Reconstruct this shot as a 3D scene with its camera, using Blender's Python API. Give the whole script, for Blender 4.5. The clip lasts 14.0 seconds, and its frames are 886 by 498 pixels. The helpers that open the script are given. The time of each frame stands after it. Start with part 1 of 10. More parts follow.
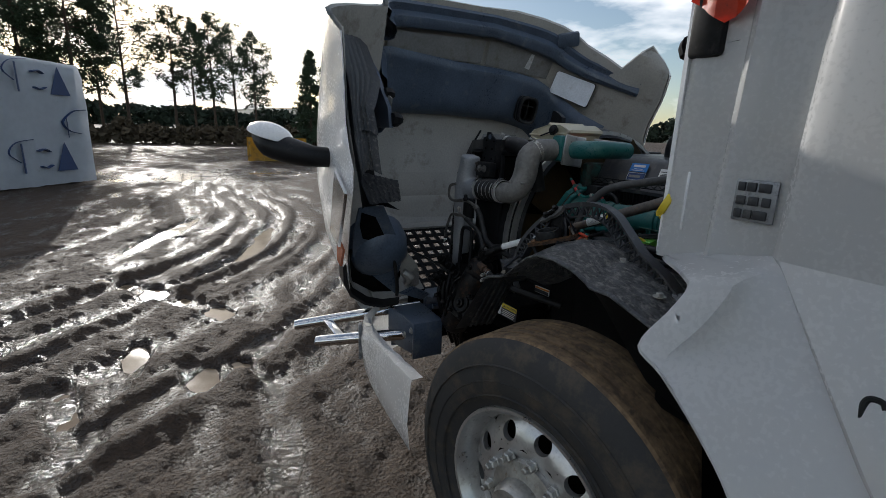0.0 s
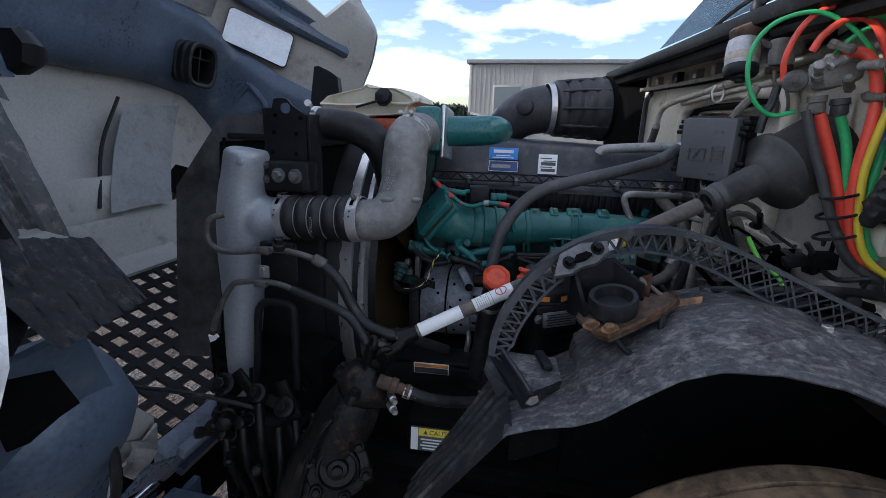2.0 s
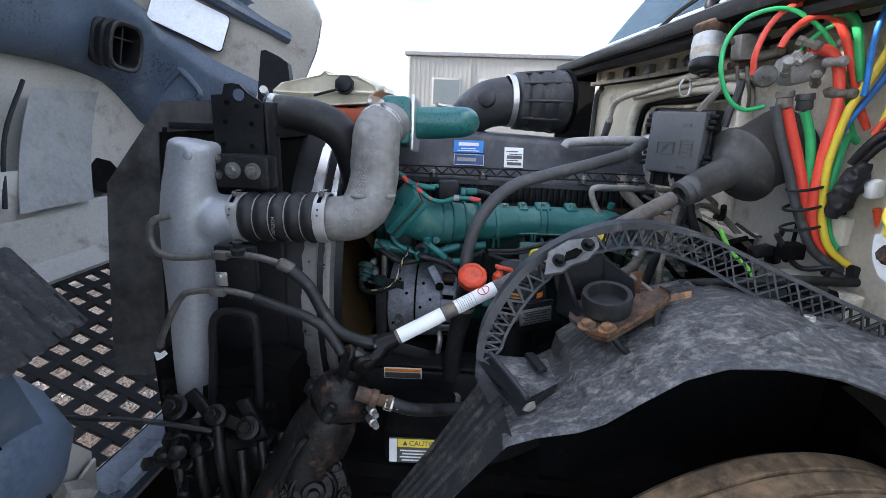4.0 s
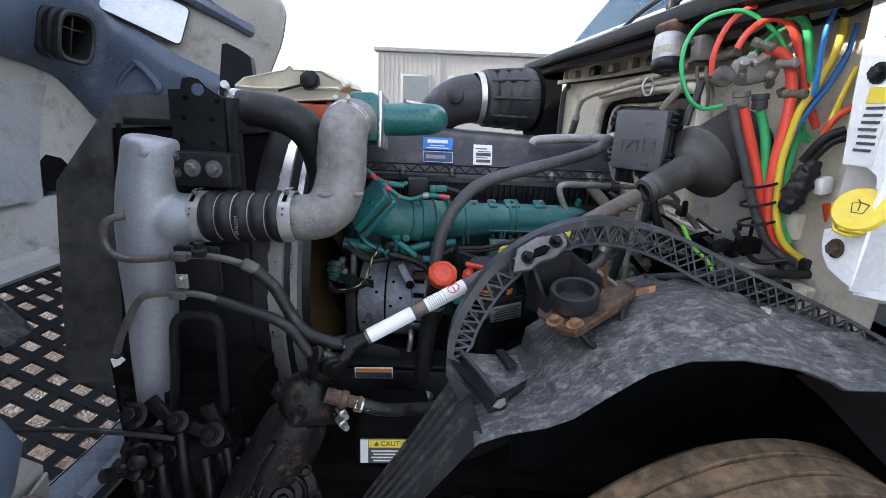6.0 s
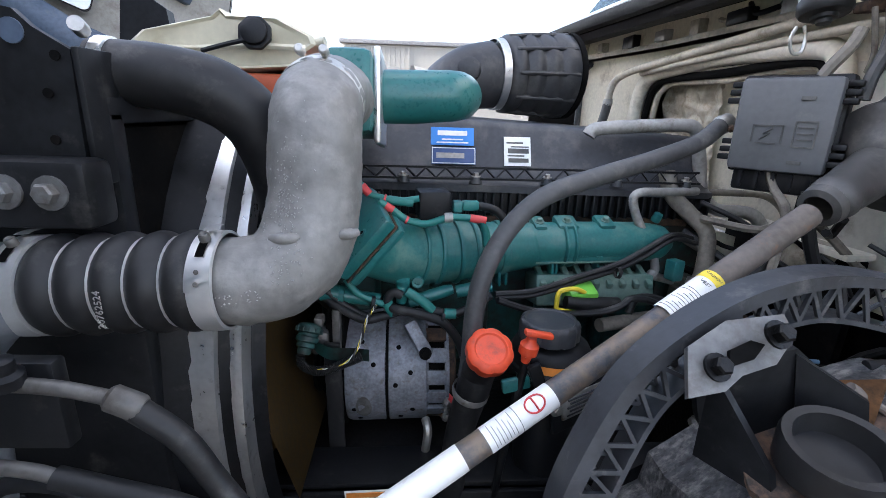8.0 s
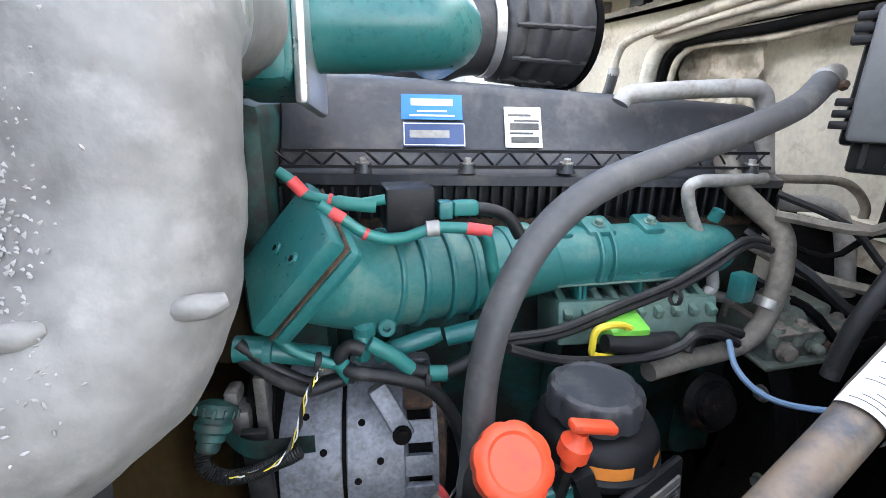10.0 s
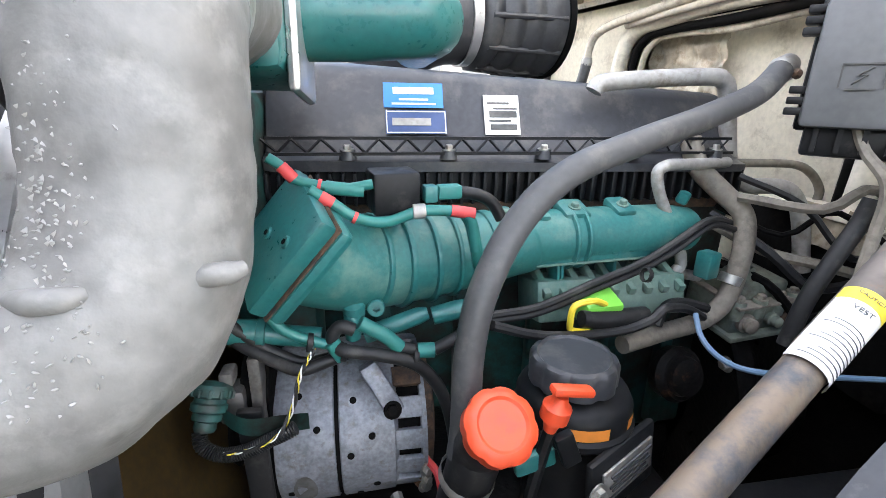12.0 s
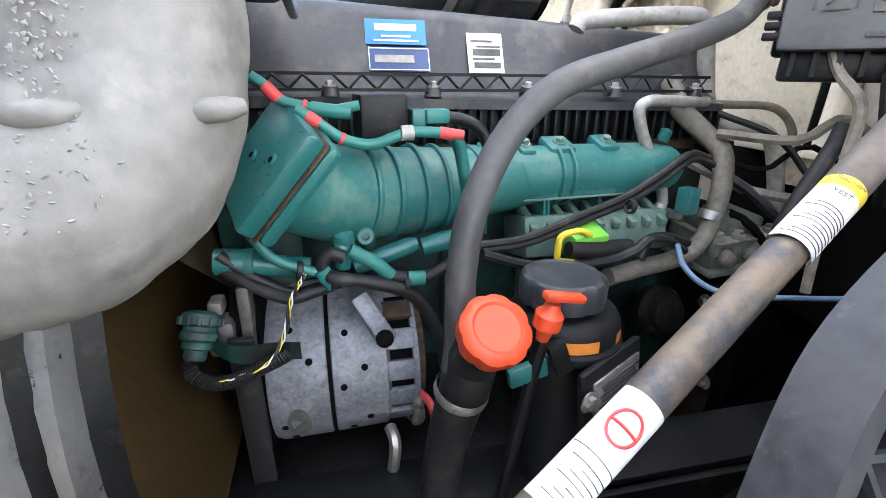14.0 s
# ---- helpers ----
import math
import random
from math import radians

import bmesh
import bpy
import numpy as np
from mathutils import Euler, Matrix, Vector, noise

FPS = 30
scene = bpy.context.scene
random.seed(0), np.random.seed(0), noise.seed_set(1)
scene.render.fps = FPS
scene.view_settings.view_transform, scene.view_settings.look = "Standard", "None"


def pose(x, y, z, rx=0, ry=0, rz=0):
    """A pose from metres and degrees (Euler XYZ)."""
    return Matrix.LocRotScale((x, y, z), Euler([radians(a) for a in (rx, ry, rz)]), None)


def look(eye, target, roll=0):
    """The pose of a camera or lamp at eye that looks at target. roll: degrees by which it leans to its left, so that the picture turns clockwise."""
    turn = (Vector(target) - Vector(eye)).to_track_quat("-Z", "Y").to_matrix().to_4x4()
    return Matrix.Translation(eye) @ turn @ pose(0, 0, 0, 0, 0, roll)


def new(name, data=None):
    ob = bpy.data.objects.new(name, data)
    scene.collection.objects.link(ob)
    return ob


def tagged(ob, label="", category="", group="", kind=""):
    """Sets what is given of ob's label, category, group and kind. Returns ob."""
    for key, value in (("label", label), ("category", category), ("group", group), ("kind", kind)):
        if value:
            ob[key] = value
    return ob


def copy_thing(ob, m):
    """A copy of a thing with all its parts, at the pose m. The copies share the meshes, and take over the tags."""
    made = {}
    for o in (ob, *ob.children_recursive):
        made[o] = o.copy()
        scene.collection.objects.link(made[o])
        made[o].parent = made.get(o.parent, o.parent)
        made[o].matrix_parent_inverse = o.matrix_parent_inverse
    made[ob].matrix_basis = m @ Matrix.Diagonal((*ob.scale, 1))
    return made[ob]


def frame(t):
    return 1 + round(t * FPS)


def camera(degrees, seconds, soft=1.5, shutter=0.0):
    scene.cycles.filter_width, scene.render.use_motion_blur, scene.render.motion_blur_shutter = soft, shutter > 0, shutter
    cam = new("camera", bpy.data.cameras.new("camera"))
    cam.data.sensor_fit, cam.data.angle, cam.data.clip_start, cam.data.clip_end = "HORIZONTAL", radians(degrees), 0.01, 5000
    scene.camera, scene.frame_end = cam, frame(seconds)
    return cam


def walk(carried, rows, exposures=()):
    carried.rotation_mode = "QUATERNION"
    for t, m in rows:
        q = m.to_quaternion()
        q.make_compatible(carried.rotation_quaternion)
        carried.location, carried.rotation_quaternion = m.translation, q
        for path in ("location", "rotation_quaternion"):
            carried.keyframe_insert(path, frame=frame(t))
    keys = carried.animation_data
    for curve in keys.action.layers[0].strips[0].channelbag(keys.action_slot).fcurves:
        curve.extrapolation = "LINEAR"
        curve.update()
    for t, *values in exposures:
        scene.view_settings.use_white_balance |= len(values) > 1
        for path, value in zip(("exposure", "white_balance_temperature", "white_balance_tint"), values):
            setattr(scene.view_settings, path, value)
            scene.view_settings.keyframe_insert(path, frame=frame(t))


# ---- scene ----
cam = camera(87.9, 14.0, soft=0.45)
PATH = [
    (0, (1.701, -1.999, 1.58), (-0.023, -1.108, 1.098), 1.9),
    (0.5, (1.255, -2.034, 1.574), (-0.083, -0.622, 1.112), 2.3),
    (1, (0.863, -1.891, 1.546), (-0.162, -0.238, 1.082), 1.6),
    (1.5, (0.517, -1.799, 1.533), (-0.157, 0.018, 1.042), 1.5),
    (2, (0.258, -1.751, 1.554), (-0.153, 0.133, 1.023), 1.6),
    (2.5, (0.177, -1.721, 1.55), (-0.113, 0.181, 1.006), 1.9),
    (3, (0.15, -1.708, 1.549), (-0.085, 0.199, 0.996), 2.0),
    (3.5, (0.159, -1.703, 1.547), (-0.035, 0.21, 0.996), 2.1),
    (6, (0.167, -1.693, 1.548), (0.135, 0.227, 0.989), 2.6),
    (6.5, (0.157, -1.695, 1.545), (0.154, 0.225, 0.985), 2.5),
    (7, (0.108, -1.676, 1.54), (0.147, 0.243, 0.981), 2.4),
    (7.5, (0.052, -1.503, 1.528), (0.122, 0.416, 0.968), 2.2),
    (8, (0.042, -1.207, 1.511), (0.132, 0.706, 0.936), 1.9),
    (8.2, (0.051, -1.124, 1.507), (0.109, 0.786, 0.919), 2.0),
    (10.3, (0.046, -0.896, 1.463), (0.265, 0.991, 0.841), 1.2),
    (10.5, (0.044, -0.9, 1.464), (0.272, 0.984, 0.834), 1.2),
    (11, (0.044, -0.906, 1.464), (0.295, 0.974, 0.831), 1.3),
    (11.5, (0.043, -0.91, 1.463), (0.316, 0.964, 0.822), 1.2),
    (12, (0.034, -0.924, 1.462), (0.33, 0.945, 0.814), 1.2),
    (12.5, (0.023, -0.943, 1.459), (0.342, 0.921, 0.809), 1.1),
    (13, (0.027, -0.934, 1.45), (0.362, 0.927, 0.799), 1.0),
    (13.5, (0.04, -0.916, 1.437), (0.392, 0.934, 0.762), 0.9),
    (14, (0.018, -0.947, 1.39), (0.399, 0.884, 0.681), 0.8),
]
walk(cam, [(t, look(eye, target, roll)) for t, eye, target, roll in PATH], [(0, -0.48, 6300, 10), (0.8, -0.56, 5900, 10), (1.5, 0.1, 5800, 16), (2.2, 0.80, 5850, 16), (3, 1.58, 5950, 14), (6.5, 1.66, 6200, 16), (8, 1.90, 6150, 16), (10.3, 2.92, 6550, 14), (14, 2.98, 6800, 14)])

# ---- light ----
SUN_TO = Vector((-0.97, -0.10, 0.31)).normalized()
world = bpy.data.worlds.new("sky")
scene.world = world
world.use_nodes = True
wn, wl = world.node_tree.nodes, world.node_tree.links
wn.clear()
w_out = wn.new("ShaderNodeOutputWorld")
w_bg = wn.new("ShaderNodeBackground")
w_sky = wn.new("ShaderNodeTexSky")
w_sky.sky_type, w_sky.sun_disc = "NISHITA", False
w_sky.sun_elevation = math.asin(SUN_TO.z)
w_sky.sun_rotation = math.atan2(SUN_TO.x, SUN_TO.y)
w_sky.air_density, w_sky.dust_density = 1.0, 0.8
w_co = wn.new("ShaderNodeTexCoord")
w_map = wn.new("ShaderNodeMapping")
w_map.inputs["Scale"].default_value = (1.0, 1.0, 3.2)
w_cl = wn.new("ShaderNodeTexNoise")
w_cl.inputs["Scale"].default_value, w_cl.inputs["Detail"].default_value = 2.6, 7.0
w_cl.inputs["Roughness"].default_value = 0.55
w_rmp = wn.new("ShaderNodeValToRGB")
w_rmp.color_ramp.elements[0].position, w_rmp.color_ramp.elements[1].position = 0.50, 0.66
w_mix = wn.new("ShaderNodeMixRGB")
w_mix.inputs[2].default_value = (12.5, 12.4, 12.4, 1)
wl.new(w_co.outputs["Generated"], w_map.inputs[0])
wl.new(w_map.outputs[0], w_cl.inputs[0])
wl.new(w_cl.outputs["Fac"], w_rmp.inputs[0])
wl.new(w_rmp.outputs[0], w_mix.inputs[0])
wl.new(w_sky.outputs[0], w_mix.inputs[1])
wl.new(w_mix.outputs[0], w_bg.inputs[0])
w_bg.inputs[1].default_value = 0.15
wl.new(w_bg.outputs[0], w_out.inputs[0])
sun = new("sun", bpy.data.lights.new("sun", "SUN"))
sun.data.energy, sun.data.angle, sun.data.color = 4.0, radians(0.6), (1.0, 0.95, 0.87)
sun.matrix_world = look((0, 0, 30), Vector((0, 0, 30)) - SUN_TO * 10)

# ---- materials ----


def mat(name, color, rough=0.5, metal=0.0, var=0.2, scale=9.0, bump=0.15, fine=90.0, dirt=None, dirt_at=0.55, coat=0.0, trans=0.0, spec=0.5, stretch=None):
    """Base colour with a coarse and a fine variation, dirt patches and fine relief, in metres."""
    m = bpy.data.materials.new(name)
    m.use_nodes = True
    n, l = m.node_tree.nodes, m.node_tree.links
    b = n["Principled BSDF"]
    co = n.new("ShaderNodeTexCoord")
    big = n.new("ShaderNodeTexNoise")
    big.inputs["Scale"].default_value, big.inputs["Detail"].default_value = scale, 6.0
    small = n.new("ShaderNodeTexNoise")
    small.inputs["Scale"].default_value, small.inputs["Detail"].default_value = fine, 4.0
    at = co.outputs["Object"]
    if stretch:
        mp = n.new("ShaderNodeMapping")
        mp.inputs["Scale"].default_value = stretch
        l.new(at, mp.inputs[0])
        at = mp.outputs[0]
    l.new(at, big.inputs[0])
    l.new(co.outputs["Object"], small.inputs[0])
    add = n.new("ShaderNodeMath")
    add.operation = "MULTIPLY_ADD"
    add.inputs[1].default_value = 0.5
    half = n.new("ShaderNodeMath")
    half.operation = "MULTIPLY"
    half.inputs[1].default_value = 0.5
    l.new(small.outputs["Fac"], half.inputs[0])
    l.new(big.outputs["Fac"], add.inputs[0])
    l.new(half.outputs[0], add.inputs[2])
    rmp = n.new("ShaderNodeValToRGB")
    rmp.color_ramp.elements[0].position, rmp.color_ramp.elements[1].position = 0.37, 0.63
    lo = [max(0.0, c * (1 - var)) for c in color]
    hi = [min(1.0, c * (1 + var)) for c in color]
    rmp.color_ramp.elements[0].color, rmp.color_ramp.elements[1].color = (*lo, 1), (*hi, 1)
    l.new(add.outputs[0], rmp.inputs[0])
    last = rmp.outputs[0]
    rr = n.new("ShaderNodeMapRange")
    rr.inputs[3].default_value, rr.inputs[4].default_value = max(0.03, rough - 0.12), min(1, rough + 0.15)
    rr.inputs[1].default_value, rr.inputs[2].default_value = 0.3, 0.7
    l.new(add.outputs[0], rr.inputs[0])
    l.new(rr.outputs[0], b.inputs["Roughness"])
    if dirt:
        d = n.new("ShaderNodeTexNoise")
        d.inputs["Scale"].default_value, d.inputs["Detail"].default_value, d.inputs["Roughness"].default_value = scale * 1.7, 9.0, 0.68
        off = n.new("ShaderNodeVectorMath")
        off.inputs[1].default_value = (3.1, 7.7, 1.9)
        l.new(at, off.inputs[0])
        l.new(off.outputs[0], d.inputs[0])
        dr = n.new("ShaderNodeValToRGB")
        dr.color_ramp.elements[0].position, dr.color_ramp.elements[1].position = dirt_at - 0.06, dirt_at + 0.12
        l.new(d.outputs["Fac"], dr.inputs[0])
        mx = n.new("ShaderNodeMixRGB")
        mx.inputs[2].default_value = (*dirt, 1)
        l.new(dr.outputs[0], mx.inputs[0])
        l.new(last, mx.inputs[1])
        last = mx.outputs[0]
    l.new(last, b.inputs["Base Color"])
    b.inputs["Metallic"].default_value = metal
    b.inputs["Specular IOR Level"].default_value = spec
    if coat:
        b.inputs["Coat Weight"].default_value, b.inputs["Coat Roughness"].default_value = coat, 0.08
    if trans:
        b.inputs["Transmission Weight"].default_value = trans
    if bump:
        bp = n.new("ShaderNodeBump")
        bp.inputs["Strength"].default_value, bp.inputs["Distance"].default_value = bump, 0.004
        l.new(add.outputs[0], bp.inputs["Height"])
        l.new(bp.outputs[0], b.inputs["Normal"])
    return m


WHITE = mat("white_paint", (0.86, 0.86, 0.855), 0.25, var=0.015, scale=3, bump=0.004, dirt=(0.74, 0.72, 0.68), dirt_at=0.72, coat=0.5)
# white toned down to carry the shade inside the bonnet; brown patches are dirt
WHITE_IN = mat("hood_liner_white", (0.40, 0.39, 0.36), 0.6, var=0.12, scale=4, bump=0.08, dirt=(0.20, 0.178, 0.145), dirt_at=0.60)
BEIGE = mat("firewall_paint", (0.70, 0.65, 0.54), 0.5, var=0.12, scale=5, bump=0.08, dirt=(0.26, 0.205, 0.14), dirt_at=0.62)
BLACK = mat("black_plastic", (0.0100, 0.0105, 0.0118), 0.44, var=0.35, scale=12, bump=0.14, dirt=(0.045, 0.043, 0.040), dirt_at=0.65, spec=0.22)
BLACK_DUSTY = mat("dusty_black_plastic", (0.150, 0.154, 0.162), 0.45, var=0.45, scale=26, bump=0.8, fine=120, dirt=(0.50, 0.485, 0.455), dirt_at=0.60)
# near-black: grime, and a colour for shade in openings and low in the bay
DARK = mat("grime_and_shade_black", (0.0045, 0.0044, 0.0043), 0.8, var=0.5, scale=14, bump=0.4, dirt=(0.013, 0.0105, 0.009), dirt_at=0.60, spec=0.06)
DUCT = mat("blue_black_duct", (0.072, 0.098, 0.140), 0.34, var=0.26, scale=5, bump=0.06, dirt=(0.16, 0.175, 0.195), dirt_at=0.62)
FOAM = mat("grey_foam", (0.075, 0.075, 0.072), 0.9, var=0.25, scale=8, bump=0.3, dirt=(0.15, 0.145, 0.135), dirt_at=0.56)
RUBBER = mat("black_rubber", (0.014, 0.0142, 0.0150), 0.45, var=0.3, scale=10, bump=0.08, dirt=(0.060, 0.057, 0.054), dirt_at=0.61, spec=0.32)
RUBBER_DUST = mat("dusty_rubber", (0.060, 0.060, 0.061), 0.48, var=0.22, scale=7, bump=0.08, dirt=(0.13, 0.125, 0.115), dirt_at=0.60, spec=0.4)
ALU = mat("cast_aluminium", (0.50, 0.50, 0.49), 0.55, 0.55, var=0.16, scale=14, bump=0.25, fine=160, dirt=(0.30, 0.28, 0.25), dirt_at=0.58)
ALU_CLEAN = mat("bright_aluminium", (0.62, 0.62, 0.61), 0.34, 0.85, var=0.10, scale=18, bump=0.06, dirt=(0.30, 0.28, 0.26), dirt_at=0.64)
STEEL = mat("zinc_steel", (0.46, 0.45, 0.42), 0.40, 0.8, var=0.2, scale=30, bump=0.1, dirt=(0.25, 0.17, 0.10), dirt_at=0.62)
CHROME = mat("chrome", (0.80, 0.80, 0.80), 0.08, 1.0, var=0.03, bump=0.0, dirt=(0.40, 0.35, 0.28), dirt_at=0.68)
GREEN = mat("engine_green", (0.016, 0.133, 0.128), 0.34, var=0.16, scale=7, bump=0.10, fine=140, dirt=(0.050, 0.165, 0.150), dirt_at=0.58)
GREEN_DUST = mat("dusty_engine_green", (0.13, 0.20, 0.165), 0.6, var=0.2, scale=8, bump=0.15, dirt=(0.055, 0.15, 0.12), dirt_at=0.55)
# green with random grime, its base darkened for the shade low in the bay
GREEN_DARK = mat("darkened_engine_green", (0.013, 0.068, 0.060), 0.55, var=0.4, scale=9, bump=0.2, dirt=(0.016, 0.015, 0.012), dirt_at=0.46)
GREEN_AGED = mat("aged_engine_green", (0.020, 0.135, 0.126), 0.40, var=0.18, scale=7, bump=0.12, fine=140, dirt=(0.115, 0.215, 0.180), dirt_at=0.56)
COVER = mat("valve_cover_plastic", (0.036, 0.038, 0.043), 0.40, var=0.22, scale=9, bump=0.06, dirt=(0.085, 0.082, 0.077), dirt_at=0.56, spec=0.4)
CASTPIPE = mat("grey_sand_casting", (0.185, 0.180, 0.170), 0.55, 0.15, var=0.20, scale=20, bump=0.55, fine=75, dirt=(0.245, 0.238, 0.225), dirt_at=0.57)
FLECK = mat("white_spatter", (0.28, 0.275, 0.26), 0.6, var=0.1, scale=60, bump=0.0)
ALT_CAST = mat("mottled_casting", (0.215, 0.228, 0.255), 0.5, 0.3, var=0.30, scale=42, bump=0.25, fine=170, dirt=(0.135, 0.120, 0.105), dirt_at=0.60)
INTAKE = mat("dusty_intake_plastic", (0.034, 0.035, 0.038), 0.45, var=0.3, scale=9, bump=0.1, dirt=(0.085, 0.082, 0.076), dirt_at=0.58, spec=0.4)
CASTGREY = mat("grey_cast_aluminium", (0.300, 0.318, 0.342), 0.44, 0.35, var=0.14, scale=7, bump=0.06, fine=140, dirt=(0.21, 0.205, 0.195), dirt_at=0.62)
BAFFLE = mat("grey_baffle_rubber", (0.072, 0.071, 0.070), 0.85, var=0.4, scale=4, bump=0.25, fine=30, dirt=(0.034, 0.033, 0.031), dirt_at=0.55, spec=0.2)
CLAMP = mat("bright_clamp_steel", (0.70, 0.70, 0.69), 0.40, 0.75, var=0.06, scale=20, bump=0.03, dirt=(0.5, 0.47, 0.42), dirt_at=0.68)
BRACE = mat("worn_black_plastic", (0.034, 0.036, 0.040), 0.42, var=0.3, scale=12, bump=0.12, dirt=(0.13, 0.125, 0.118), dirt_at=0.62, spec=0.4)
SLEEVE = mat("stained_steel_sleeve", (0.115, 0.098, 0.085), 0.6, 0.2, var=0.3, scale=14, bump=0.2, dirt=(0.20, 0.105, 0.055), dirt_at=0.60)
BOOT = mat("worn_boot_rubber", (0.060, 0.058, 0.056), 0.46, var=0.25, scale=11, bump=0.08, dirt=(0.12, 0.113, 0.10), dirt_at=0.60)
MODULE = mat("dusty_module_casting", (0.135, 0.155, 0.125), 0.65, var=0.25, scale=14, bump=0.25, dirt=(0.075, 0.065, 0.048), dirt_at=0.56)
TAN = mat("dusty_tan_hose", (0.185, 0.165, 0.135), 0.7, var=0.25, scale=12, bump=0.12, dirt=(0.085, 0.075, 0.062), dirt_at=0.56)
GREYPIPE = mat("grey_line", (0.34, 0.33, 0.31), 0.5, 0.3, var=0.2, scale=14, bump=0.1, dirt=(0.19, 0.165, 0.13), dirt_at=0.57)
ORANGE = mat("orange_plastic", (0.72, 0.078, 0.026), 0.40, var=0.10, scale=20, bump=0.05, dirt=(0.36, 0.055, 0.03), dirt_at=0.62)
YELLOW = mat("yellow_plastic", (0.72, 0.55, 0.04), 0.42, var=0.06, scale=20, bump=0.03)
LIME = mat("lime_plastic", (0.16, 0.50, 0.06), 0.4, var=0.08, bump=0.03)
RED_H = mat("red_air_hose", (0.86, 0.085, 0.05), 0.38, var=0.08, scale=20, bump=0.03)
GREEN_H = mat("green_air_hose", (0.045, 0.46, 0.15), 0.38, var=0.10, scale=20, bump=0.03)
BLUE_H = mat("blue_air_hose", (0.03, 0.20, 0.60), 0.38, var=0.10, scale=20, bump=0.03)
TEAL_W = mat("green_harness", (0.018, 0.17, 0.15), 0.45, var=0.12, scale=25, bump=0.05)
RED_T = mat("red_tape", (0.60, 0.06, 0.06), 0.5, var=0.1, bump=0.05)
RUST = mat("rusty_steel", (0.100, 0.058, 0.036), 0.85, 0.1, var=0.45, scale=24, bump=0.5, dirt=(0.030, 0.025, 0.022), dirt_at=0.50)
RUST_LIGHT = mat("orange_rust", (0.235, 0.120, 0.056), 0.85, 0.1, var=0.4, scale=30, bump=0.4, dirt=(0.075, 0.050, 0.034), dirt_at=0.52)
TANK = mat("coolant_tank_plastic", (0.58, 0.54, 0.41), 0.4, var=0.07, scale=6, bump=0.03, dirt=(0.45, 0.38, 0.24), dirt_at=0.62)
LABEL = mat("label_white", (0.78, 0.78, 0.76), 0.45, var=0.05, scale=20, bump=0.02, dirt=(0.55, 0.52, 0.47), dirt_at=0.64)
LABEL_INK = mat("label_ink", (0.06, 0.06, 0.065), 0.5, var=0.2, bump=0.0)
LABEL_BLUE = mat("label_blue", (0.035, 0.22, 0.62), 0.4, var=0.06, scale=20, bump=0.02)
LABEL_NAVY = mat("label_navy", (0.040, 0.075, 0.19), 0.4, var=0.12, scale=20, bump=0.02)
LABEL_YEL = mat("label_yellow", (0.78, 0.60, 0.05), 0.45, var=0.06, bump=0.02)
LABEL_ORG = mat("label_orange", (0.72, 0.24, 0.04), 0.45, var=0.1, bump=0.02)
TYRE = mat("tyre_rubber", (0.030, 0.029, 0.028), 0.7, var=0.25, scale=6, bump=0.25, dirt=(0.085, 0.066, 0.046), dirt_at=0.55)
TREAD = mat("muddy_tread", (0.175, 0.115, 0.062), 0.85, var=0.45, scale=13, bump=0.9, fine=55, dirt=(0.065, 0.044, 0.028), dirt_at=0.53)
FOIL = mat("foil_insulation", (0.66, 0.67, 0.68), 0.42, 0.35, var=0.15, scale=20, bump=0.35, fine=60, dirt=(0.40, 0.36, 0.30), dirt_at=0.62)
RADRED = mat("fan_red", (0.38, 0.075, 0.025), 0.5, var=0.15, bump=0.05)
FANTAN = mat("fan_tan", (0.075, 0.047, 0.015), 0.6, var=0.4, bump=0.1)
GUNK = mat("oily_black_iron", (0.0055, 0.0054, 0.0056), 0.36, 0.0, var=0.6, scale=24, bump=0.8, dirt=(0.030, 0.018, 0.012), dirt_at=0.66, spec=0.20)
GUNK_RUST = mat("rust_streaked_iron", (0.0085, 0.0080, 0.0080), 0.45, 0.0, var=0.6, scale=16, bump=0.9, dirt=(0.095, 0.050, 0.028), dirt_at=0.61, spec=0.22)
SHELL = mat("dusty_black_liner", (0.115, 0.116, 0.120), 0.38, var=0.5, scale=36, bump=0.7, fine=150, dirt=(0.38, 0.365, 0.335), dirt_at=0.545, spec=0.5, stretch=(0.6, 1.3, 1.0))
FLAP = mat("dusty_black_flap", (0.052, 0.054, 0.058), 0.38, var=0.4, scale=15, bump=0.25, fine=150, dirt=(0.24, 0.225, 0.195), dirt_at=0.575, spec=0.5)
EMBLEM = mat("dull_emblem_metal", (0.29, 0.30, 0.315), 0.42, 0.4, var=0.15, scale=40, bump=0.1, dirt=(0.07, 0.07, 0.07), dirt_at=0.6)
DULL_LINE = mat("dull_metal_line", (0.105, 0.100, 0.093), 0.48, 0.3, var=0.3, scale=16, bump=0.15, dirt=(0.050, 0.042, 0.034), dirt_at=0.55)
FOIL_BRIGHT = mat("clean_foil", (0.74, 0.78, 0.84), 0.36, 0.15, var=0.10, scale=8, bump=0.25, fine=70, dirt=(0.55, 0.56, 0.58), dirt_at=0.64)
FUSEBOX = mat("grey_box_plastic", (0.095, 0.098, 0.102), 0.55, var=0.14, scale=10, bump=0.08, dirt=(0.15, 0.145, 0.135), dirt_at=0.64)
FOIL_GRIMY = mat("grimy_foil", (0.40, 0.355, 0.28), 0.45, 0.25, var=0.25, scale=18, bump=0.6, fine=60, dirt=(0.20, 0.155, 0.10), dirt_at=0.56)
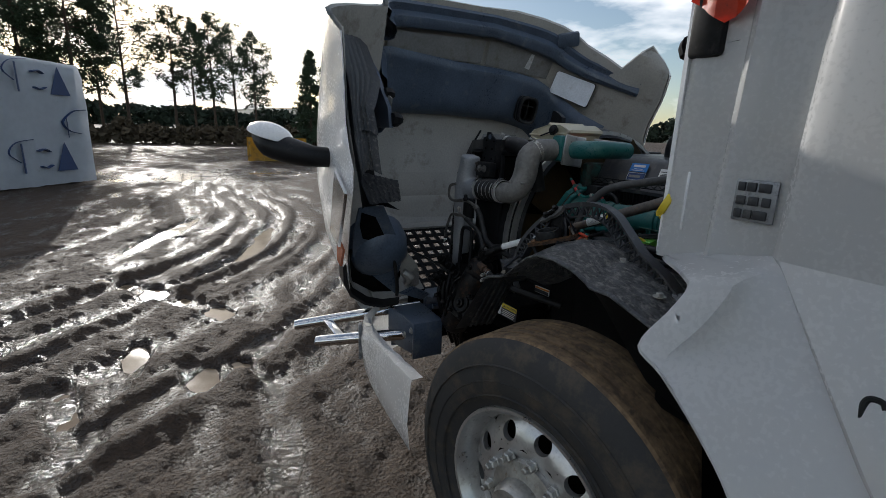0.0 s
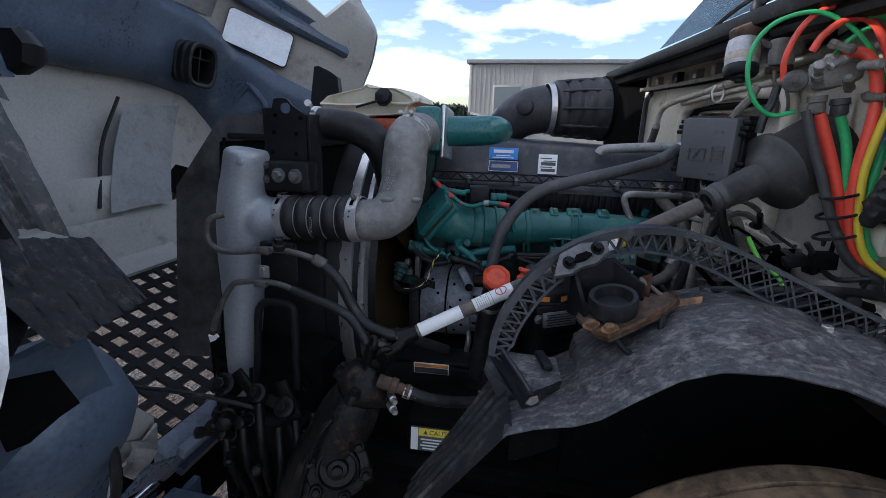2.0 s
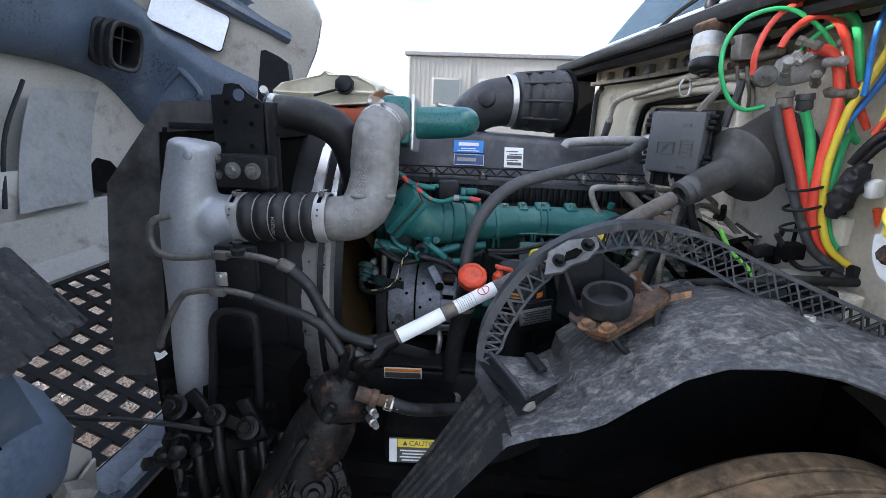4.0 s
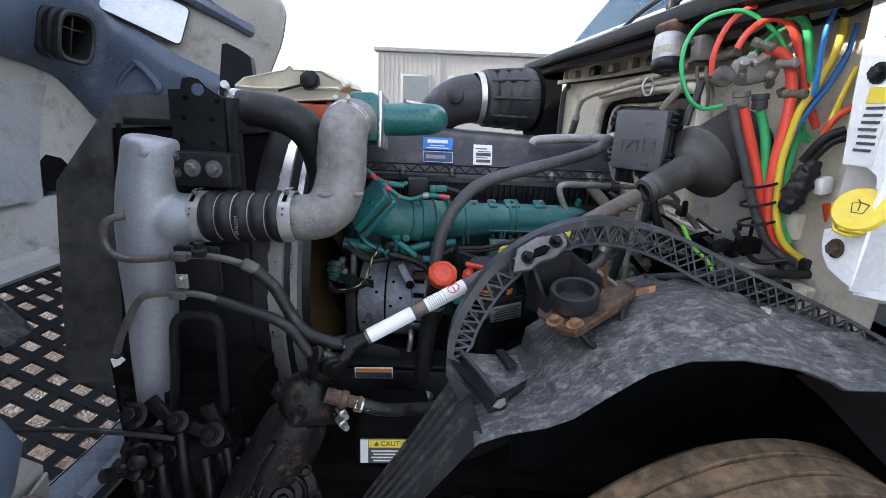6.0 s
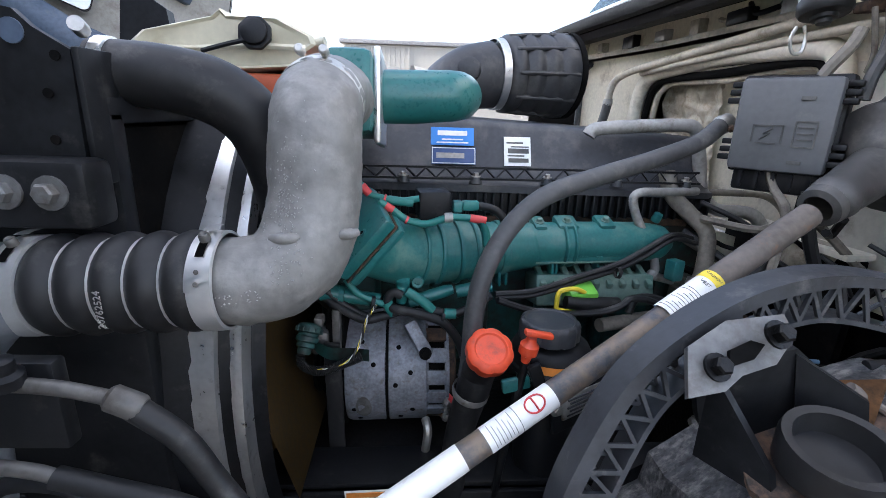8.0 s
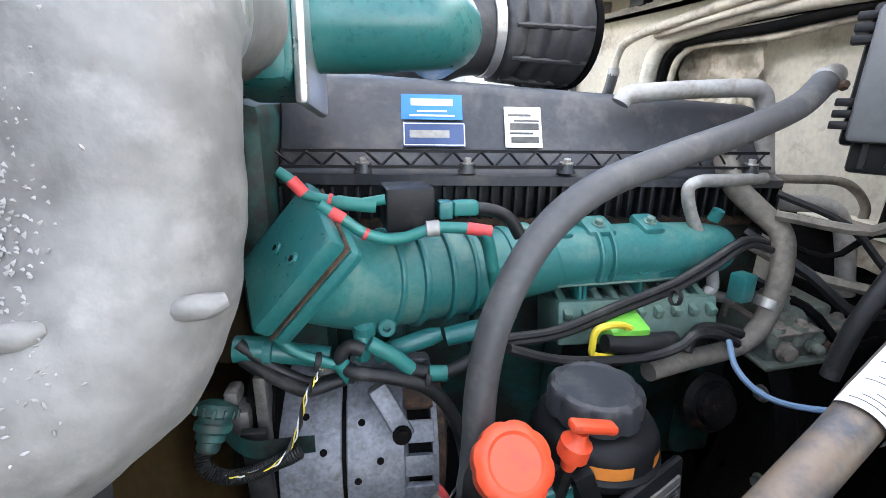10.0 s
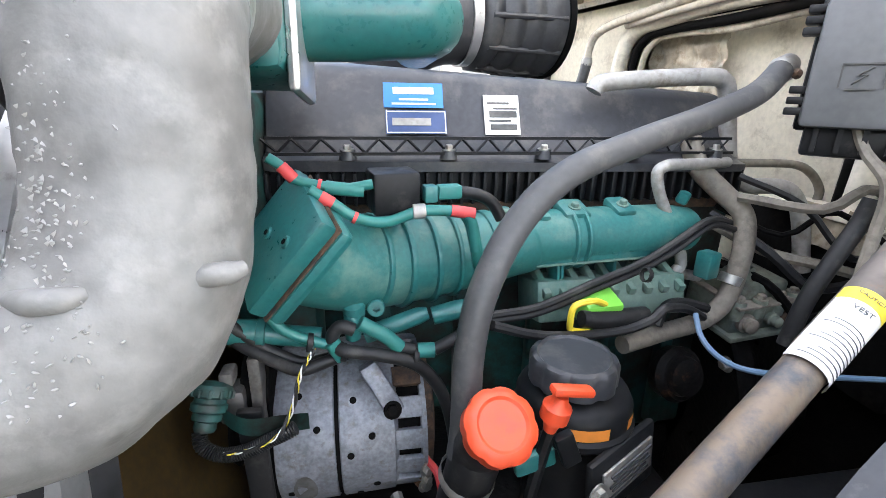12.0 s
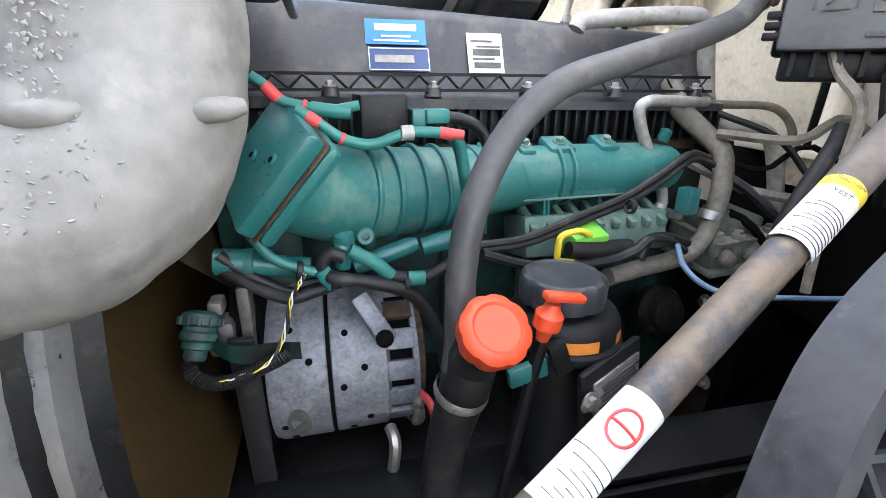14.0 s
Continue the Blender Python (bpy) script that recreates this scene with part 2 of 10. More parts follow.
CREAM_PIPE = mat("dusty_cream_pipe", (0.46, 0.415, 0.335), 0.55, var=0.2, scale=12, bump=0.1, dirt=(0.22, 0.18, 0.125), dirt_at=0.58)
PALE_BLUE = mat("pale_blue_line", (0.11, 0.19, 0.29), 0.45, var=0.1, scale=20, bump=0.03)
CREAM = mat("pale_cab_paint", (0.66, 0.63, 0.56), 0.45, var=0.08, scale=5, bump=0.05, dirt=(0.30, 0.25, 0.18), dirt_at=0.62)
WORN_ALU = mat("worn_grey_casting", (0.14, 0.14, 0.137), 0.5, 0.3, var=0.3, scale=30, bump=0.3, dirt=(0.10, 0.09, 0.08), dirt_at=0.54)

# ---- shape helpers ----


def frame_of(d, up=(0, 0, 1)):
    d = Vector(d).normalized()
    u = Vector(up)
    if abs(d.dot(u)) > 0.97:
        u = Vector((0, 1, 0))
    s = d.cross(u).normalized()
    return s, s.cross(d).normalized(), d


def smooth_path(pts, res=5):
    pts = [Vector(p) for p in pts]
    if len(pts) < 3 or res < 2:
        return pts
    ext = [2 * pts[0] - pts[1], *pts, 2 * pts[-1] - pts[-2]]
    out = []
    for i in range(1, len(ext) - 2):
        a, b, c, d = ext[i - 1:i + 3]
        for k in range(res):
            t = k / res
            out.append(0.5 * (2 * b + (c - a) * t + (2 * a - 5 * b + 4 * c - d) * t * t + (3 * b - a - 3 * c + d) * t ** 3))
    out.append(pts[-1])
    return out


def tube(bm, pts, r, seg=10, res=5, caps=True, flat=1.0):
    """A swept tube; r is one radius, or one for each point."""
    n0 = len(pts)
    path = smooth_path(pts, res)
    m = len(path)
    radii = [r] * m if isinstance(r, (int, float)) else [float(np.interp(i / (m - 1) * (n0 - 1), range(n0), r)) for i in range(m)]
    rings = []
    s = None
    for i, p in enumerate(path):
        d = (path[min(i + 1, m - 1)] - path[max(i - 1, 0)]).normalized()
        if s is None:
            s = frame_of(d)[0]
        s = (s - d * s.dot(d)).normalized()
        u = d.cross(s)
        rings.append([bm.verts.new(p + radii[i] * (s * math.cos(a) + flat * u * math.sin(a))) for a in (2 * math.pi * k / seg for k in range(seg))])
    for a, b in zip(rings, rings[1:]):
        for k in range(seg):
            bm.faces.new((a[k], a[(k + 1) % seg], b[(k + 1) % seg], b[k]))
    if caps:
        bm.faces.new(rings[0][::-1])
        bm.faces.new(rings[-1])
    return bm


def corrugated(pts, r, pitch=0.0032):
    """A ribbed loom along a path."""
    path, out, radii = smooth_path(pts, 14), [], []
    gone, due = 0.0, 0.0
    for a, b in zip(path, path[1:]):
        step = (b - a).length
        while due <= gone + step:
            out.append(a.lerp(b, (due - gone) / step))
            radii.append(r if len(out) % 2 else r * 0.86)
            due += pitch / 2
        gone += step
    return tube(B(), out, radii, 12, 1)


def lathe(bm, prof, base, axis, seg=24, caps=True):
    """Profile of (radius, height) turned round the axis that starts at base."""
    s, u, d = frame_of(axis)
    base = Vector(base)
    rings = [[bm.verts.new(base + d * h + max(r, 1e-4) * (s * math.cos(a) + u * math.sin(a))) for a in (2 * math.pi * k / seg for k in range(seg))] for r, h in prof]
    for a, b in zip(rings, rings[1:]):
        for k in range(seg):
            bm.faces.new((a[k], a[(k + 1) % seg], b[(k + 1) % seg], b[k]))
    if caps:
        bm.faces.new(rings[0][::-1])
        bm.faces.new(rings[-1])
    return bm


def box(bm, c, size, m=None, bevel=0.0):
    """A box with its middle at c, turned by the 3 x 3 matrix m, its edges rounded."""
    m = m or Matrix.Identity(3)
    made = bmesh.ops.create_cube(bm, size=1.0)["verts"]
    if bevel:
        sx = [max(v, 1e-4) for v in size]
        for v in made:
            v.co = Vector((v.co.x * sx[0], v.co.y * sx[1], v.co.z * sx[2]))
        edges = list({e for v in made for e in v.link_edges})
        out = bmesh.ops.bevel(bm, geom=edges, offset=min(bevel, min(sx) * 0.45), segments=2, affect="EDGES", profile=0.5)
        made = list({v for f in out["faces"] for v in f.verts} | {v for v in made if v.is_valid})
        for v in made:
            v.co = m @ v.co + Vector(c)
    else:
        for v in made:
            v.co = m @ Vector((v.co.x * size[0], v.co.y * size[1], v.co.z * size[2])) + Vector(c)
    return bm


def axes(x_dir, z_dir=(0, 0, 1)):
    """A turn whose x lies along x_dir and whose z lies near z_dir."""
    x = Vector(x_dir).normalized()
    y = Vector(z_dir).cross(x).normalized()
    return Matrix((x, y, x.cross(y))).transposed()


def prism(bm, poly, o, ex, ey, depth, both=False):
    """A plate: the outline poly in the directions ex, ey from o, and depth along their cross product."""
    o, ex, ey = Vector(o), Vector(ex).normalized(), Vector(ey).normalized()
    n = ex.cross(ey).normalized() * depth
    a = [bm.verts.new(o + ex * x + ey * y - (n / 2 if both else n * 0)) for x, y in poly]
    b = [bm.verts.new(v.co + n) for v in a]
    bm.faces.new(a[::-1])
    bm.faces.new(b)
    for i in range(len(a)):
        j = (i + 1) % len(a)
        bm.faces.new((a[i], a[j], b[j], b[i]))
    return bm


def sheet(bm, rows, thick=0.0):
    """A skin through rows of points; with thick it gets a back and a rim."""
    g = [[bm.verts.new(p) for p in row] for row in rows]
    faces = []
    for a, b in zip(g, g[1:]):
        for k in range(len(a) - 1):
            faces.append(bm.faces.new((a[k], a[k + 1], b[k + 1], b[k])))
    if thick:
        bmesh.ops.solidify(bm, geom=faces, thickness=thick)
    return bm


def hexbolt(bm, p, d, r=0.009, h=0.008, washer=1.5):
    lathe(bm, [(r * washer, 0), (r * washer, h * 0.25)], p, d, 14)
    lathe(bm, [(r, h * 0.25), (r, h), (r * 0.8, h * 1.15)], p, d, 6)
    return bm


def part(name, bm, material, parent=None, label="", sharp=38):
    """Links a bmesh as one mesh object, under a thing or a part if there is one."""
    bmesh.ops.recalc_face_normals(bm, faces=bm.faces)
    me = bpy.data.meshes.new(name)
    bm.to_mesh(me)
    bm.free()
    for p in me.polygons:
        p.use_smooth = True
    me.set_sharp_from_angle(angle=radians(sharp))
    me.materials.append(material)
    ob = new(name, me)
    if parent:
        ob.parent = parent
        home = parent
        m = Matrix.Identity(4)
        while home:
            m = home.matrix_basis.copy() @ m if home.parent is None else m
            home = home.parent
        ob.matrix_parent_inverse = m.inverted() if parent.parent is None else Matrix.Identity(4)
    if label:
        ob["label"] = label
    return ob


def thing(name, label, category, base, group="", kind=""):
    ob = new(name)
    ob.empty_display_size = 0.05
    ob.matrix_basis = Matrix.Translation(base)
    return tagged(ob, label, category, group, kind)


def solo(name, bm, material, label, category, group="", kind="", sharp=38):
    return tagged(part(name, bm, material, None, "", sharp), label, category, group, kind)


def B():
    return bmesh.new()


def writing(name, text, size, at, ex, ey, material, parent, depth=0.0006):
    """Raised letters with the built-in font, in the plane of ex and ey, their middle at at."""
    cu = bpy.data.curves.new(name, "FONT")
    cu.body, cu.size, cu.align_x, cu.align_y, cu.extrude, cu.resolution_u = text, size, "CENTER", "CENTER", depth, 3
    tmp = bpy.data.objects.new(name, cu)
    me = bpy.data.meshes.new_from_object(tmp)
    bpy.data.objects.remove(tmp)
    ex, ey = Vector(ex).normalized(), Vector(ey).normalized()
    ey = (ey - ex * ey.dot(ex)).normalized()
    m = Matrix((ex, ey, ex.cross(ey))).transposed().to_4x4()
    me.transform(Matrix.Translation(at) @ m)
    me.materials.clear()
    me.materials.append(material)
    ob = new(name, me)
    ob.parent = parent
    ob.matrix_parent_inverse = parent.matrix_basis.inverted() if parent.parent is None else Matrix.Identity(4)
    return ob


def rnd(a, b):
    return random.uniform(a, b)

# ---- ground and distance ----
GZ = -0.03


def mud_material():
    """Wet clay and gravel: dull on the clods, glossy in the hollows."""
    m = bpy.data.materials.new("wet_mud")
    m.use_nodes = True
    n, l = m.node_tree.nodes, m.node_tree.links
    b = n["Principled BSDF"]
    co = n.new("ShaderNodeTexCoord")

    def tex(scale, detail, rough, src=None):
        t = n.new("ShaderNodeTexNoise")
        t.inputs["Scale"].default_value, t.inputs["Detail"].default_value, t.inputs["Roughness"].default_value = scale, detail, rough
        l.new(src or co.outputs["Object"], t.inputs[0])
        return t.outputs["Fac"]

    def ranged(src, a, c, lo, hi):
        r = n.new("ShaderNodeMapRange")
        for k, v in enumerate((a, c, lo, hi)):
            r.inputs[k + 1].default_value = v
        l.new(src, r.inputs[0])
        return r.outputs[0]

    def math2(op, p, q):
        t = n.new("ShaderNodeMath")
        t.operation = op
        for k, v in enumerate((p, q)):
            if isinstance(v, float):
                t.inputs[k].default_value = v
            else:
                l.new(v, t.inputs[k])
        return t.outputs[0]
    mp = n.new("ShaderNodeMapping")
    mp.inputs["Scale"].default_value = (0.45, 1.0, 1.0)
    mp.inputs["Rotation"].default_value = (0, 0, radians(14))
    l.new(co.outputs["Object"], mp.inputs[0])
    xyz = n.new("ShaderNodeSeparateXYZ")
    l.new(co.outputs["Object"], xyz.inputs[0])
    low = ranged(xyz.outputs[2], GZ - 0.05, GZ + 0.05, 0.24, -0.20)
    wet = ranged(math2("ADD", tex(2.2, 10, 0.72, mp.outputs[0]), low), 0.50, 0.66, 0.0, 1.0)
    grit, fine = tex(26, 8, 0.75), tex(95, 5, 0.7)
    cr = n.new("ShaderNodeValToRGB")
    cr.color_ramp.elements[0].position, cr.color_ramp.elements[1].position = 0.30, 0.72
    cr.color_ramp.elements[0].color, cr.color_ramp.elements[1].color = (0.017, 0.0092, 0.005, 1), (0.205, 0.128, 0.068, 1)
    mid = cr.color_ramp.elements.new(0.55)
    mid.color = (0.078, 0.047, 0.026, 1)
    l.new(math2("ADD", math2("MULTIPLY", grit, 0.6), math2("MULTIPLY", fine, 0.4)), cr.inputs[0])
    mx = n.new("ShaderNodeMixRGB")
    mx.blend_type = "MULTIPLY"
    mx.inputs[2].default_value = (0.55, 0.52, 0.50, 1)
    l.new(wet, mx.inputs[0])
    l.new(cr.outputs[0], mx.inputs[1])
    l.new(mx.outputs[0], b.inputs["Base Color"])
    rough = math2("ADD", ranged(wet, 0.0, 1.0, 0.70, 0.20), math2("MULTIPLY", fine, 0.12))
    l.new(rough, b.inputs["Roughness"])
    vor = n.new("ShaderNodeTexVoronoi")
    vor.inputs["Scale"].default_value = 46
    l.new(co.outputs["Object"], vor.inputs[0])
    height = math2("ADD", math2("ADD", math2("MULTIPLY", vor.outputs["Distance"], 0.80), grit), math2("MULTIPLY", fine, 0.55))
    bp = n.new("ShaderNodeBump")
    bp.inputs["Strength"].default_value, bp.inputs["Distance"].default_value = 1.0, 0.030
    l.new(height, bp.inputs["Height"])
    l.new(bp.outputs[0], b.inputs["Normal"])
    return m


MUD = mud_material()
# puddles: middle x, y, half length, half width, turn in degrees
PUDDLES = [(-1.56, -2.17, 0.15, 0.08, 8), (-1.96, -2.55, 0.24, 0.06, 5), (-1.5, -1.84, 0.16, 0.05, 25), (-3.35, -2.48, 0.86, 0.095, -143), (-1.38, -2.86, 0.24, 0.07, 10),
           (-15.5, -3.6, 2.6, 0.7, 60), (-17.5, -1.6, 2.2, 0.6, 80), (-5.5, -1.4, 0.8, 0.12, -14), (-6.5, -2.6, 1.2, 0.13, -18)]


def ground_z(x, y):
    """Mud with two families of tyre ruts, one bending away, one along the truck."""
    r = math.hypot(x, y)
    near = max(0.0, min(1.0, (20 - r) / 12))
    ring = math.hypot(x + 8.4, y + 8.75) + 0.12 * noise.noise((x * 0.5, y * 0.5, 7))
    z = 0.0
    for c, wd, dp in ((7.05, 0.16, 0.05), (7.45, 0.11, 0.04), (7.95, 0.14, 0.07), (8.35, 0.10, 0.035), (8.9, 0.14, 0.05), (9.6, 0.13, 0.045), (10.1, 0.15, 0.05), (6.4, 0.16, 0.045), (5.6, 0.16, 0.05)):
        u = (ring - c) / wd
        if abs(u) < 3:
            z += dp * (-math.exp(-u * u) + 0.75 * math.exp(-(abs(u) - 1.5) ** 2 * 3.2)) * (0.45 + 0.9 * abs(noise.noise((x * 0.35, y * 0.35, c))))
    lane = y + 0.10 * noise.noise((x * 0.6, 0, 2)) + 0.05 * x
    for c, wd, dp in ((-1.75, 0.12, 0.035), (-2.15, 0.10, 0.03), (-2.75, 0.13, 0.04), (-3.3, 0.12, 0.03)):
        u = (lane - c) / wd
        if abs(u) < 3 and x > -6:
            z += dp * (-math.exp(-u * u) + 0.7 * math.exp(-(abs(u) - 1.5) ** 2 * 3.2)) * max(0.0, 0.5 + noise.noise((x * 0.5, y * 0.4, c)))
    arc = 8.0 * math.atan2(y + 8.75, x + 8.4)
    z *= 0.75
    z += 0.030 * noise.noise((ring * 2.6, arc * 0.6, 0)) + 0.022 * noise.noise((ring * 8.0, arc * 2.2, 5)) + 0.012 * noise.noise((x * 17, y * 17, 1))
    rough = 0.35 + 0.9 * abs(noise.noise((x * 0.7, y * 0.7, 12)))
    z += rough * (0.034 * max(0.0, noise.noise((x * 9, y * 9, 9)) - 0.1) + 0.020 * max(0.0, noise.noise((x * 21, y * 21, 3)))) + 0.006 * noise.noise((x * 40, y * 40, 6))
    z = min(z, 0.075) * near
    for px, py, a, b, turn in PUDDLES:
        t = radians(turn)
        u, v = ((x - px) * math.cos(t) + (y - py) * math.sin(t)) / a, (-(x - px) * math.sin(t) + (y - py) * math.cos(t)) / b
        d = u * u + v * v
        if d < 2.8:
            k = max(0.0, min(1.0, (2.8 - d) / 1.9))
            z = z * (1 - 0.25 * k) - 0.050 * k
    far = max(0.0, r - 60)
    return GZ + z + min(1.2, far * 0.008)


def build_ground():
    def ticks(lo, hi, fine, out):
        t = list(np.arange(lo, hi, fine))
        step, v, right = fine, hi, []
        while v < out:
            right.append(v)
            step *= 1.28
            v += step
        step, v, left = fine, lo - fine, []
        while v > -out:
            left.append(v)
            step *= 1.28
            v -= step
        return [-out, *left[::-1], *t, *right, out]
    xs, ys = ticks(-7.6, 1.0, 0.025, 900), ticks(-5.0, -0.7, 0.025, 900)
    verts = [(x, y, ground_z(x, y)) for y in ys for x in xs]
    w = len(xs)
    faces = [(j * w + i, j * w + i + 1, (j + 1) * w + i + 1, (j + 1) * w + i) for j in range(len(ys) - 1) for i in range(w - 1)]
    me = bpy.data.meshes.new("ground")
    me.from_pydata(verts, [], faces)
    for p in me.polygons:
        p.use_smooth = True
    me.materials.append(MUD)
    tagged(new("ground", me), "wet rutted brown mud yard with gravel and tyre tracks", "ground", kind="structure")


build_ground()
WATER = mat("muddy_water", (0.21, 0.155, 0.098), 0.10, var=0.15, scale=5, bump=0.02, spec=0.22)


def puddle(px, py, a, b, turn):
    bm, t = B(), radians(turn)
    ring = []
    for k in range(40):
        q = 2 * math.pi * k / 40
        j = 1 + 0.30 * noise.noise((math.cos(q) * 1.7 + px, math.sin(q) * 1.7 + py, 2))
        u, v = a * 1.7 * j * math.cos(q), b * 1.7 * j * math.sin(q)
        ring.append(bm.verts.new((px + u * math.cos(t) - v * math.sin(t), py + u * math.sin(t) + v * math.cos(t), GZ - 0.046)))
    bm.faces.new(ring)
    solo("puddle", bm, WATER, "shallow puddle of muddy brown water in a tyre rut", "puddle", "puddles in the yard", "structure")


for p in PUDDLES:
    puddle(*p)

NEEDLE = mat("pine_needles", (0.042, 0.066, 0.030), 0.7, var=0.4, scale=0.6, bump=0.0, fine=6)
BARK = mat("pine_bark", (0.085, 0.060, 0.042), 0.85, var=0.3, scale=4, bump=0.3, fine=30)


def pine(name, height, bare, spread, seed, dense, label, spruce=False):
    """A conifer: tapered trunk, limbs, and a crown of small needle tufts on the limbs."""
    rng = random.Random(seed)
    t = thing(name, label, "tree", (0, 0, 0), "trees along the yard's edge")
    bm = B()
    lean = rng.uniform(-0.3, 0.3)
    tube(bm, [(0, 0, -0.3), (lean * 0.3, 0, height * 0.4), (lean, 0, height * 0.97)], [0.19, 0.14, 0.025], 8, 4)
    part("trunk", bm, BARK, t)
    limbs, verts, faces = B(), [], []
    for k in range(dense):
        f = (k + rng.random()) / dense
        z = height * (bare + (1 - bare) * f)
        taper = (1 - f) ** 0.9 if spruce else (1 - f ** 2.4) ** 0.6 * min(1, 0.45 + f * 1.6)
        reach = spread * taper * rng.uniform(0.55, 1.15) + 0.25
        ang = rng.uniform(0, 2 * math.pi)
        rise = rng.uniform(-0.35, 0.0) if spruce else rng.uniform(-0.25, 0.75)
        tip = Vector((math.cos(ang) * reach, math.sin(ang) * reach, z + rise * reach))
        root = Vector((lean * z / height, 0, z))
        tube(limbs, [root, (root + tip) / 2 + Vector((0, 0, 0.05 * reach)), tip], [0.035, 0.022, 0.008], 4, 2, False)
        for _ in range(int(34 + 54 * reach / spread) if spruce else int(16 + 34 * reach / spread)):
            q = rng.uniform(0.22, 1.08) ** 0.7 if spruce else 1.05 - abs(rng.gauss(0, 0.26))
            c = root.lerp(tip, q) + Vector((rng.gauss(0, 0.24), rng.gauss(0, 0.24), rng.gauss(0, 0.15 if spruce else 0.24))) * (0.6 + 0.5 * reach / spread)
            for _ in range(3):
                d = Vector((rng.gauss(0, 1), rng.gauss(0, 1), rng.gauss(0.25, 0.7))).normalized()
                s = d.orthogonal().normalized() * rng.uniform(0.035, 0.075)
                ln = rng.uniform(0.16, 0.36)
                i = len(verts)
                verts += [c - s, c + s, c + d * ln]
                faces.append((i, i + 1, i + 2))
    for _ in range(0 if spruce else 26):
        z, ang, ln = height * rng.uniform(0.14, bare + 0.25), rng.uniform(0, 2 * math.pi), rng.uniform(0.5, 1.9)
        tube(limbs, [(lean * z / height, 0, z), (math.cos(ang) * ln * 0.6, math.sin(ang) * ln * 0.6, z + 0.05), (math.cos(ang + 0.2) * ln, math.sin(ang + 0.2) * ln, z - rng.uniform(-0.2, 0.4))], [0.022, 0.015, 0.006], 4, 2, False)
    part("limbs", limbs, BARK, t)
    me = bpy.data.meshes.new("crown")
    me.from_pydata([tuple(v) for v in verts], [], faces)
    me.materials.append(NEEDLE)
    ob = new("crown", me)
    ob.parent = t
    return t


def ray_place(t_dir_deg, dist):
    """A place at that bearing (degrees left of straight ahead of the truck's side) and distance from the yard's middle."""
    a = radians(t_dir_deg)
    return 1.69 - math.cos(a) * dist, -2.03 + math.sin(a) * dist


pines = [pine("pine_tree", 15.0, 0.32, 2.7, 3, 96, "tall dark pine with a bare lower trunk and ragged crown"), pine("pine_tree", 15.0, 0.40, 2.3, 8, 62, "thin dark pine with gaps in its crown"),
         pine("spruce_tree", 11.0, 0.06, 2.2, 5, 105, "dark pointed spruce with dense drooping limbs", True)]
# bearing, distance, height, kind
TREES = [(-26, 52, 16, 0), (-22, 56, 15.5, 1), (-18, 55, 16, 0), (-14, 54, 16.2, 0), (-12.4, 58, 15, 1), (-10.4, 53, 16.4, 0), (-8.6, 60, 13, 0), (-6.4, 55, 14.2, 0), (-2.3, 56, 12.4, 1), (-0.5, 58, 12.0, 1),
         (1.4, 55, 12.2, 0), (3.5, 57, 11.8, 1), (5.5, 55, 10.8, 0), (11.4, 47, 8.4, 2), (13.8, 55, 9.5, 0), (15.5, 52, 9.5, 0), (18, 58, 10, 1), (21, 60, 11, 0), (25, 70, 11, 0), (29, 75, 10, 1)]
used = [False, False, False]
for bearing, dist, height, k in TREES:
    x, y = ray_place(bearing, dist)
    m = Matrix.Translation((x, y, GZ + 0.2)) @ Matrix.Rotation(radians(bearing * 37 % 360), 4, "Z")
    s = height / (11.0 if k == 2 else 15.0)
    if not used[k]:
        pines[k].matrix_basis = m @ Matrix.Diagonal((s, s, s, 1))
        used[k] = True
    else:
        c = copy_thing(pines[k], m)
        c.scale = (s, s, s)

BRUSH = mat("dry_brush", (0.10, 0.075, 0.045), 0.9, var=0.4, scale=1.0, bump=0.3, fine=12)
FARWOOD = mat("far_woods", (0.035, 0.050, 0.030), 0.85, var=0.4, scale=0.25, bump=0.0, fine=3)


def far_band(name, bearings, dist, low, high, material, label, category, rough, seed):
    """An uneven strip of many small leaf tufts far off."""
    rng, verts, faces = random.Random(seed), [], []
    for _ in range(int((bearings[1] - bearings[0]) * 55)):
        b = rng.uniform(*bearings)
        d = dist * rng.uniform(0.97, 1.06)
        x, y = ray_place(b, d)
        top = low + (high - low) * (0.55 + 0.45 * noise.noise((b * rough, seed, 0)))
        z = GZ + rng.uniform(0.0, 1) ** 0.8 * top
        sz = dist * 0.008
        for _ in range(3):
            v = Vector((rng.gauss(0, 1), rng.gauss(0, 1), rng.gauss(0, 1))).normalized() * sz
            w = Vector((rng.gauss(0, 1), rng.gauss(0, 1), rng.gauss(0, 1))).normalized() * sz
            i = len(verts)
            c = Vector((x, y, z))
            verts += [tuple(c - v), tuple(c + v), tuple(c + w)]
            faces.append((i, i + 1, i + 2))
    me = bpy.data.meshes.new(name)
    me.from_pydata(verts, [], faces)
    me.materials.append(material)
    tagged(new(name, me), label, category, kind="stuff")


far_band("far_woods", (-40, 110), 260, 4, 15, FARWOOD, "distant dark conifer woods along the horizon", "woods", 0.35, 4)
far_band("dry_brush", (-34, 40), 50, 0.5, 2.4, BRUSH, "low brown brush along the yard's far edge", "brush", 0.5, 7)


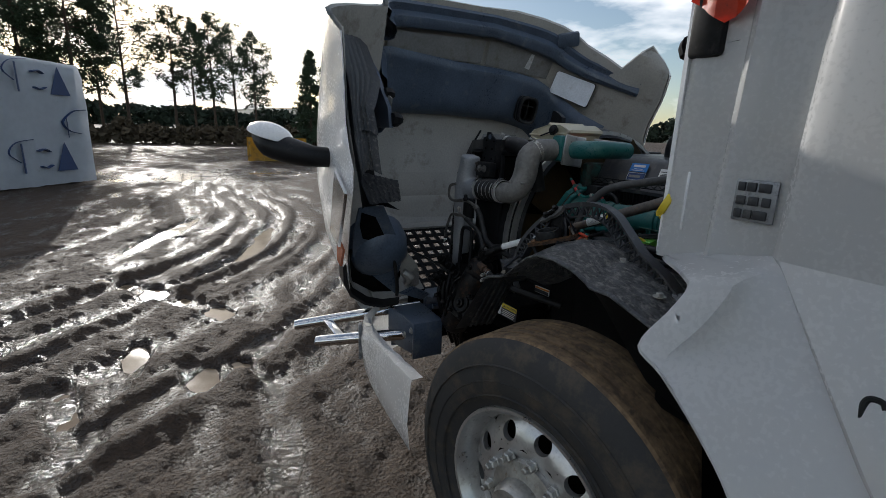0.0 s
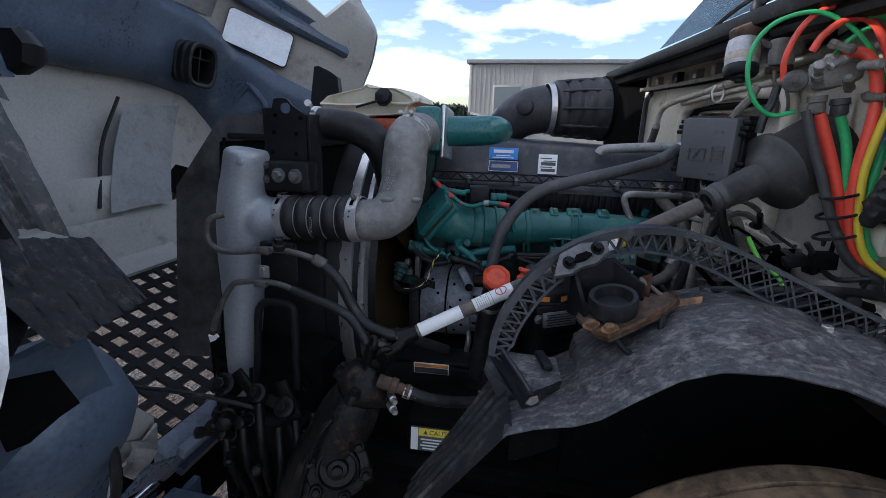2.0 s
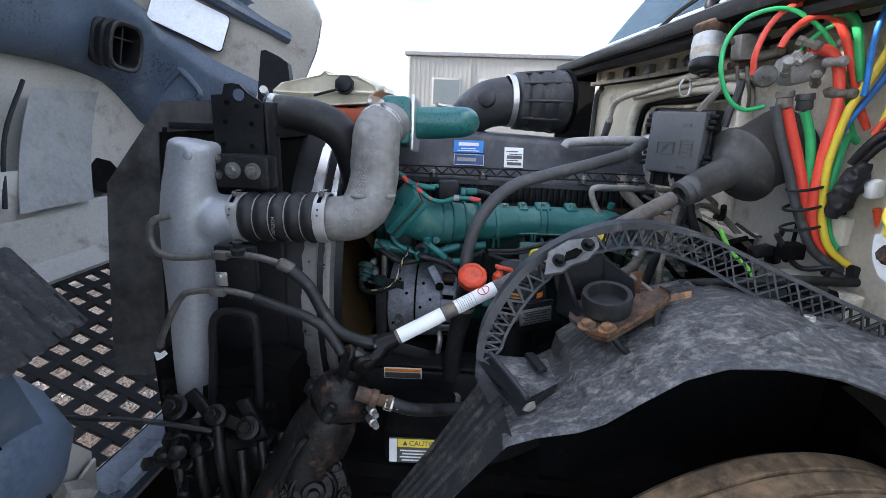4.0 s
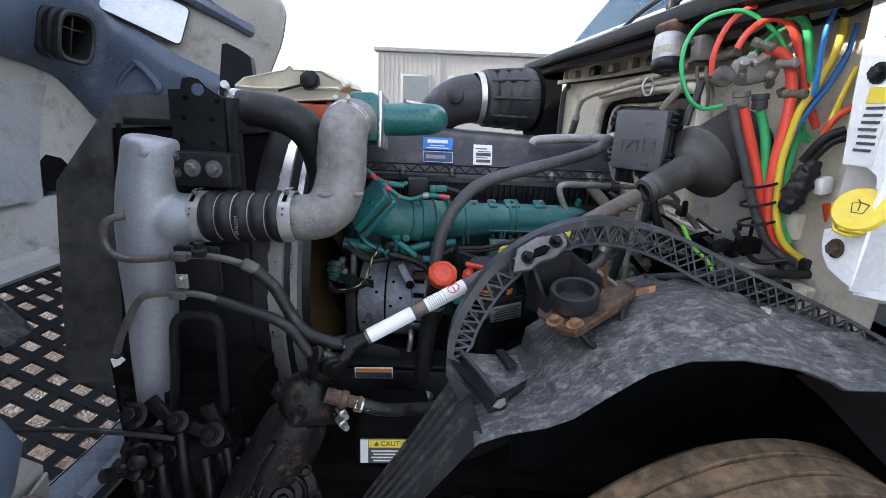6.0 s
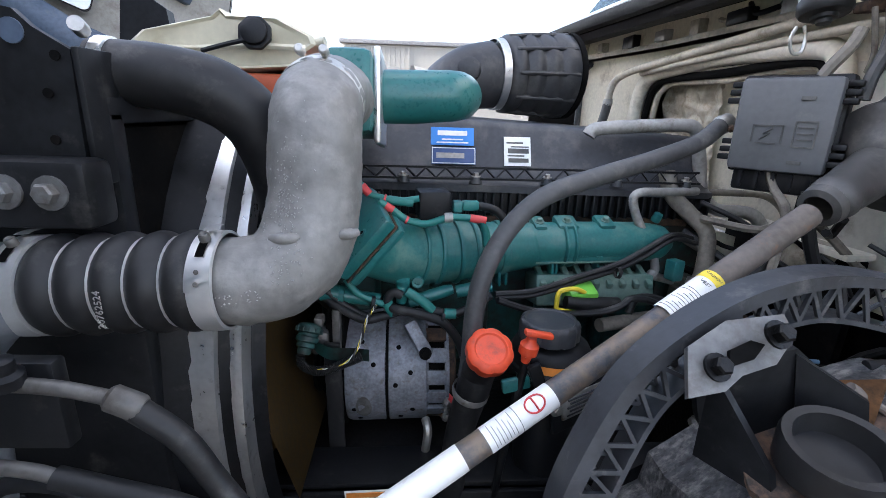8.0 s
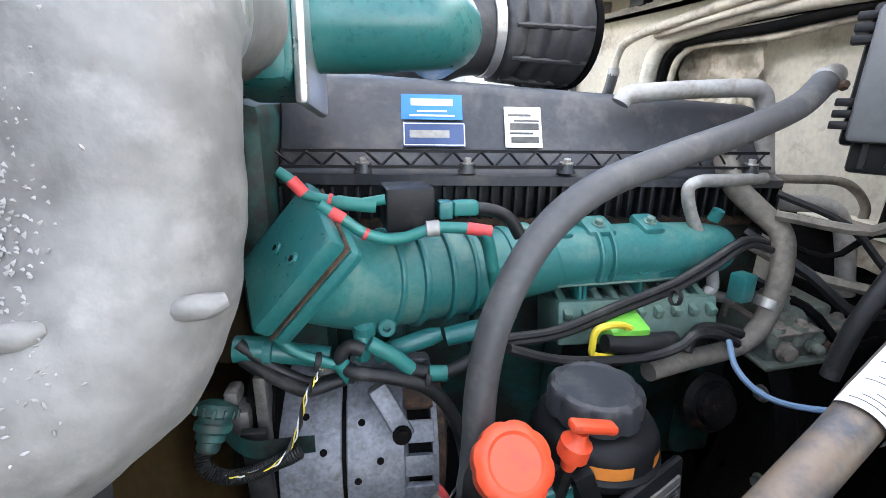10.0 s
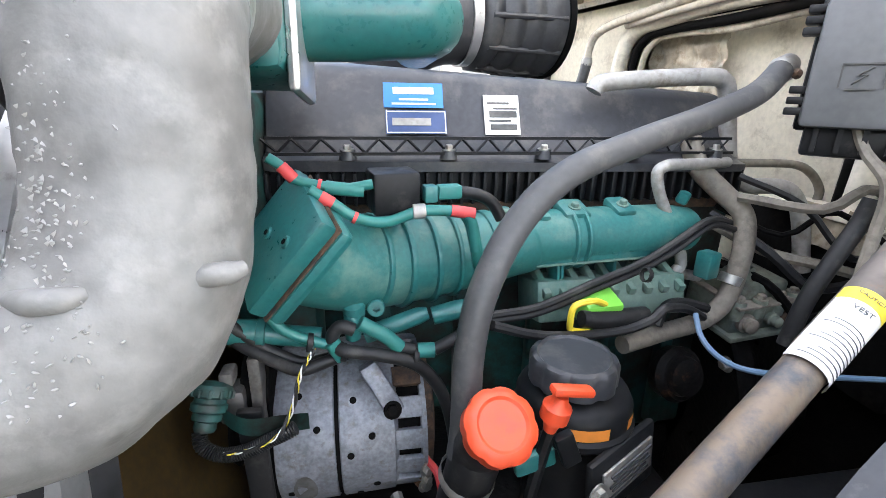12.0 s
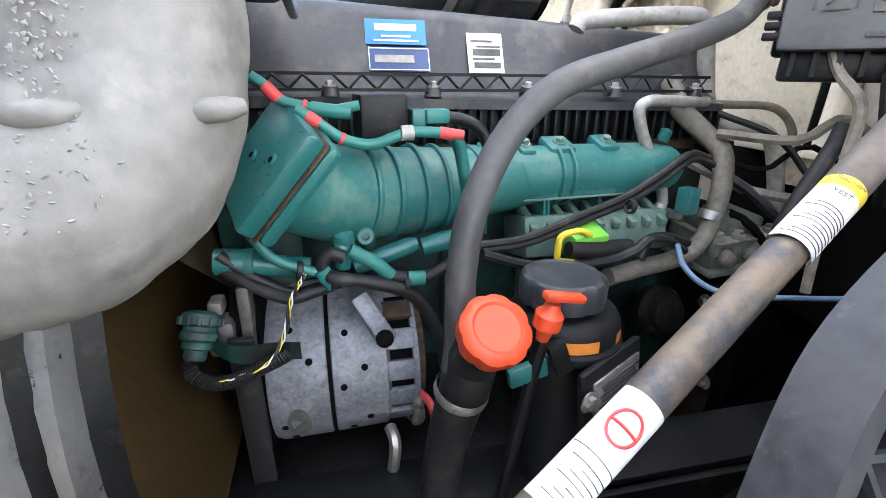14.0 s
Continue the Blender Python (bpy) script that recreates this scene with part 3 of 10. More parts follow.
def build_hill():
    bm = B()
    rows = []
    for d, h in ((300, 0.0), (420, 13), (560, 24), (700, 10)):
        rows.append([Vector((*ray_place(b, d), GZ + h * (0.5 + 0.5 * math.sin(b * 0.11 + 0.4)) + 1.0)) for b in range(-60, 121, 3)])
    sheet(bm, rows)
    solo("hill", bm, FARWOOD, "low wooded hill far behind the yard", "hill", kind="structure")


build_hill()

WRAP = mat("white_tarp", (0.72, 0.74, 0.77), 0.55, var=0.05, scale=2, bump=0.3, fine=7, dirt=(0.5, 0.48, 0.45), dirt_at=0.68)
NAVY = mat("navy_print", (0.03, 0.055, 0.14), 0.5, var=0.1, bump=0.0)


def wrapped_stack():
    """A lumber stack wrapped in printed white sheeting; the print is drawn as plain bars."""
    (cx, cy), (qx, qy) = ray_place(-9.7, 16.5), ray_place(-15.9, 14.8)
    t = thing("lumber_stack", "tall lumber stack wrapped in white sheeting with dark blue printed marks", "lumber stack", (cx, cy, GZ))
    ex = Vector((cx - qx, cy - qy, 0)).normalized()
    n = Vector((ex.y, -ex.x, 0))
    if n.x < 0:
        n = -n
    o = Vector((cx, cy, GZ))
    bm, rows = B(), []
    for k in range(33):
        u = -4.6 + 4.6 * k / 32
        row = []
        for j in range(19):
            z = 0.04 + 3.05 * j / 18
            wob = 0.05 * noise.noise((u * 1.3, z * 1.3, 1)) + 0.03 * noise.noise((u * 4, z * 3, 4))
            row.append(o + ex * u + n * (wob - 0.05 * max(0, j - 16)) + Vector((0, 0, z + 0.03 * noise.noise((u * 3, 0, 7)))))
        rows.append(row)
    sheet(bm, rows, 0.02)
    box(bm, o + ex * -2.3 - n * 0.72 + Vector((0, 0, 1.62)), (4.55, 1.2, 2.95), axes(ex), 0.08)
    part("wrap", bm, WRAP, t)
    for u in (-3.9, -2.2, -0.5):
        part("bearer", box(B(), o + ex * u - n * 0.7 + Vector((0, 0, 0.07)), (0.12, 1.15, 0.22), axes(ex), 0.01), RUST, t, "dark timber bearer")

    # the print: stems, curls, wedges and a swoosh, as plain shapes
    def mark(pts, r):
        part("printed_mark", tube(B(), [o + ex * u + Vector((0, 0, z)) + n * 0.055 for u, z in pts], r, 6, 4, flat=0.25), NAVY, t, "dark blue printed shape")
    for u0, z0, k in ((-1.30, 2.28, 0.95), (-1.45, 0.38, 1.0), (-3.7, 1.3, 1.0), (-0.30, 1.22, 0.7)):
        mark([(u0 - 0.62 * k, z0), (u0 - 0.62 * k, z0 + 0.35 * k), (u0 - 0.62 * k, z0 + 0.70 * k)], 0.055 * k)
        if u0 > -0.5:
            continue
        mark([(u0 - 0.22 * k, z0 + 0.52 * k), (u0 - 0.05 * k, z0 + 0.56 * k), (u0 + 0.08 * k, z0 + 0.50 * k)], 0.075 * k)
        mark([(u0 - 0.20 * k, z0 + 0.14 * k), (u0 - 0.05 * k, z0 + 0.10 * k), (u0 + 0.10 * k, z0 + 0.16 * k)], 0.075 * k)
        part("printed_mark", prism(B(), [(0.24 * k, 0), (0.84 * k, 0), (0.54 * k, 0.72 * k)], o + ex * u0 + n * 0.05 + Vector((0, 0, z0)), ex, (0, 0, 1), 0.012, True), NAVY, t, "dark blue printed wedge")
        mark([(u0 - 0.30 * k, z0 + 0.80 * k), (u0 - 0.75 * k, z0 + 0.72 * k), (u0 - 0.95 * k, z0 + 0.48 * k), (u0 - 0.70 * k, z0 + 0.26 * k)], 0.028 * k)
    mark([(-0.12, 1.95), (-0.52, 1.89), (-0.86, 1.62), (-0.70, 1.40), (-0.35, 1.32)], 0.045)


wrapped_stack()
SIDING = mat("cream_siding", (0.37, 0.352, 0.315), 0.55, var=0.05, scale=0.8, bump=0.05, dirt=(0.42, 0.40, 0.36), dirt_at=0.66)
GLASS_DARK = mat("window_glass", (0.16, 0.18, 0.19), 0.08, var=0.1, scale=1, bump=0.0)
BLUE_STEEL = mat("blue_steel", (0.03, 0.17, 0.52), 0.5, var=0.1, scale=3, bump=0.05)
MACHINE = mat("machine_yellow", (0.55, 0.33, 0.04), 0.5, var=0.12, scale=2, bump=0.05, dirt=(0.16, 0.11, 0.06), dirt_at=0.55)


def site_building():
    """A long metal-clad building: wall of ribbed siding, flat roof edge, sash windows."""
    y, x0, x1, h = 19.0, -3.33, 20.0, 4.05
    t = thing("building", "long cream metal-clad building with a dark flat roof edge", "building", (x0, y, GZ))
    bm = B()
    box(bm, ((x0 + x1) / 2, y + 4, GZ + h / 2), (x1 - x0, 8, h), None, 0.02)
    part("wall", bm, SIDING, t)
    bm = B()
    x = x0 + 0.1
    while x < x1:
        box(bm, (x, y - 0.012, GZ + h / 2), (0.05, 0.03, h - 0.05))
        x += 0.2
    tagged(part("siding_rib", bm, SIDING, t), kind="stuff")
    bm = B()
    box(bm, ((x0 + x1) / 2, y + 4, GZ + h + 0.06), (x1 - x0 + 0.2, 8.3, 0.16), None, 0.02)
    part("roof", bm, BLACK_DUSTY, t, "dark roof edge")
    bm = B()
    box(bm, (x0 + 2.67, y - 0.03, GZ + h / 2), (0.07, 0.06, h))
    part("downpipe", bm, SIDING, t)
    for k in range(9):
        wx, wz = -1.65 + 2.0 * k, 2.58
        w = part("window", box(B(), (wx, y - 0.02, wz), (1.24, 0.05, 1.14), None, 0.01), SIDING, t)
        part("pane", box(B(), (wx, y - 0.05, wz), (1.10, 0.02, 1.0)), GLASS_DARK, w, "grey-blue window glass")
        part("sill", box(B(), (wx, y - 0.06, wz - 0.58), (1.3, 0.08, 0.05)), SIDING, w)


site_building()


def skip_bin(x, y, w, d, h, material, label):
    t = thing("container", label, "container", (x, y, GZ))
    part("body", prism(B(), [(-w / 2, 0), (w / 2, 0), (w / 2 + 0.1, h), (-w / 2 - 0.1, h)], (x, y + d / 2, GZ), (1, 0, 0), (0, 0, 1), d, True), material, t)
    bm = B()
    for sx in (-1, 1):
        box(bm, (x + sx * (w / 2 + 0.1), y, GZ + h), (0.1, d + 0.1, 0.12), None, 0.02)
    for sy in (0, 1):
        box(bm, (x, y + d / 2 * (2 * sy - 1) + d / 2, GZ + h), (w + 0.3, 0.1, 0.12), None, 0.02)
    part("rim", bm, material, t)
    for k in range(4):
        part("rib", box(B(), (x - w / 2 + w * (k + 0.5) / 4, y, GZ + h / 2), (0.08, 0.1, h * 0.95), None, 0.01), material, t)


skip_bin(-4.6, 11.0, 1.15, 1.2, 2.05, BLUE_STEEL, "tall blue steel bin standing in the yard")


def loader():
    """A small yellow plough blade with its black push frame, on the mud."""
    x, y = ray_place(7.6, 25)
    t = thing("snow_plough", "yellow steel plough blade with a black push frame", "plough", (x, y, GZ))
    ex = Vector((math.sin(radians(7)), math.cos(radians(7)), 0))
    bm = B()
    rows = []
    for k in range(13):
        u = -1.4 + 2.8 * k / 12
        rows.append([Vector((x, y, GZ + 0.05 + 1.15 * j / 8)) + ex * u + Vector((0.35 * ((j / 8 - 0.45) ** 2), 0, 0)) for j in range(9)])
    sheet(bm, rows, 0.04)
    part("blade", bm, MACHINE, t)
    for k in range(5):
        part("rib", box(B(), Vector((x + 0.1, y, GZ + 0.6)) + ex * (-1.3 + 0.65 * k), (0.12, 0.05, 1.1), None, 0.01), MACHINE, t)
    part("push_frame", box(B(), Vector((x - 0.6, y, GZ + 0.4)), (1.0, 1.2, 0.5), None, 0.05), DARK, t)


loader()

# ---- truck: cab ----
AX = (0.74, -1.085, 0.485)  # front wheel's middle


def build_cab():
    t = thing("truck_cab", "white truck cab with its cowl and side panels, bonnet opened", "truck cab", (1.5, 0, GZ))
    # front flange of the door pillar, with the notch for the filler neck
    poly = [(-0.912, 1.288), (-0.90, 1.290), (-0.855, 1.304), (-0.835, 1.325), (-0.826, 1.345), (-0.822, 1.372), (-0.84, 1.378), (-0.88, 1.371), (-0.904, 1.382), (-0.9085, 1.41), (-0.908, 1.455), (-0.897, 1.482), (-0.875, 1.493), (-0.821, 1.494), (-0.812, 1.56), (-0.802, 1.63), (-0.79, 1.77), (-0.785, 2.35), (-0.912, 2.35)]
    part("pillar_flange", prism(B(), poly, (0.875, 0, 0), (0, 1, 0), (0, 0, 1), 0.012), WHITE, t)
    part("notch_back", box(B(), (0.935, -0.868, 1.434), (0.006, 0.086, 0.15), None, 0.002), WHITE, t, "painted panel behind the notch")
    part("notch_side", sheet(B(), [[Vector((0.884, -0.822, z)), Vector((0.91, -0.828, z)), Vector((0.938, -0.84, z))] for z in (1.365, 1.43, 1.50)], 0.004), WHITE, t, "painted side of the filler recess")
    # side skin: soft front edge, a pressed ridge, a flat field
    prof = [(0.876, -0.9095), (0.879, -0.913), (0.892, -0.916), (0.93, -0.908), (0.985, -0.902), (1.004, -0.904), (1.014, -0.914), (1.024, -0.917), (1.036, -0.908), (1.06, -0.903), (1.19, -0.905), (1.24, -0.907)]
    rows = []
    for k in range(14):
        z = 1.28 + 1.1 * k / 13
        lean = 0.03 * (z - 1.3)
        rows.append([Vector((x + lean, y + 0.012 * (z - 1.3), z)) for x, y in prof])
    part("side_panel", sheet(B(), rows, 0.006), WHITE, t)
    # door, standing proud behind the shut line
    prof = [(-0.016, -0.912), (0.0, -0.930), (0.012, -0.940), (0.05, -0.944), (0.4, -0.950), (1.2, -0.955)]
    rows = []
    for z in [1.345 + 1.25 * k / 10 for k in range(11)]:
        lead = 1.180 + 0.035 * (z - 1.345)
        rows.append([Vector((lead + x, y, z)) for x, y in prof])
    part("door", sheet(B(), rows, 0.01), WHITE, t)
    rows = []
    for k in range(11):
        z = 1.345 - 1.0 * k / 10
        lead = 1.180 + (1.345 - z) * 0.86
        rows.append([Vector((lead + x, y - 0.42 * min(0.36, 1.345 - z), z)) for x, y in prof])
    part("door_lower_panel", sheet(B(), rows, 0.01), WHITE, t)
    part("sill_inner", sheet(B(), [[Vector((1.12 + (1.40 - z) * 0.86, -0.895 - 0.42 * min(0.36, max(0.0, 1.345 - z)), z)), Vector((1.35 + (1.40 - z) * 0.86, -0.905 - 0.42 * min(0.36, max(0.0, 1.345 - z)), z))] for z in [1.40 - 0.09 * k for k in range(11)]], 0.006), WHITE, t, "painted jamb behind the door edge")
    part("door_latch", tube(B(), [(1.410, -1.028, 1.130), (1.408, -1.022, 1.155), (1.414, -1.018, 1.166), (1.430, -1.018, 1.167), (1.437, -1.022, 1.158)], 0.006, 8, 3), BLACK, t, "small black hooked latch")
    # rear end of the wing: lip under the pillar, corner, arch edge over the tyre, with a fold across it
    edge = smooth_path([(0.890, -0.900, 1.276), (0.93, -0.938, 1.277), (1.0, -0.992, 1.280), (1.052, -1.034, 1.279), (1.074, -1.050, 1.262), (1.055, -1.080, 1.20), (1.022, -1.118, 1.114), (1.105, -1.135, 1.080), (1.21, -1.145, 1.005), (1.30, -1.150, 0.912), (1.40, -1.155, 0.74), (1.43, -1.155, 0.52)], 4)
    fold = smooth_path([(0.895, -0.905, 1.284), (0.945, -0.925, 1.290), (1.03, -0.965, 1.300), (1.11, -1.005, 1.302), (1.166, -1.040, 1.294), (1.14, -1.078, 1.20), (1.095, -1.122, 1.10), (1.16, -1.145, 1.055), (1.27, -1.155, 0.96), (1.36, -1.160, 0.85), (1.47, -1.163, 0.70), (1.50, -1.163, 0.50)], 4)
    root = smooth_path([(0.90, -0.900, 1.300), (0.96, -0.902, 1.310), (1.04, -0.906, 1.320), (1.12, -0.912, 1.335), (1.205, -0.921, 1.345), (1.29, -0.952, 1.27), (1.36, -0.980, 1.20), (1.43, -1.008, 1.12), (1.52, -1.045, 1.02), (1.61, -1.062, 0.92), (1.78, -1.08, 0.72), (1.86, -1.08, 0.50)], 4)
    rows = []
    for e, f, r in zip(edge, fold, root):
        rows.append([e + Vector((0.0, 0.012, -0.012)), e + Vector((0, -0.003, -0.004)), e + Vector((0.004, -0.003, 0.004)), e.lerp(f, 0.5) + Vector((0, -0.004, 0.004)), f, f.lerp(r, 0.12) + Vector((0, 0.012, 0.006)), f.lerp(r, 0.35) + Vector((0, 0.018, 0.004)), f.lerp(r, 0.7) + Vector((0, 0.010, 0)), r])
    part("wing_end", sheet(B(), rows, 0.008), WHITE, t, "", 24)
    part("inner_sill", box(B(), (1.38, -0.97, 0.66), (0.45, 0.012, 0.56), None, 0.003), DARK, t)
    part("cab_floor", box(B(), (1.5, -0.05, 0.93), (1.0, 1.9, 0.04), None, 0.006), DARK, t, "dark cab floor")
    part("cab_front", box(B(), (1.10, -0.50, 2.0), (0.04, 0.72, 0.40), None, 0.006), BEIGE, t)
    # unseen cab body and roof, added to block sky light behind the bay
    part("cab_body", box(B(), (2.75, 0.08, 2.25), (2.5, 2.08, 2.7), None, 0.06), WHITE, t, "white cab and sleeper body, out of view, blocking the rear sky")
    part("cab_roof", prism(B(), [(1.5, 2.9), (1.72, 3.1), (2.2, 3.62), (4.0, 3.75), (4.0, 3.55), (1.9, 2.85)], (0, 0.08, 0), (1, 0, 0), (0, 0, 1), 2.06, True), WHITE, t)
    # emblem plate
    pl = part("emblem", box(B(), (1.105, -0.910, 1.458), (0.092, 0.008, 0.094), None, 0.006), EMBLEM, t, "small square grey metal emblem plate")
    bm = B()
    for z0, xs in ((1.489, ((-0.03, 0.016), (-0.008, 0.02), (0.02, 0.026))), (1.458, ((-0.028, 0.02), (0.0, 0.022), (0.027, 0.018))), (1.428, ((-0.03, 0.016), (-0.008, 0.018), (0.018, 0.03)))):
        for dx, w in xs:
            box(bm, (1.105 + dx, -0.916, z0), (w, 0.006, 0.02), None, 0.002)
    tagged(part("emblem_relief", bm, BRACE, pl, "raised marks on the emblem"), kind="stuff")
    # black corner moulding above the flange
    bm = B()
    box(bm, (0.925, -0.885, 1.955), (0.085, 0.07, 0.35), axes((1, 0, 0), (0.12, 0, 1)), 0.012)
    part("corner_moulding", bm, BLACK, t, "black plastic corner moulding")
    for z, y in ((1.648, -0.846), (1.345, -0.862), (1.80, -0.835), (1.955, -0.832)):
        part("panel_bolt", hexbolt(B(), (0.874, y, z), (-1, 0, 0), 0.012, 0.012), BLACK if z > 1.5 else RUST, t)
    # warning labels on the flange
    for z, h in ((1.735, 0.10), (1.56, 0.13)):
        lb = part("warning_label", box(B(), (0.873, -0.862, z), (0.002, 0.045, h)), LABEL, t, "white and yellow warning label")
        part("label_header", box(B(), (0.8715, -0.862, z + h * 0.40), (0.002, 0.045, h * 0.2)), LABEL_YEL, lb)
        bm = B()
        for k in range(7):
            box(bm, (0.8715, -0.860 + rnd(-0.004, 0.004), z + h * 0.24 - k * h * 0.09), (0.002, 0.036, h * 0.035))
        part("label_lines", bm, LABEL_INK, lb)
    # cowl lip, black cowl top and windscreen
    lip = [(0.55, 1.18, 1.845), (0.62, 0.7, 1.848), (0.67, 0.3, 1.846), (0.705, -0.1, 1.842), (0.745, -0.5, 1.836), (0.79, -0.8, 1.83), (0.86, -0.9, 1.83)]
    pl = smooth_path(lip, 5)
    part("cowl_lip", sheet(B(), [[p + Vector(d) for d in ((0.02, 0, -0.035), (0, 0, -0.03), (-0.008, 0, -0.01), (-0.004, 0, 0.006), (0.02, 0, 0.016))] for p in pl], 0.006), BLACK, t, "black plastic cowl edge")
    part("cowl_top", sheet(B(), [[p + Vector((0.02, 0, 0.016)), p + Vector((0.12, 0, 0.06)), p + Vector((0.26, 0, 0.12))] for p in pl], 0.006), BLACK_DUSTY, t, "dusty black cowl panel")
    part("windscreen", sheet(B(), [[p + Vector((0.26, 0, 0.13)), p + Vector((0.50, 0, 0.45)), p + Vector((0.72, 0, 0.80)), p + Vector((1.0, 0, 1.30))] for p in pl], 0.006), GLASS_SKY, t, "dark windscreen glass with sky reflections")
    # darker than the cowl's black plastic: the underside's shade is in its colour
    part("cowl_underside", sheet(B(), [[p + Vector((0.02, 0, -0.03)), Vector((1.0, p.y, p.z - 0.02))] for p in pl], 0.006), DARK, t)
    part("cowl_step", sheet(B(), [[p + Vector((0.035, 0, -0.034)), p + Vector((0.045, 0, -0.058)), p + Vector((0.09, 0, -0.060)), p + Vector((0.10, 0, -0.034))] for p in pl], 0.004), BLACK, t, "stepped black cowl edge")
    for y0 in (0.55, 0.0):
        w = part("wiper_arm", tube(B(), [(0.86, y0, 1.93), (0.90, y0 - 0.15, 1.99), (0.98, y0 - 0.35, 2.06), (1.1, y0 - 0.6, 2.2)], 0.009, 6), BLACK, t)
        part("wiper_pivot", lathe(B(), [(0.02, 0), (0.022, 0.02), (0.01, 0.04)], (0.86, y0, 1.91), (-0.3, 0, 1), 12), BLACK, w)
    # bulkhead: it bows forward at the far side and has a deep recess with a pressed double rim
    def wall_x(y):
        return float(np.interp(y, (-0.86, -0.4, 0.0, 0.4, 0.62, 0.95, 1.25), (0.965, 0.955, 0.915, 0.875, 0.83, 0.75, 0.58)))

    def wall(name, y0, y1, z0, z1, back, material, label, n=9):
        rows = [[Vector((wall_x(y) + back, y, z)) for y in np.linspace(y0, y1, n)] for z in (z0, z1)]
        return part(name, sheet(B(), rows, 0.012), material, t, label)
    cream = "grimy cream-painted steel bulkhead"
    wall("bulkhead", 0.54, 0.98, 0.95, 1.86, 0.0, BEIGE, cream)
    wall("bulkhead", -0.20, 0.54, 1.665, 1.86, 0.0, BEIGE, cream)
    wall("bulkhead", -0.20, 0.54, 0.95, 1.20, 0.0, BEIGE, cream)
    wall("bulkhead", -0.88, -0.20, 1.15, 1.86, 0.0, BEIGE, cream)
    wall("lower_closure", -0.80, -0.20, 0.30, 1.155, 0.02, DARK, "near-black lower bulkhead")
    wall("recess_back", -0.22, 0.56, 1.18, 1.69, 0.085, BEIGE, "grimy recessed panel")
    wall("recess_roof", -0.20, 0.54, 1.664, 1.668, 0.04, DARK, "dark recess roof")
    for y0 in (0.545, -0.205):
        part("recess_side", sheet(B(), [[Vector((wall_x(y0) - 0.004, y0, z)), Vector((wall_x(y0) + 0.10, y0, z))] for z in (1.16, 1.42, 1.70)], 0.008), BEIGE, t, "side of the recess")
    wall("lower_closure", -0.62, 1.2, 0.30, 0.96, 0.03, DARK, "near-black lower bulkhead")
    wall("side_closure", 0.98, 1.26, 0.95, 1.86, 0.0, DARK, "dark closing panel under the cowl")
    rim = smooth_path([(0.525, 1.21, 0), (0.535, 1.42, 0), (0.52, 1.575, 0), (0.485, 1.625, 0), (0.42, 1.645, 0), (0.15, 1.652, 0), (-0.10, 1.655, 0), (-0.165, 1.63, 0), (-0.185, 1.56, 0), (-0.19, 1.4, 0), (-0.185, 1.21, 0)], 5)
    for grow, r, back, material, label in ((0.030, 0.024, -0.016, BEIGE, "pressed cream rim"), (-0.012, 0.012, -0.004, DARK, "dark rubber seal"), (-0.030, 0.010, 0.012, CREAM_PIPE, "tan inner rim")):
        pts = []
        for p in rim:
            out = Vector((p.x - 0.17, (p.y - 1.43) * 0.8, 0)).normalized()
            q = p + out * grow
            pts.append((wall_x(q.x) + back, q.x, q.y))
        part("recess_rim", tube(B(), pts, r, 16, 1), material, t, label)
    wall("pale_panel", -0.44, -0.21, 1.50, 1.635, -0.008, CREAM, "pale painted panel above the boot")
    wall("pale_panel", -0.66, -0.23, 1.16, 1.40, -0.008, CREAM, "pale painted panel under the boot")
    # added dark plate that stands for the shade under the ledge
    part("bulkhead_shade", box(B(), (0.925, -0.16, 1.09), (0.02, 0.42, 0.32), None, 0.004), DARK, t, "near-black plate standing for shade under the ledge")
    part("bulkhead_ledge", box(B(), (0.92, -0.20, 1.256), (0.07, 0.34, 0.014), axes((1, 0, 0.05)), 0.003), BEIGE, t, "cream painted ledge")
    rows = [[Vector((wall_x(yy) + 0.062 + 0.016 * noise.noise((yy * 26, zz * 26, 2)) + 0.008 * noise.noise((yy * 75, zz * 60, 6)), yy, zz)) for yy in np.linspace(0.24, 0.52, 40)] for zz in np.linspace(1.20, 1.63, 60)]
    part("insulation", sheet(B(), rows), FOIL_GRIMY, t, "crumpled foil insulation", 75)
    rows = [[Vector((0.895 + 0.02 * noise.noise((yy * 20, zz * 20, 5)), yy, zz)) for yy in np.linspace(-0.33, -0.12, 16)] for zz in np.linspace(1.19, 1.27, 10)]
    part("insulation", sheet(B(), rows), FOIL_GRIMY, t, "crumpled foil insulation", 75)
    # pipes and a clipped channel along the top
    part("bulkhead_pipe", tube(B(), [(0.905, -0.35, 1.745), (0.86, 0.05, 1.715), (0.82, 0.35, 1.69), (0.775, 0.52, 1.668), (0.745, 0.575, 1.64), (0.733, 0.588, 1.60), (0.73, 0.588, 1.56)], 0.013, 16), CREAM_PIPE, t, "dusty tan pipe")
    part("pipe_collar", lathe(B(), [(0.017, -0.012), (0.018, 0.0), (0.016, 0.012)], (0.73, 0.588, 1.562), (0, 0, 1), 14), GREYPIPE, t)
    part("bulkhead_hose", tube(B(), [(0.73, 0.588, 1.56), (0.722, 0.59, 1.51), (0.71, 0.60, 1.45), (0.70, 0.61, 1.36)], 0.017, 10), RUBBER_DUST, t)
    part("bulkhead_pipe", tube(B(), [(0.905, -0.35, 1.70), (0.875, 0.0, 1.69), (0.835, 0.30, 1.675), (0.805, 0.50, 1.660)], 0.010, 14), CREAM_PIPE, t, "dusty tan pipe")
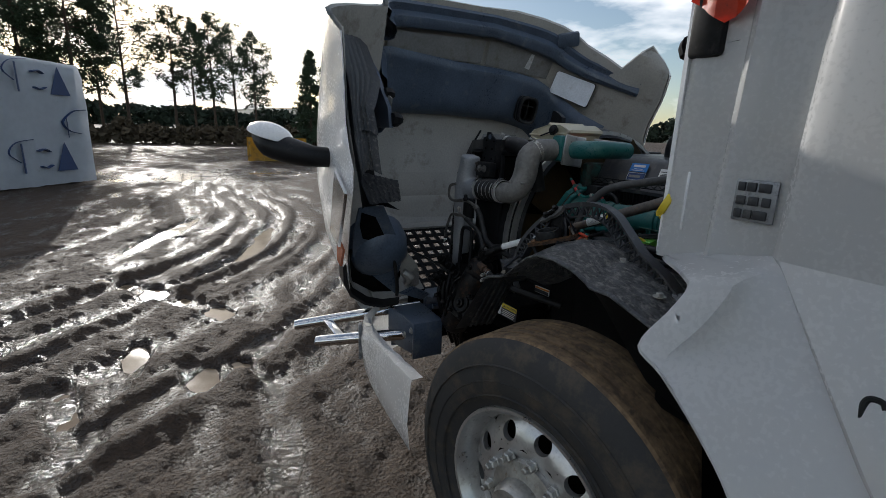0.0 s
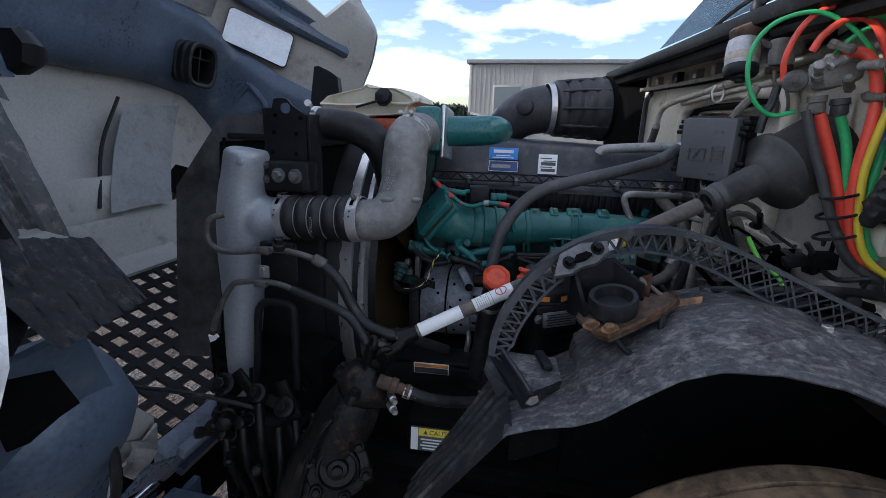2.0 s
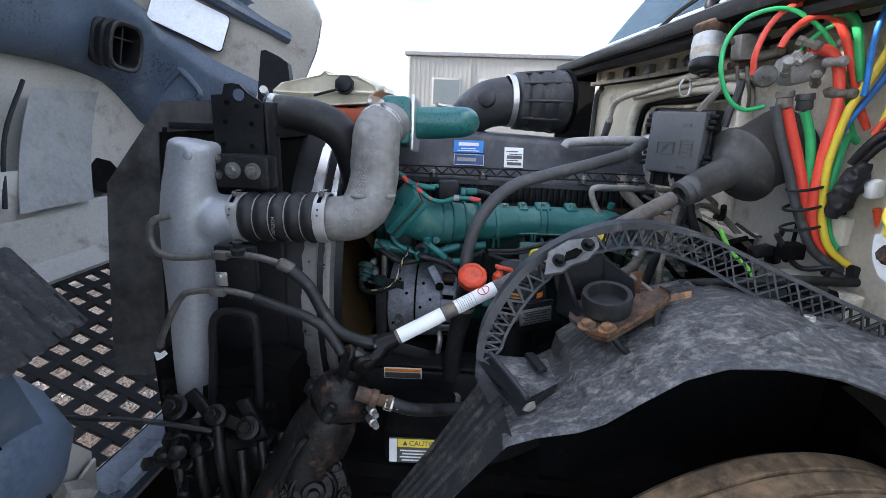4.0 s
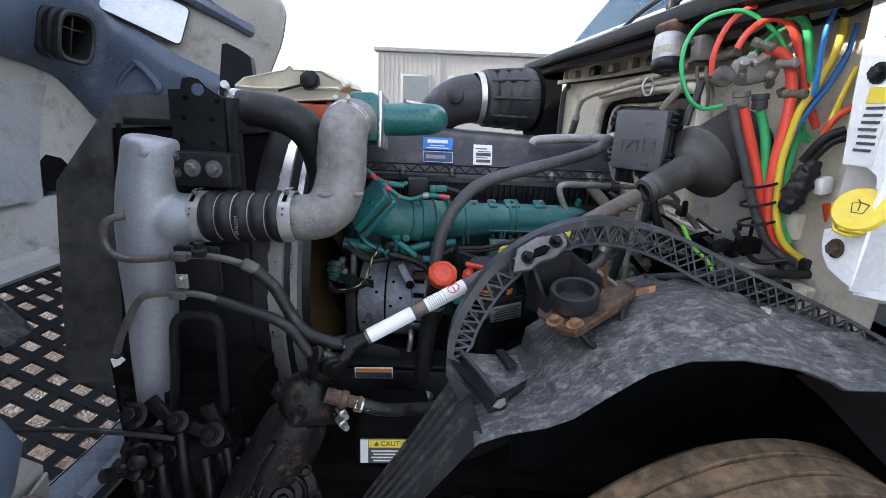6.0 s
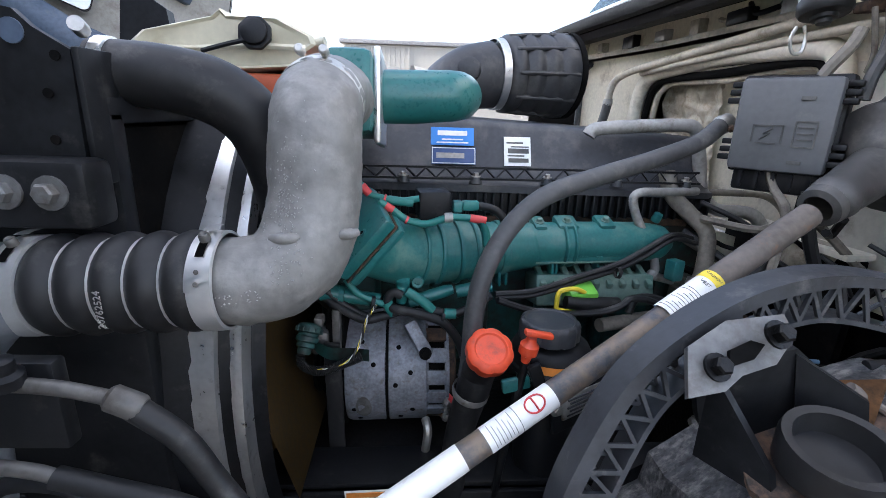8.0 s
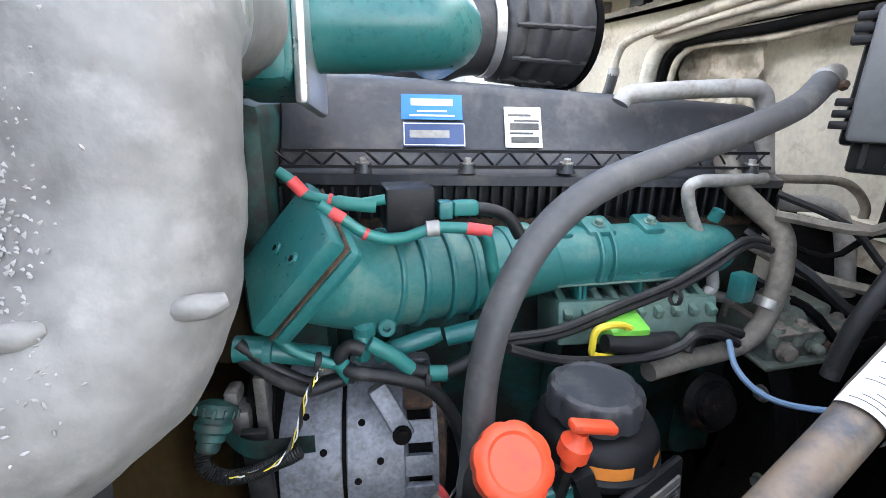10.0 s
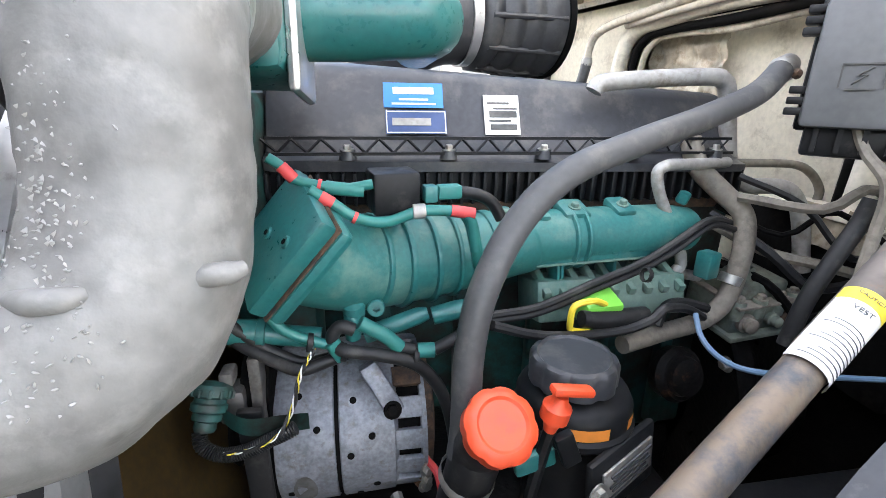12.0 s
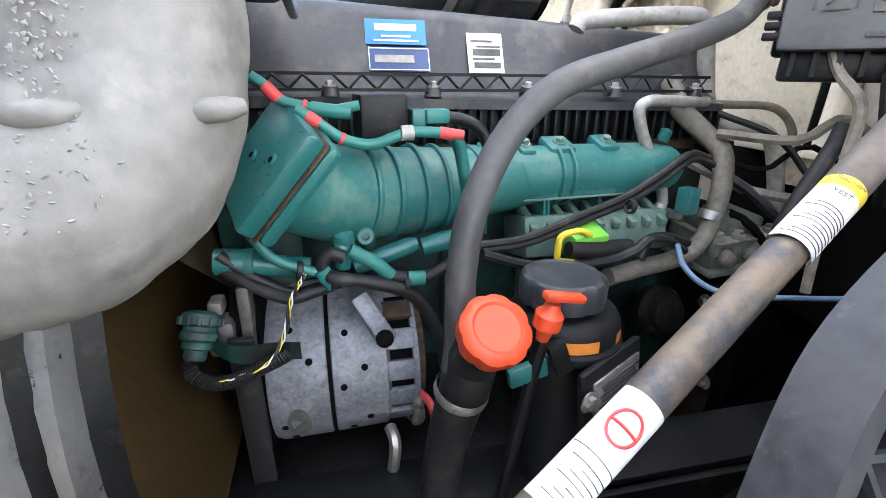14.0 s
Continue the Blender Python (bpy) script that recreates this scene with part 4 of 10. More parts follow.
    part("bulkhead_conduit", tube(B(), [(0.74, 0.86, 1.72), (0.735, 0.93, 1.68), (0.735, 0.94, 1.5), (0.735, 0.94, 1.2)], 0.014, 7), RUBBER_DUST, t)
    rows = [[Vector((wall_x(y) - d, y, z)) for d, z in ((0.0, 1.735), (0.055, 1.735), (0.055, 1.752), (0.03, 1.756))] for y in np.linspace(-0.35, 0.94, 15)]
    part("top_channel", sheet(B(), rows, 0.004), CREAM_PIPE, t, "dusty steel channel")
    for k in range(7):
        y = -0.25 + 0.17 * k
        part("bulkhead_clip", box(B(), (wall_x(y) - 0.04, y, 1.772), (0.03, 0.05 + 0.02 * (k % 3), 0.035 + 0.01 * (k % 2)), None, 0.004), (CREAM_PIPE, GREYPIPE, BLACK)[k % 3], t)
    part("channel_stud", lathe(B(), [(0.009, 0), (0.009, 0.05), (0.013, 0.052), (0.013, 0.06)], (0.735, 0.92, 1.745), (0, 0, 1), 8), CREAM_PIPE, t)
    for k in range(9):
        y = -0.75 + 0.105 * k
        part("bulkhead_cable", tube(B(), [(wall_x(y) - 0.02, y, 1.80 - 0.02 * (k % 3)), (wall_x(y) - 0.05, y + 0.05, 1.77), (wall_x(y) - 0.03, y + 0.11, 1.785 + 0.02 * (k % 2))], 0.007, 6, 4), (RUBBER, BLACK, CREAM_PIPE)[k % 3], t)


GLASS_SKY = mat("windscreen_glass", (0.05, 0.08, 0.10), 0.04, var=0.05, bump=0.0)
build_cab()

# filler cap behind the notch
f = thing("washer_filler", "white washer filler neck with a bright yellow cap", "filler cap", (0.93, -0.88, 1.40))
part("neck", lathe(B(), [(0.040, 0), (0.038, 0.03), (0.03, 0.055)], (0.965, -0.845, 1.42), (-1, -0.25, -0.1), 18), WHITE_IN, f, "off-white plastic neck")
CAP, CD = Vector((0.866, -0.894, 1.424)), Vector((-0.78, -0.46, 0.42)).normalized()
cx, cy, cd = frame_of(CD)
bm = B()
lathe(bm, [(0.034, -0.018), (0.038, -0.015), (0.0405, -0.004), (0.0395, 0.0), (0.037, 0.002), (0.0, 0.0025)], CAP, CD, 32)
box(bm, CAP - cy * 0.036 - cd * 0.006, (0.034, 0.012, 0.010), Matrix((cx, cy, cd)).transposed(), 0.004)
c = part("cap", bm, YELLOW, f, "yellow snap cap")
part("strap", tube(B(), [CAP - cy * 0.034 - cd * 0.012 - cx * 0.02, CAP - cy * 0.044 - cd * 0.014, CAP - cy * 0.040 - cd * 0.012 + cx * 0.024, CAP - cy * 0.015 - cd * 0.03 + cx * 0.036], 0.0032, 6), YELLOW, f)
bm = B()
tube(bm, [CAP + cd * 0.003 + cx * x + cy * y for x, y in ((-0.012, 0.008), (-0.008, -0.008), (0.008, -0.008), (0.012, 0.008), (0.0, 0.011), (-0.012, 0.008))], 0.001, 4, 1)
tube(bm, [CAP + cd * 0.003 + cx * x + cy * y for x, y in ((0.0, -0.004), (0.001, 0.010), (0.006, 0.016))], 0.0009, 4, 2)
part("cap_symbol", bm, LABEL_INK, c)


# ---- truck: wheel ----
def build_wheel():
    cab = bpy.data.objects["truck_cab"]
    t = new("wheel")
    t.empty_display_size = 0.05
    t.parent, t.matrix_parent_inverse = cab, cab.matrix_basis.inverted()
    t["label"] = "muddy black truck tyre on a polished ten-hole aluminium rim"
    c = Vector(AX)
    t.matrix_basis = Matrix.Translation(c) @ Matrix.Rotation(radians(13), 4, "Z") @ Matrix.Translation(-c)
    y0 = AX[1] - 0.145
    o = (AX[0], y0, AX[2])
    prof = [(0.300, 0.012), (0.315, 0.004), (0.36, -0.012), (0.42, -0.014), (0.470, 0.0), (0.500, 0.018), (0.514, 0.032)]
    bm = B()
    lathe(bm, prof, o, (0, 1, 0), 72, False)
    part("tyre", bm, TYRE, t)
    part("inner_sidewall", lathe(B(), [(0.516, 0.268), (0.495, 0.285), (0.42, 0.30), (0.30, 0.29)], o, (0, 1, 0), 72, False), TYRE, t)
    for r in (0.345, 0.39, 0.44):
        part("sidewall_rib", lathe(B(), [(r - 0.003, -0.010), (r, -0.0165), (r + 0.003, -0.010)], o, (0, 1, 0), 72, False), TYRE, t)
    bm = B()
    prof = [(0.514, 0.032)]
    for k in range(5):
        a = 0.040 + k * 0.046
        prof += [(0.521, a), (0.521, a + 0.036), (0.511, a + 0.038), (0.511, a + 0.044)]
    prof += [(0.516, 0.268)]
    lathe(bm, prof, o, (0, 1, 0), 96, False)
    part("tread", bm, TREAD, t, "tread caked with brown mud")
    # rim with ten round holes, cut by building the disc as segments
    bm = B()
    lathe(bm, [(0.305, 0.02), (0.302, 0.0), (0.292, 0.0), (0.285, 0.012), (0.272, 0.03), (0.262, 0.06), (0.258, 0.10)], o, (0, 1, 0), 60, False)
    lathe(bm, [(0.135, 0.035), (0.15, 0.028), (0.163, 0.030)], o, (0, 1, 0), 60, False)
    N, hr, rc = 10, 0.029, 0.213
    for k in range(N):
        a0 = 2 * math.pi * (k + 0.25) / N
        c = Vector((rc * math.cos(a0), 0, rc * math.sin(a0)))
        inner, outer = [], []
        for j in range(24):
            q = 2 * math.pi * j / 24
            inner.append(c + Vector((hr * math.cos(a0 + q), 0, hr * math.sin(a0 + q))))
            d = Vector((math.cos(a0 + q), 0, math.sin(a0 + q)))
            best = 1.0
            for s in np.linspace(0.03, 0.12, 46):
                p = c + d * s
                rr, aa = p.length, math.atan2(p.z, p.x) - a0
                aa = (aa + math.pi) % (2 * math.pi) - math.pi
                if rr > 0.260 or rr < 0.163 or abs(aa) > math.pi / N:
                    best = s
                    break
            outer.append(c + d * best)

        def lift(p, extra=0.0):
            r = p.length
            return Vector(o) + Vector((p.x, 0.03 + 0.05 * ((r - 0.163) / 0.097) ** 2 * 0.9 + extra, p.z))
        vi, vo, vd = [bm.verts.new(lift(p)) for p in inner], [bm.verts.new(lift(p)) for p in outer], [bm.verts.new(lift(p, 0.02)) for p in inner]
        for j in range(24):
            j2 = (j + 1) % 24
            bm.faces.new((vi[j], vi[j2], vo[j2], vo[j]))
            bm.faces.new((vi[j2], vi[j], vd[j], vd[j2]))
    lathe(bm, [(0.262, 0.075), (0.26, 0.09)], o, (0, 1, 0), 60, False)
    part("rim", bm, ALU_CLEAN, t, "polished aluminium rim with ten round holes")
    part("brake_drum", lathe(B(), [(0.02, 0.12), (0.27, 0.12), (0.27, 0.25)], o, (0, 1, 0), 40), DARK, t)
    part("hub", lathe(B(), [(0.135, 0.035), (0.13, 0.02), (0.085, 0.005), (0.08, -0.035), (0.07, -0.05), (0.0, -0.055)], o, (0, 1, 0), 30, False), STEEL, t)
    for k in range(10):
        a = 2 * math.pi * (k + 0.3) / 10
        c = (o[0] + 0.143 * math.cos(a), o[1] + 0.028, o[2] + 0.143 * math.sin(a))
        part("wheel_nut", lathe(B(), [(0.019, 0), (0.019, 0.006), (0.0165, 0.008), (0.0165, 0.026), (0.012, 0.03)], c, (0, -1, 0), 6), STEEL, t)
        part("stud", lathe(B(), [(0.010, 0.02), (0.010, 0.045), (0.007, 0.048)], c, (0, -1, 0), 8), STEEL, t)


build_wheel()
bm = B()
box(bm, (AX[0], -0.3, 0.42), (0.12, 1.5, 0.13), None, 0.03)
box(bm, (AX[0], -0.92, 0.46), (0.16, 0.16, 0.26), None, 0.03)
solo("front_axle", bm, DARK, "grimy black steel front axle beam behind the wheel", "axle")


# ---- truck: bumper ----
def build_bumper():
    t = thing("front_bumper", "white bumper end with a broken upper edge and black inner bracket", "bumper", (-0.4, -1.1, GZ))
    out = [(-0.84, -0.2), (-0.82, -0.9), (-0.74, -1.14), (-0.60, -1.28), (-0.46, -1.335), (-0.25, -1.37), (0.0, -1.385), (0.30, -1.39)]
    pth = smooth_path([(x, y, 0) for x, y in out], 5)
    rows = []
    for i, p in enumerate(pth):
        f = i / (len(pth) - 1)
        top = 0.60 + 0.10 * max(0, f - 0.55) / 0.45 + 0.008 * noise.noise((f * 30, 0, 2))
        d = Vector((0, -1, 0)) if f > 0.5 else Vector((-0.7, -0.7, 0))
        rows.append([p + Vector((0, 0, top)) - d * 0.05, p + Vector((0, 0, top)) - d * 0.004, p + Vector((0, 0, top - 0.015)), p + Vector((0, 0, 0.52)) + d * 0.012, p + Vector((0, 0, 0.40)) + d * 0.0, p + Vector((0, 0, 0.30)) - d * 0.05])
    part("bumper_skin", sheet(B(), rows, 0.006), WHITE, t)
    part("bumper_skin", sheet(B(), [[Vector((p.x, -p.y, p.z)) for p in row] for row in rows], 0.006), WHITE, t)
    # added dark plate: covers the bright bumper inside, where shade belongs
    part("bumper_back", box(B(), (-0.775, 0.0, 0.47), (0.02, 1.9, 0.34), None, 0.004), DARK, t, "dark plate added inside the bumper in place of shade")
    part("bumper_middle", box(B(), (-0.835, 0, 0.45), (0.03, 0.44, 0.30), None, 0.01), BLACK, t, "black bumper middle")
    part("bumper_trim", box(B(), (-0.50, -1.338, 0.50), (0.035, 0.02, 0.20), axes((1, -0.35, 0)), 0.004), BLACK_DUSTY, t, "dark trim strip")
    part("bracket_plate", box(B(), (-0.34, -1.02, 0.52), (0.012, 0.17, 0.20), None, 0.003), DUCT, t)
    part("bracket_plate", box(B(), (-0.48, -1.02, 0.615), (0.28, 0.17, 0.012), None, 0.003), DUCT, t)
    part("bracket_plate", box(B(), (-0.60, -1.0, 0.50), (0.02, 0.25, 0.22), None, 0.003), DUCT, t)
    br = part("inner_bracket", box(B(), (-0.48, -1.10, 0.52), (0.28, 0.012, 0.20), axes((1, 0.25, 0)), 0.003), DUCT, t, "dark blue-black steel mounting box")
    for c in ((-0.42, -1.116, 0.53), (-0.37, -1.10, 0.57)):
        part("bracket_bolt", hexbolt(B(), c, (0, -1, 0), 0.012, 0.01), STEEL, br)
    bm = B()
    for k in range(9):
        f = k / 8
        prism(bm, [(0, 0), (0.09, 0), (0.075 + rnd(-0.02, 0.02), 0.03), (0.03, 0.022 + rnd(-0.01, 0.015))], (-0.5 + 0.085 * k, -1.325 - 0.045 * f, 0.60 + 0.09 * max(0, f - 0.3)), (1, -0.05, 0.1), (0, 1, 0.1), 0.005)
    part("torn_edge", bm, WHITE_IN, t, "torn white plastic edge")


build_bumper()
t = thing("chrome_guard", "chrome guard of two rounded tubes joined by a crossbar", "guard rail", (-0.6, -1.4, GZ))
a0, a1, b0, b1 = Vector((-0.90, -1.60, 0.475)), Vector((-0.74, -1.15, 0.55)), Vector((-0.68, -1.535, 0.455)), Vector((-0.53, -1.27, 0.50))
part("upper_tube", tube(B(), [a0 - (a1 - a0).normalized() * 0.0, a0.lerp(a1, 0.02), a0.lerp(a1, 0.06), a1, a1 + Vector((0.02, 0.25, 0.01))], [0.010, 0.024, 0.031, 0.031, 0.031], 18, 4), CHROME, t)
part("lower_tube", tube(B(), [b0, b0.lerp(b1, 0.03), b0.lerp(b1, 0.09), b1, b1 + Vector((0.05, 0.2, 0.0))], [0.010, 0.024, 0.031, 0.031, 0.031], 18, 4), CHROME, t)
part("crossbar", box(B(), (a0.lerp(a1, 0.35) + b0.lerp(b1, 0.45)) / 2 + Vector((0, 0, 0.012)), ((a0.lerp(a1, 0.35) - b0.lerp(b1, 0.45)).length, 0.05, 0.016), axes(a0.lerp(a1, 0.35) - b0.lerp(b1, 0.45)), 0.005), CHROME, t)

# ---- truck: bonnet, tilted open round its front hinge ----
HINGE = Vector((-0.8, 0, 0.6))
HOOD = Matrix.Translation(HINGE) @ Matrix.Rotation(radians(-65), 4, "Y") @ Matrix.Translation(-HINGE)
YC = -0.10
NEARX, NEARZ = (-0.86, -0.5, -0.24, 0.03, 0.09, 0.15, 0.19, 0.243, 0.32, 0.435, 0.546, 0.64), (0.56, 0.46, 0.42, 0.405, 0.402, 0.425, 0.435, 0.53, 0.615, 0.68, 0.745, 0.81)


def hood_section(x, raised=0.0):
    """Half outlines of the closed bonnet at x: distance from the middle and height, on the driver's and the other side."""
    half = [(0.0, 1.99), (0.3, 1.985), (0.55, 1.97), (0.74, 1.94), (0.83, 1.88), (0.87, 1.75), (0.90, 1.60), (0.94, 1.49), (1.04, 1.43), (1.17, 1.38), (1.27, 1.30), (1.325, 1.20), (1.34, 1.08), (1.345, 0.90), (1.345, 0.70), (1.343, 0.55), (1.341, 0.46), (1.34, 0.37)]
    k = float(np.interp(x, (-0.86, -0.82, -0.72, -0.55, -0.3, 0.0, 0.7), (0.16, 0.22, 0.42, 0.66, 0.86, 0.97, 1.02)))
    w = float(np.interp(x, (-0.86, -0.8, -0.6, -0.3, 0.0, 0.7), (0.78, 0.86, 0.94, 0.985, 1.0, 1.0)))
    # lower edges: wheel arch and chin
    near = float(np.interp(x, NEARX, NEARZ))
    far = float(np.interp(x, (-0.86, -0.5, -0.3, -0.22, -0.12, 0.1, 0.35, 0.51, 0.64), (0.56, 0.47, 0.45, 0.90, 1.17, 1.235, 1.235, 1.27, 1.44)))
    out = []
    for low in (near + raised, far):
        side = []
        for d, z in half:
            z = 1.25 + (z - 1.25) * k if z > 1.25 else z
            flare = 0.11 * math.exp(-((z - 1.52) / 0.13) ** 2) if low == far and d > 0.5 else 0.0
            side.append((d * w + flare, max(z, low)))
        out.append(side)
    return out


# rear edge of the bonnet on the other side, for each point of the outline: it runs in, then out to the wing's pointed corner
FAR_EDGE = (0.66, 0.655, 0.64, 0.615, 0.59, 0.545, 0.51, 0.475, 0.62, 0.672, 0.635, 0.59, 0.555, 0.525, 0.525, 0.525, 0.525, 0.525)


def hood_rows(inset):
    rows = []
    for x in (0.68, 0.64, 0.60, 0.546, 0.51, 0.47, 0.435, 0.38, 0.32, 0.28, 0.243, 0.215, 0.19, 0.13, 0.067, 0.0, -0.12, -0.18, -0.25, -0.32, -0.38, -0.5, -0.6, -0.7, -0.78, -0.82, -0.85):
        near = hood_section(min(x, 0.64), inset * 3)[0]
        row = [Vector((min(x, 0.64), YC - (d - inset * min(1, d / 0.3)), z - inset * (1 if z > 1.3 else 0.2))) for d, z in near[::-1]]
        for k in range(1, len(near)):
            cut = min(x, FAR_EDGE[k] - inset * 0.3)
            d, z = hood_section(cut)[1][k]
            row.append(Vector((cut, YC + (d - inset * min(1, d / 0.3)), z - inset * (1 if z > 1.3 else 0.2))))
        rows.append(row)
    return rows


def hooded(name, bm, material, parent, label="", sharp=38):
    bm.transform(HOOD)
    bmesh.ops.remove_doubles(bm, verts=bm.verts, dist=0.0002)
    return part(name, bm, material, parent, label, sharp)


def build_hood():
    t = thing("truck_hood", "white truck bonnet tilted open, dark ducting and insulation inside", "bonnet", HINGE)
    hooded("outer_skin", sheet(B(), hood_rows(0.0)), WHITE, t)
    hooded("inner_skin", sheet(B(), hood_rows(0.028)), WHITE_IN, t, "grubby off-white inner skin, darkened to stand for shade")
    # front face round the grille
    def front(poly, depth=0.03):
        return prism(B(), poly, (-0.85, 0, 0), (0, 1, 0), (0, 0, 1), depth)
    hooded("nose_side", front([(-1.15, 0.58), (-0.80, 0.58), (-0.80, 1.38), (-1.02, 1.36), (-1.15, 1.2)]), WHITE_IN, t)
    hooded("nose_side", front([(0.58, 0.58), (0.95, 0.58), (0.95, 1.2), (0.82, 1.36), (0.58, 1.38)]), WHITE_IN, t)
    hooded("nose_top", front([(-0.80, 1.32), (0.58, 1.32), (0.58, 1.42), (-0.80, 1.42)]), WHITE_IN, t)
    hooded("nose_bottom", front([(-0.80, 0.50), (0.58, 0.50), (0.58, 0.60), (-0.80, 0.60)]), DUCT, t)
    # grille mesh: crossing bars with square holes
    g = hooded("grille", front([(-0.82, 0.58), (-0.78, 0.58), (-0.78, 1.34), (-0.82, 1.34)], 0.02), BLACK, t, "black mesh grille with square holes")
    bm = B()
    y = -0.79
    while y < 0.58:
        box(bm, (-0.843, y, 0.96), (0.014, 0.029, 0.76))
        y += 0.080
    z = 0.60
    while z < 1.34:
        box(bm, (-0.843, -0.11, z), (0.012, 1.38, 0.029))
        z += 0.080
    tagged(hooded("grille_bar", bm, BLACK, g), kind="stuff")
    # air duct: a wide moulded panel across the roof that turns down both walls
    run = [(-1.02, 1.42), (-0.95, 1.70), (-0.82, 1.86), (-0.3, 1.90), (0.2, 1.91), (0.5, 1.89), (0.69, 1.78), (0.75, 1.52), (0.81, 1.28)]
    lo = [-0.12, -0.14, -0.15, -0.15, -0.18, -0.25, -0.40, -0.45, -0.42]
    hi = [0.28, 0.33, 0.33, 0.27, 0.24, 0.20, 0.12, 0.08, 0.08]
    mid = smooth_path([(y, z, 0) for y, z in run], 7)
    rows = []
    for i, p in enumerate(mid):
        f = i / (len(mid) - 1) * (len(run) - 1)
        a, b = float(np.interp(f, range(len(run)), lo)), float(np.interp(f, range(len(run)), hi))
        q = mid[min(i + 1, len(mid) - 1)] - mid[max(i - 1, 0)]
        inward = Vector((0, q.y, -q.x)).normalized()
        swell = 0.085 + 0.018 * math.sin(f * 2.1) + (0.012 if 3.3 < f < 3.45 else 0)
        rows.append([Vector((a + (b - a) * w, p.x, p.y)) + inward * (swell * math.sin(math.pi * min(1.0, max(0.0, w))) ** 0.45 + 0.02 * math.sin(w * 6.28 + 0.6)) for w in np.linspace(0, 1, 15)])
    d = hooded("air_duct", sheet(B(), rows, 0.006), DUCT, t, "blue-black moulded air duct")
    # rounded square mouth with ribs and vanes
    c, A = Vector((0.006, 0.361, 1.693)), Vector((0.039, -0.042, -0.138)).normalized()
    L = (Vector((1, 0, 0)) - A * A.x).normalized()
    S = A.cross(L)

    def loop(r, h):
        out = []
        for k in range(33):
            ca, sa = math.cos(2 * math.pi * k / 32), math.sin(2 * math.pi * k / 32)
            out.append(c + A * h + L * math.copysign(abs(ca) ** 0.6, ca) * 0.093 * r + S * math.copysign(abs(sa) ** 0.6, sa) * 0.066 * r)
        return out
    levels = [(1.0, -0.16), (1.12, -0.13), (1.12, -0.11), (1.0, -0.10), (1.0, -0.085), (1.14, -0.07), (1.14, -0.05), (1.02, -0.04), (1.02, -0.025), (1.15, -0.015), (1.15, 0.012), (1.05, 0.016), (0.92, 0.012), (0.86, -0.03), (0.84, -0.15)]
    mo = hooded("duct_mouth", sheet(B(), [loop(r, h) for r, h in levels]), RUBBER, d, "ribbed black rubber duct mouth")
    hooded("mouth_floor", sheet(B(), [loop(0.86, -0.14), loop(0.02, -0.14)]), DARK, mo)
    hooded("mouth_vane", box(B(), c - A * 0.05, (0.155, 0.008, 0.06), Matrix((L, S, A)).transposed(), 0.003), RUBBER, mo)
    hooded("mouth_vane", box(B(), c - A * 0.05 + L * 0.03, (0.008, 0.11, 0.06), Matrix((L, S, A)).transposed(), 0.003), RUBBER, mo)
    # moulded cowl band along the rear edge
    path = smooth_path([(y, z, 0) for y, z in ((-0.99, 1.55), (-0.93, 1.78), (-0.80, 1.90), (-0.4, 1.945), (0.0, 1.95), (0.40, 1.94), (0.60, 1.915), (0.70, 1.83), (0.78, 1.68), (0.92, 1.52), (1.09, 1.38))], 5)
    rows = []
    for i, p in enumerate(path):
        q = path[min(i + 1, len(path) - 1)] - path[max(i - 1, 0)]
        inward = Vector((0, q.y, -q.x)).normalized()
        f = i / (len(path) - 1)
        lo_x, hi_x = float(np.interp(f, (0, 0.4, 0.5, 0.6, 0.7, 1), (0.435, 0.45, 0.39, 0.35, 0.325, 0.30))), float(np.interp(f, (0, 0.4, 0.5, 0.6, 0.7, 0.8, 1), (0.62, 0.61, 0.58, 0.545, 0.49, 0.455, 0.41)))
        rows.append([Vector((lo_x + (hi_x - lo_x) * w, p.x, p.y)) + inward * h for w, h in ((0, 0.0), (0.04, 0.045), (0.14, 0.072), (0.34, 0.080), (0.52, 0.070), (0.60, 0.045), (0.66, 0.028), (0.80, 0.030), (0.92, 0.034), (1.0, 0.010))])
    hooded("cowl_band", sheet(B(), rows, 0.006), DUCT, t, "dark moulded cowl band with a stepped edge")
    hooded("cowl_block", box(B(), (0.535, 0.655, 1.862), (0.11, 0.17, 0.05), axes((1, -0.35, 0.2), (0, 0.6, 1)), 0.018), DUCT, t)
    hooded("corner_hole", lathe(B(), [(0.062, -0.004), (0.075, 0.0), (0.062, 0.006)], (0.20, 0.955, 1.53), (0, -0.8, -0.45), 22), DARK, t, "dark round opening")
    # pads between duct and rib
    def pad(pts, material, label, n=10):
        rows = []
        for k in range(n):
            a = k / (n - 1)
            rows.append([Vector(pts[0]).lerp(Vector(pts[1]), a).lerp(Vector(pts[3]).lerp(Vector(pts[2]), a), j / 5) + Vector((0, 0, 0.004 * noise.noise((a * 9, j, 3)))) for j in range(6)])
        return hooded("insulation_pad", sheet(B(), rows, 0.012), material, t, label)
    pad([(0.28, -0.84, 1.86), (0.26, -0.04, 1.935), (0.43, -0.04, 1.935), (0.43, -0.84, 1.86)], PADGREY, "grey foil-faced insulation pad")
    pad([(0.25, 0.0, 1.935), (0.20, 0.66, 1.90), (0.42, 0.62, 1.91), (0.43, 0.0, 1.935)], PADGREY, "grey foil-faced insulation pad")
    corners = [Vector(p) for p in ((0.125, 0.625, 1.83), (0.122, 0.79, 1.53), (0.300, 0.835, 1.565), (0.295, 0.66, 1.855))]
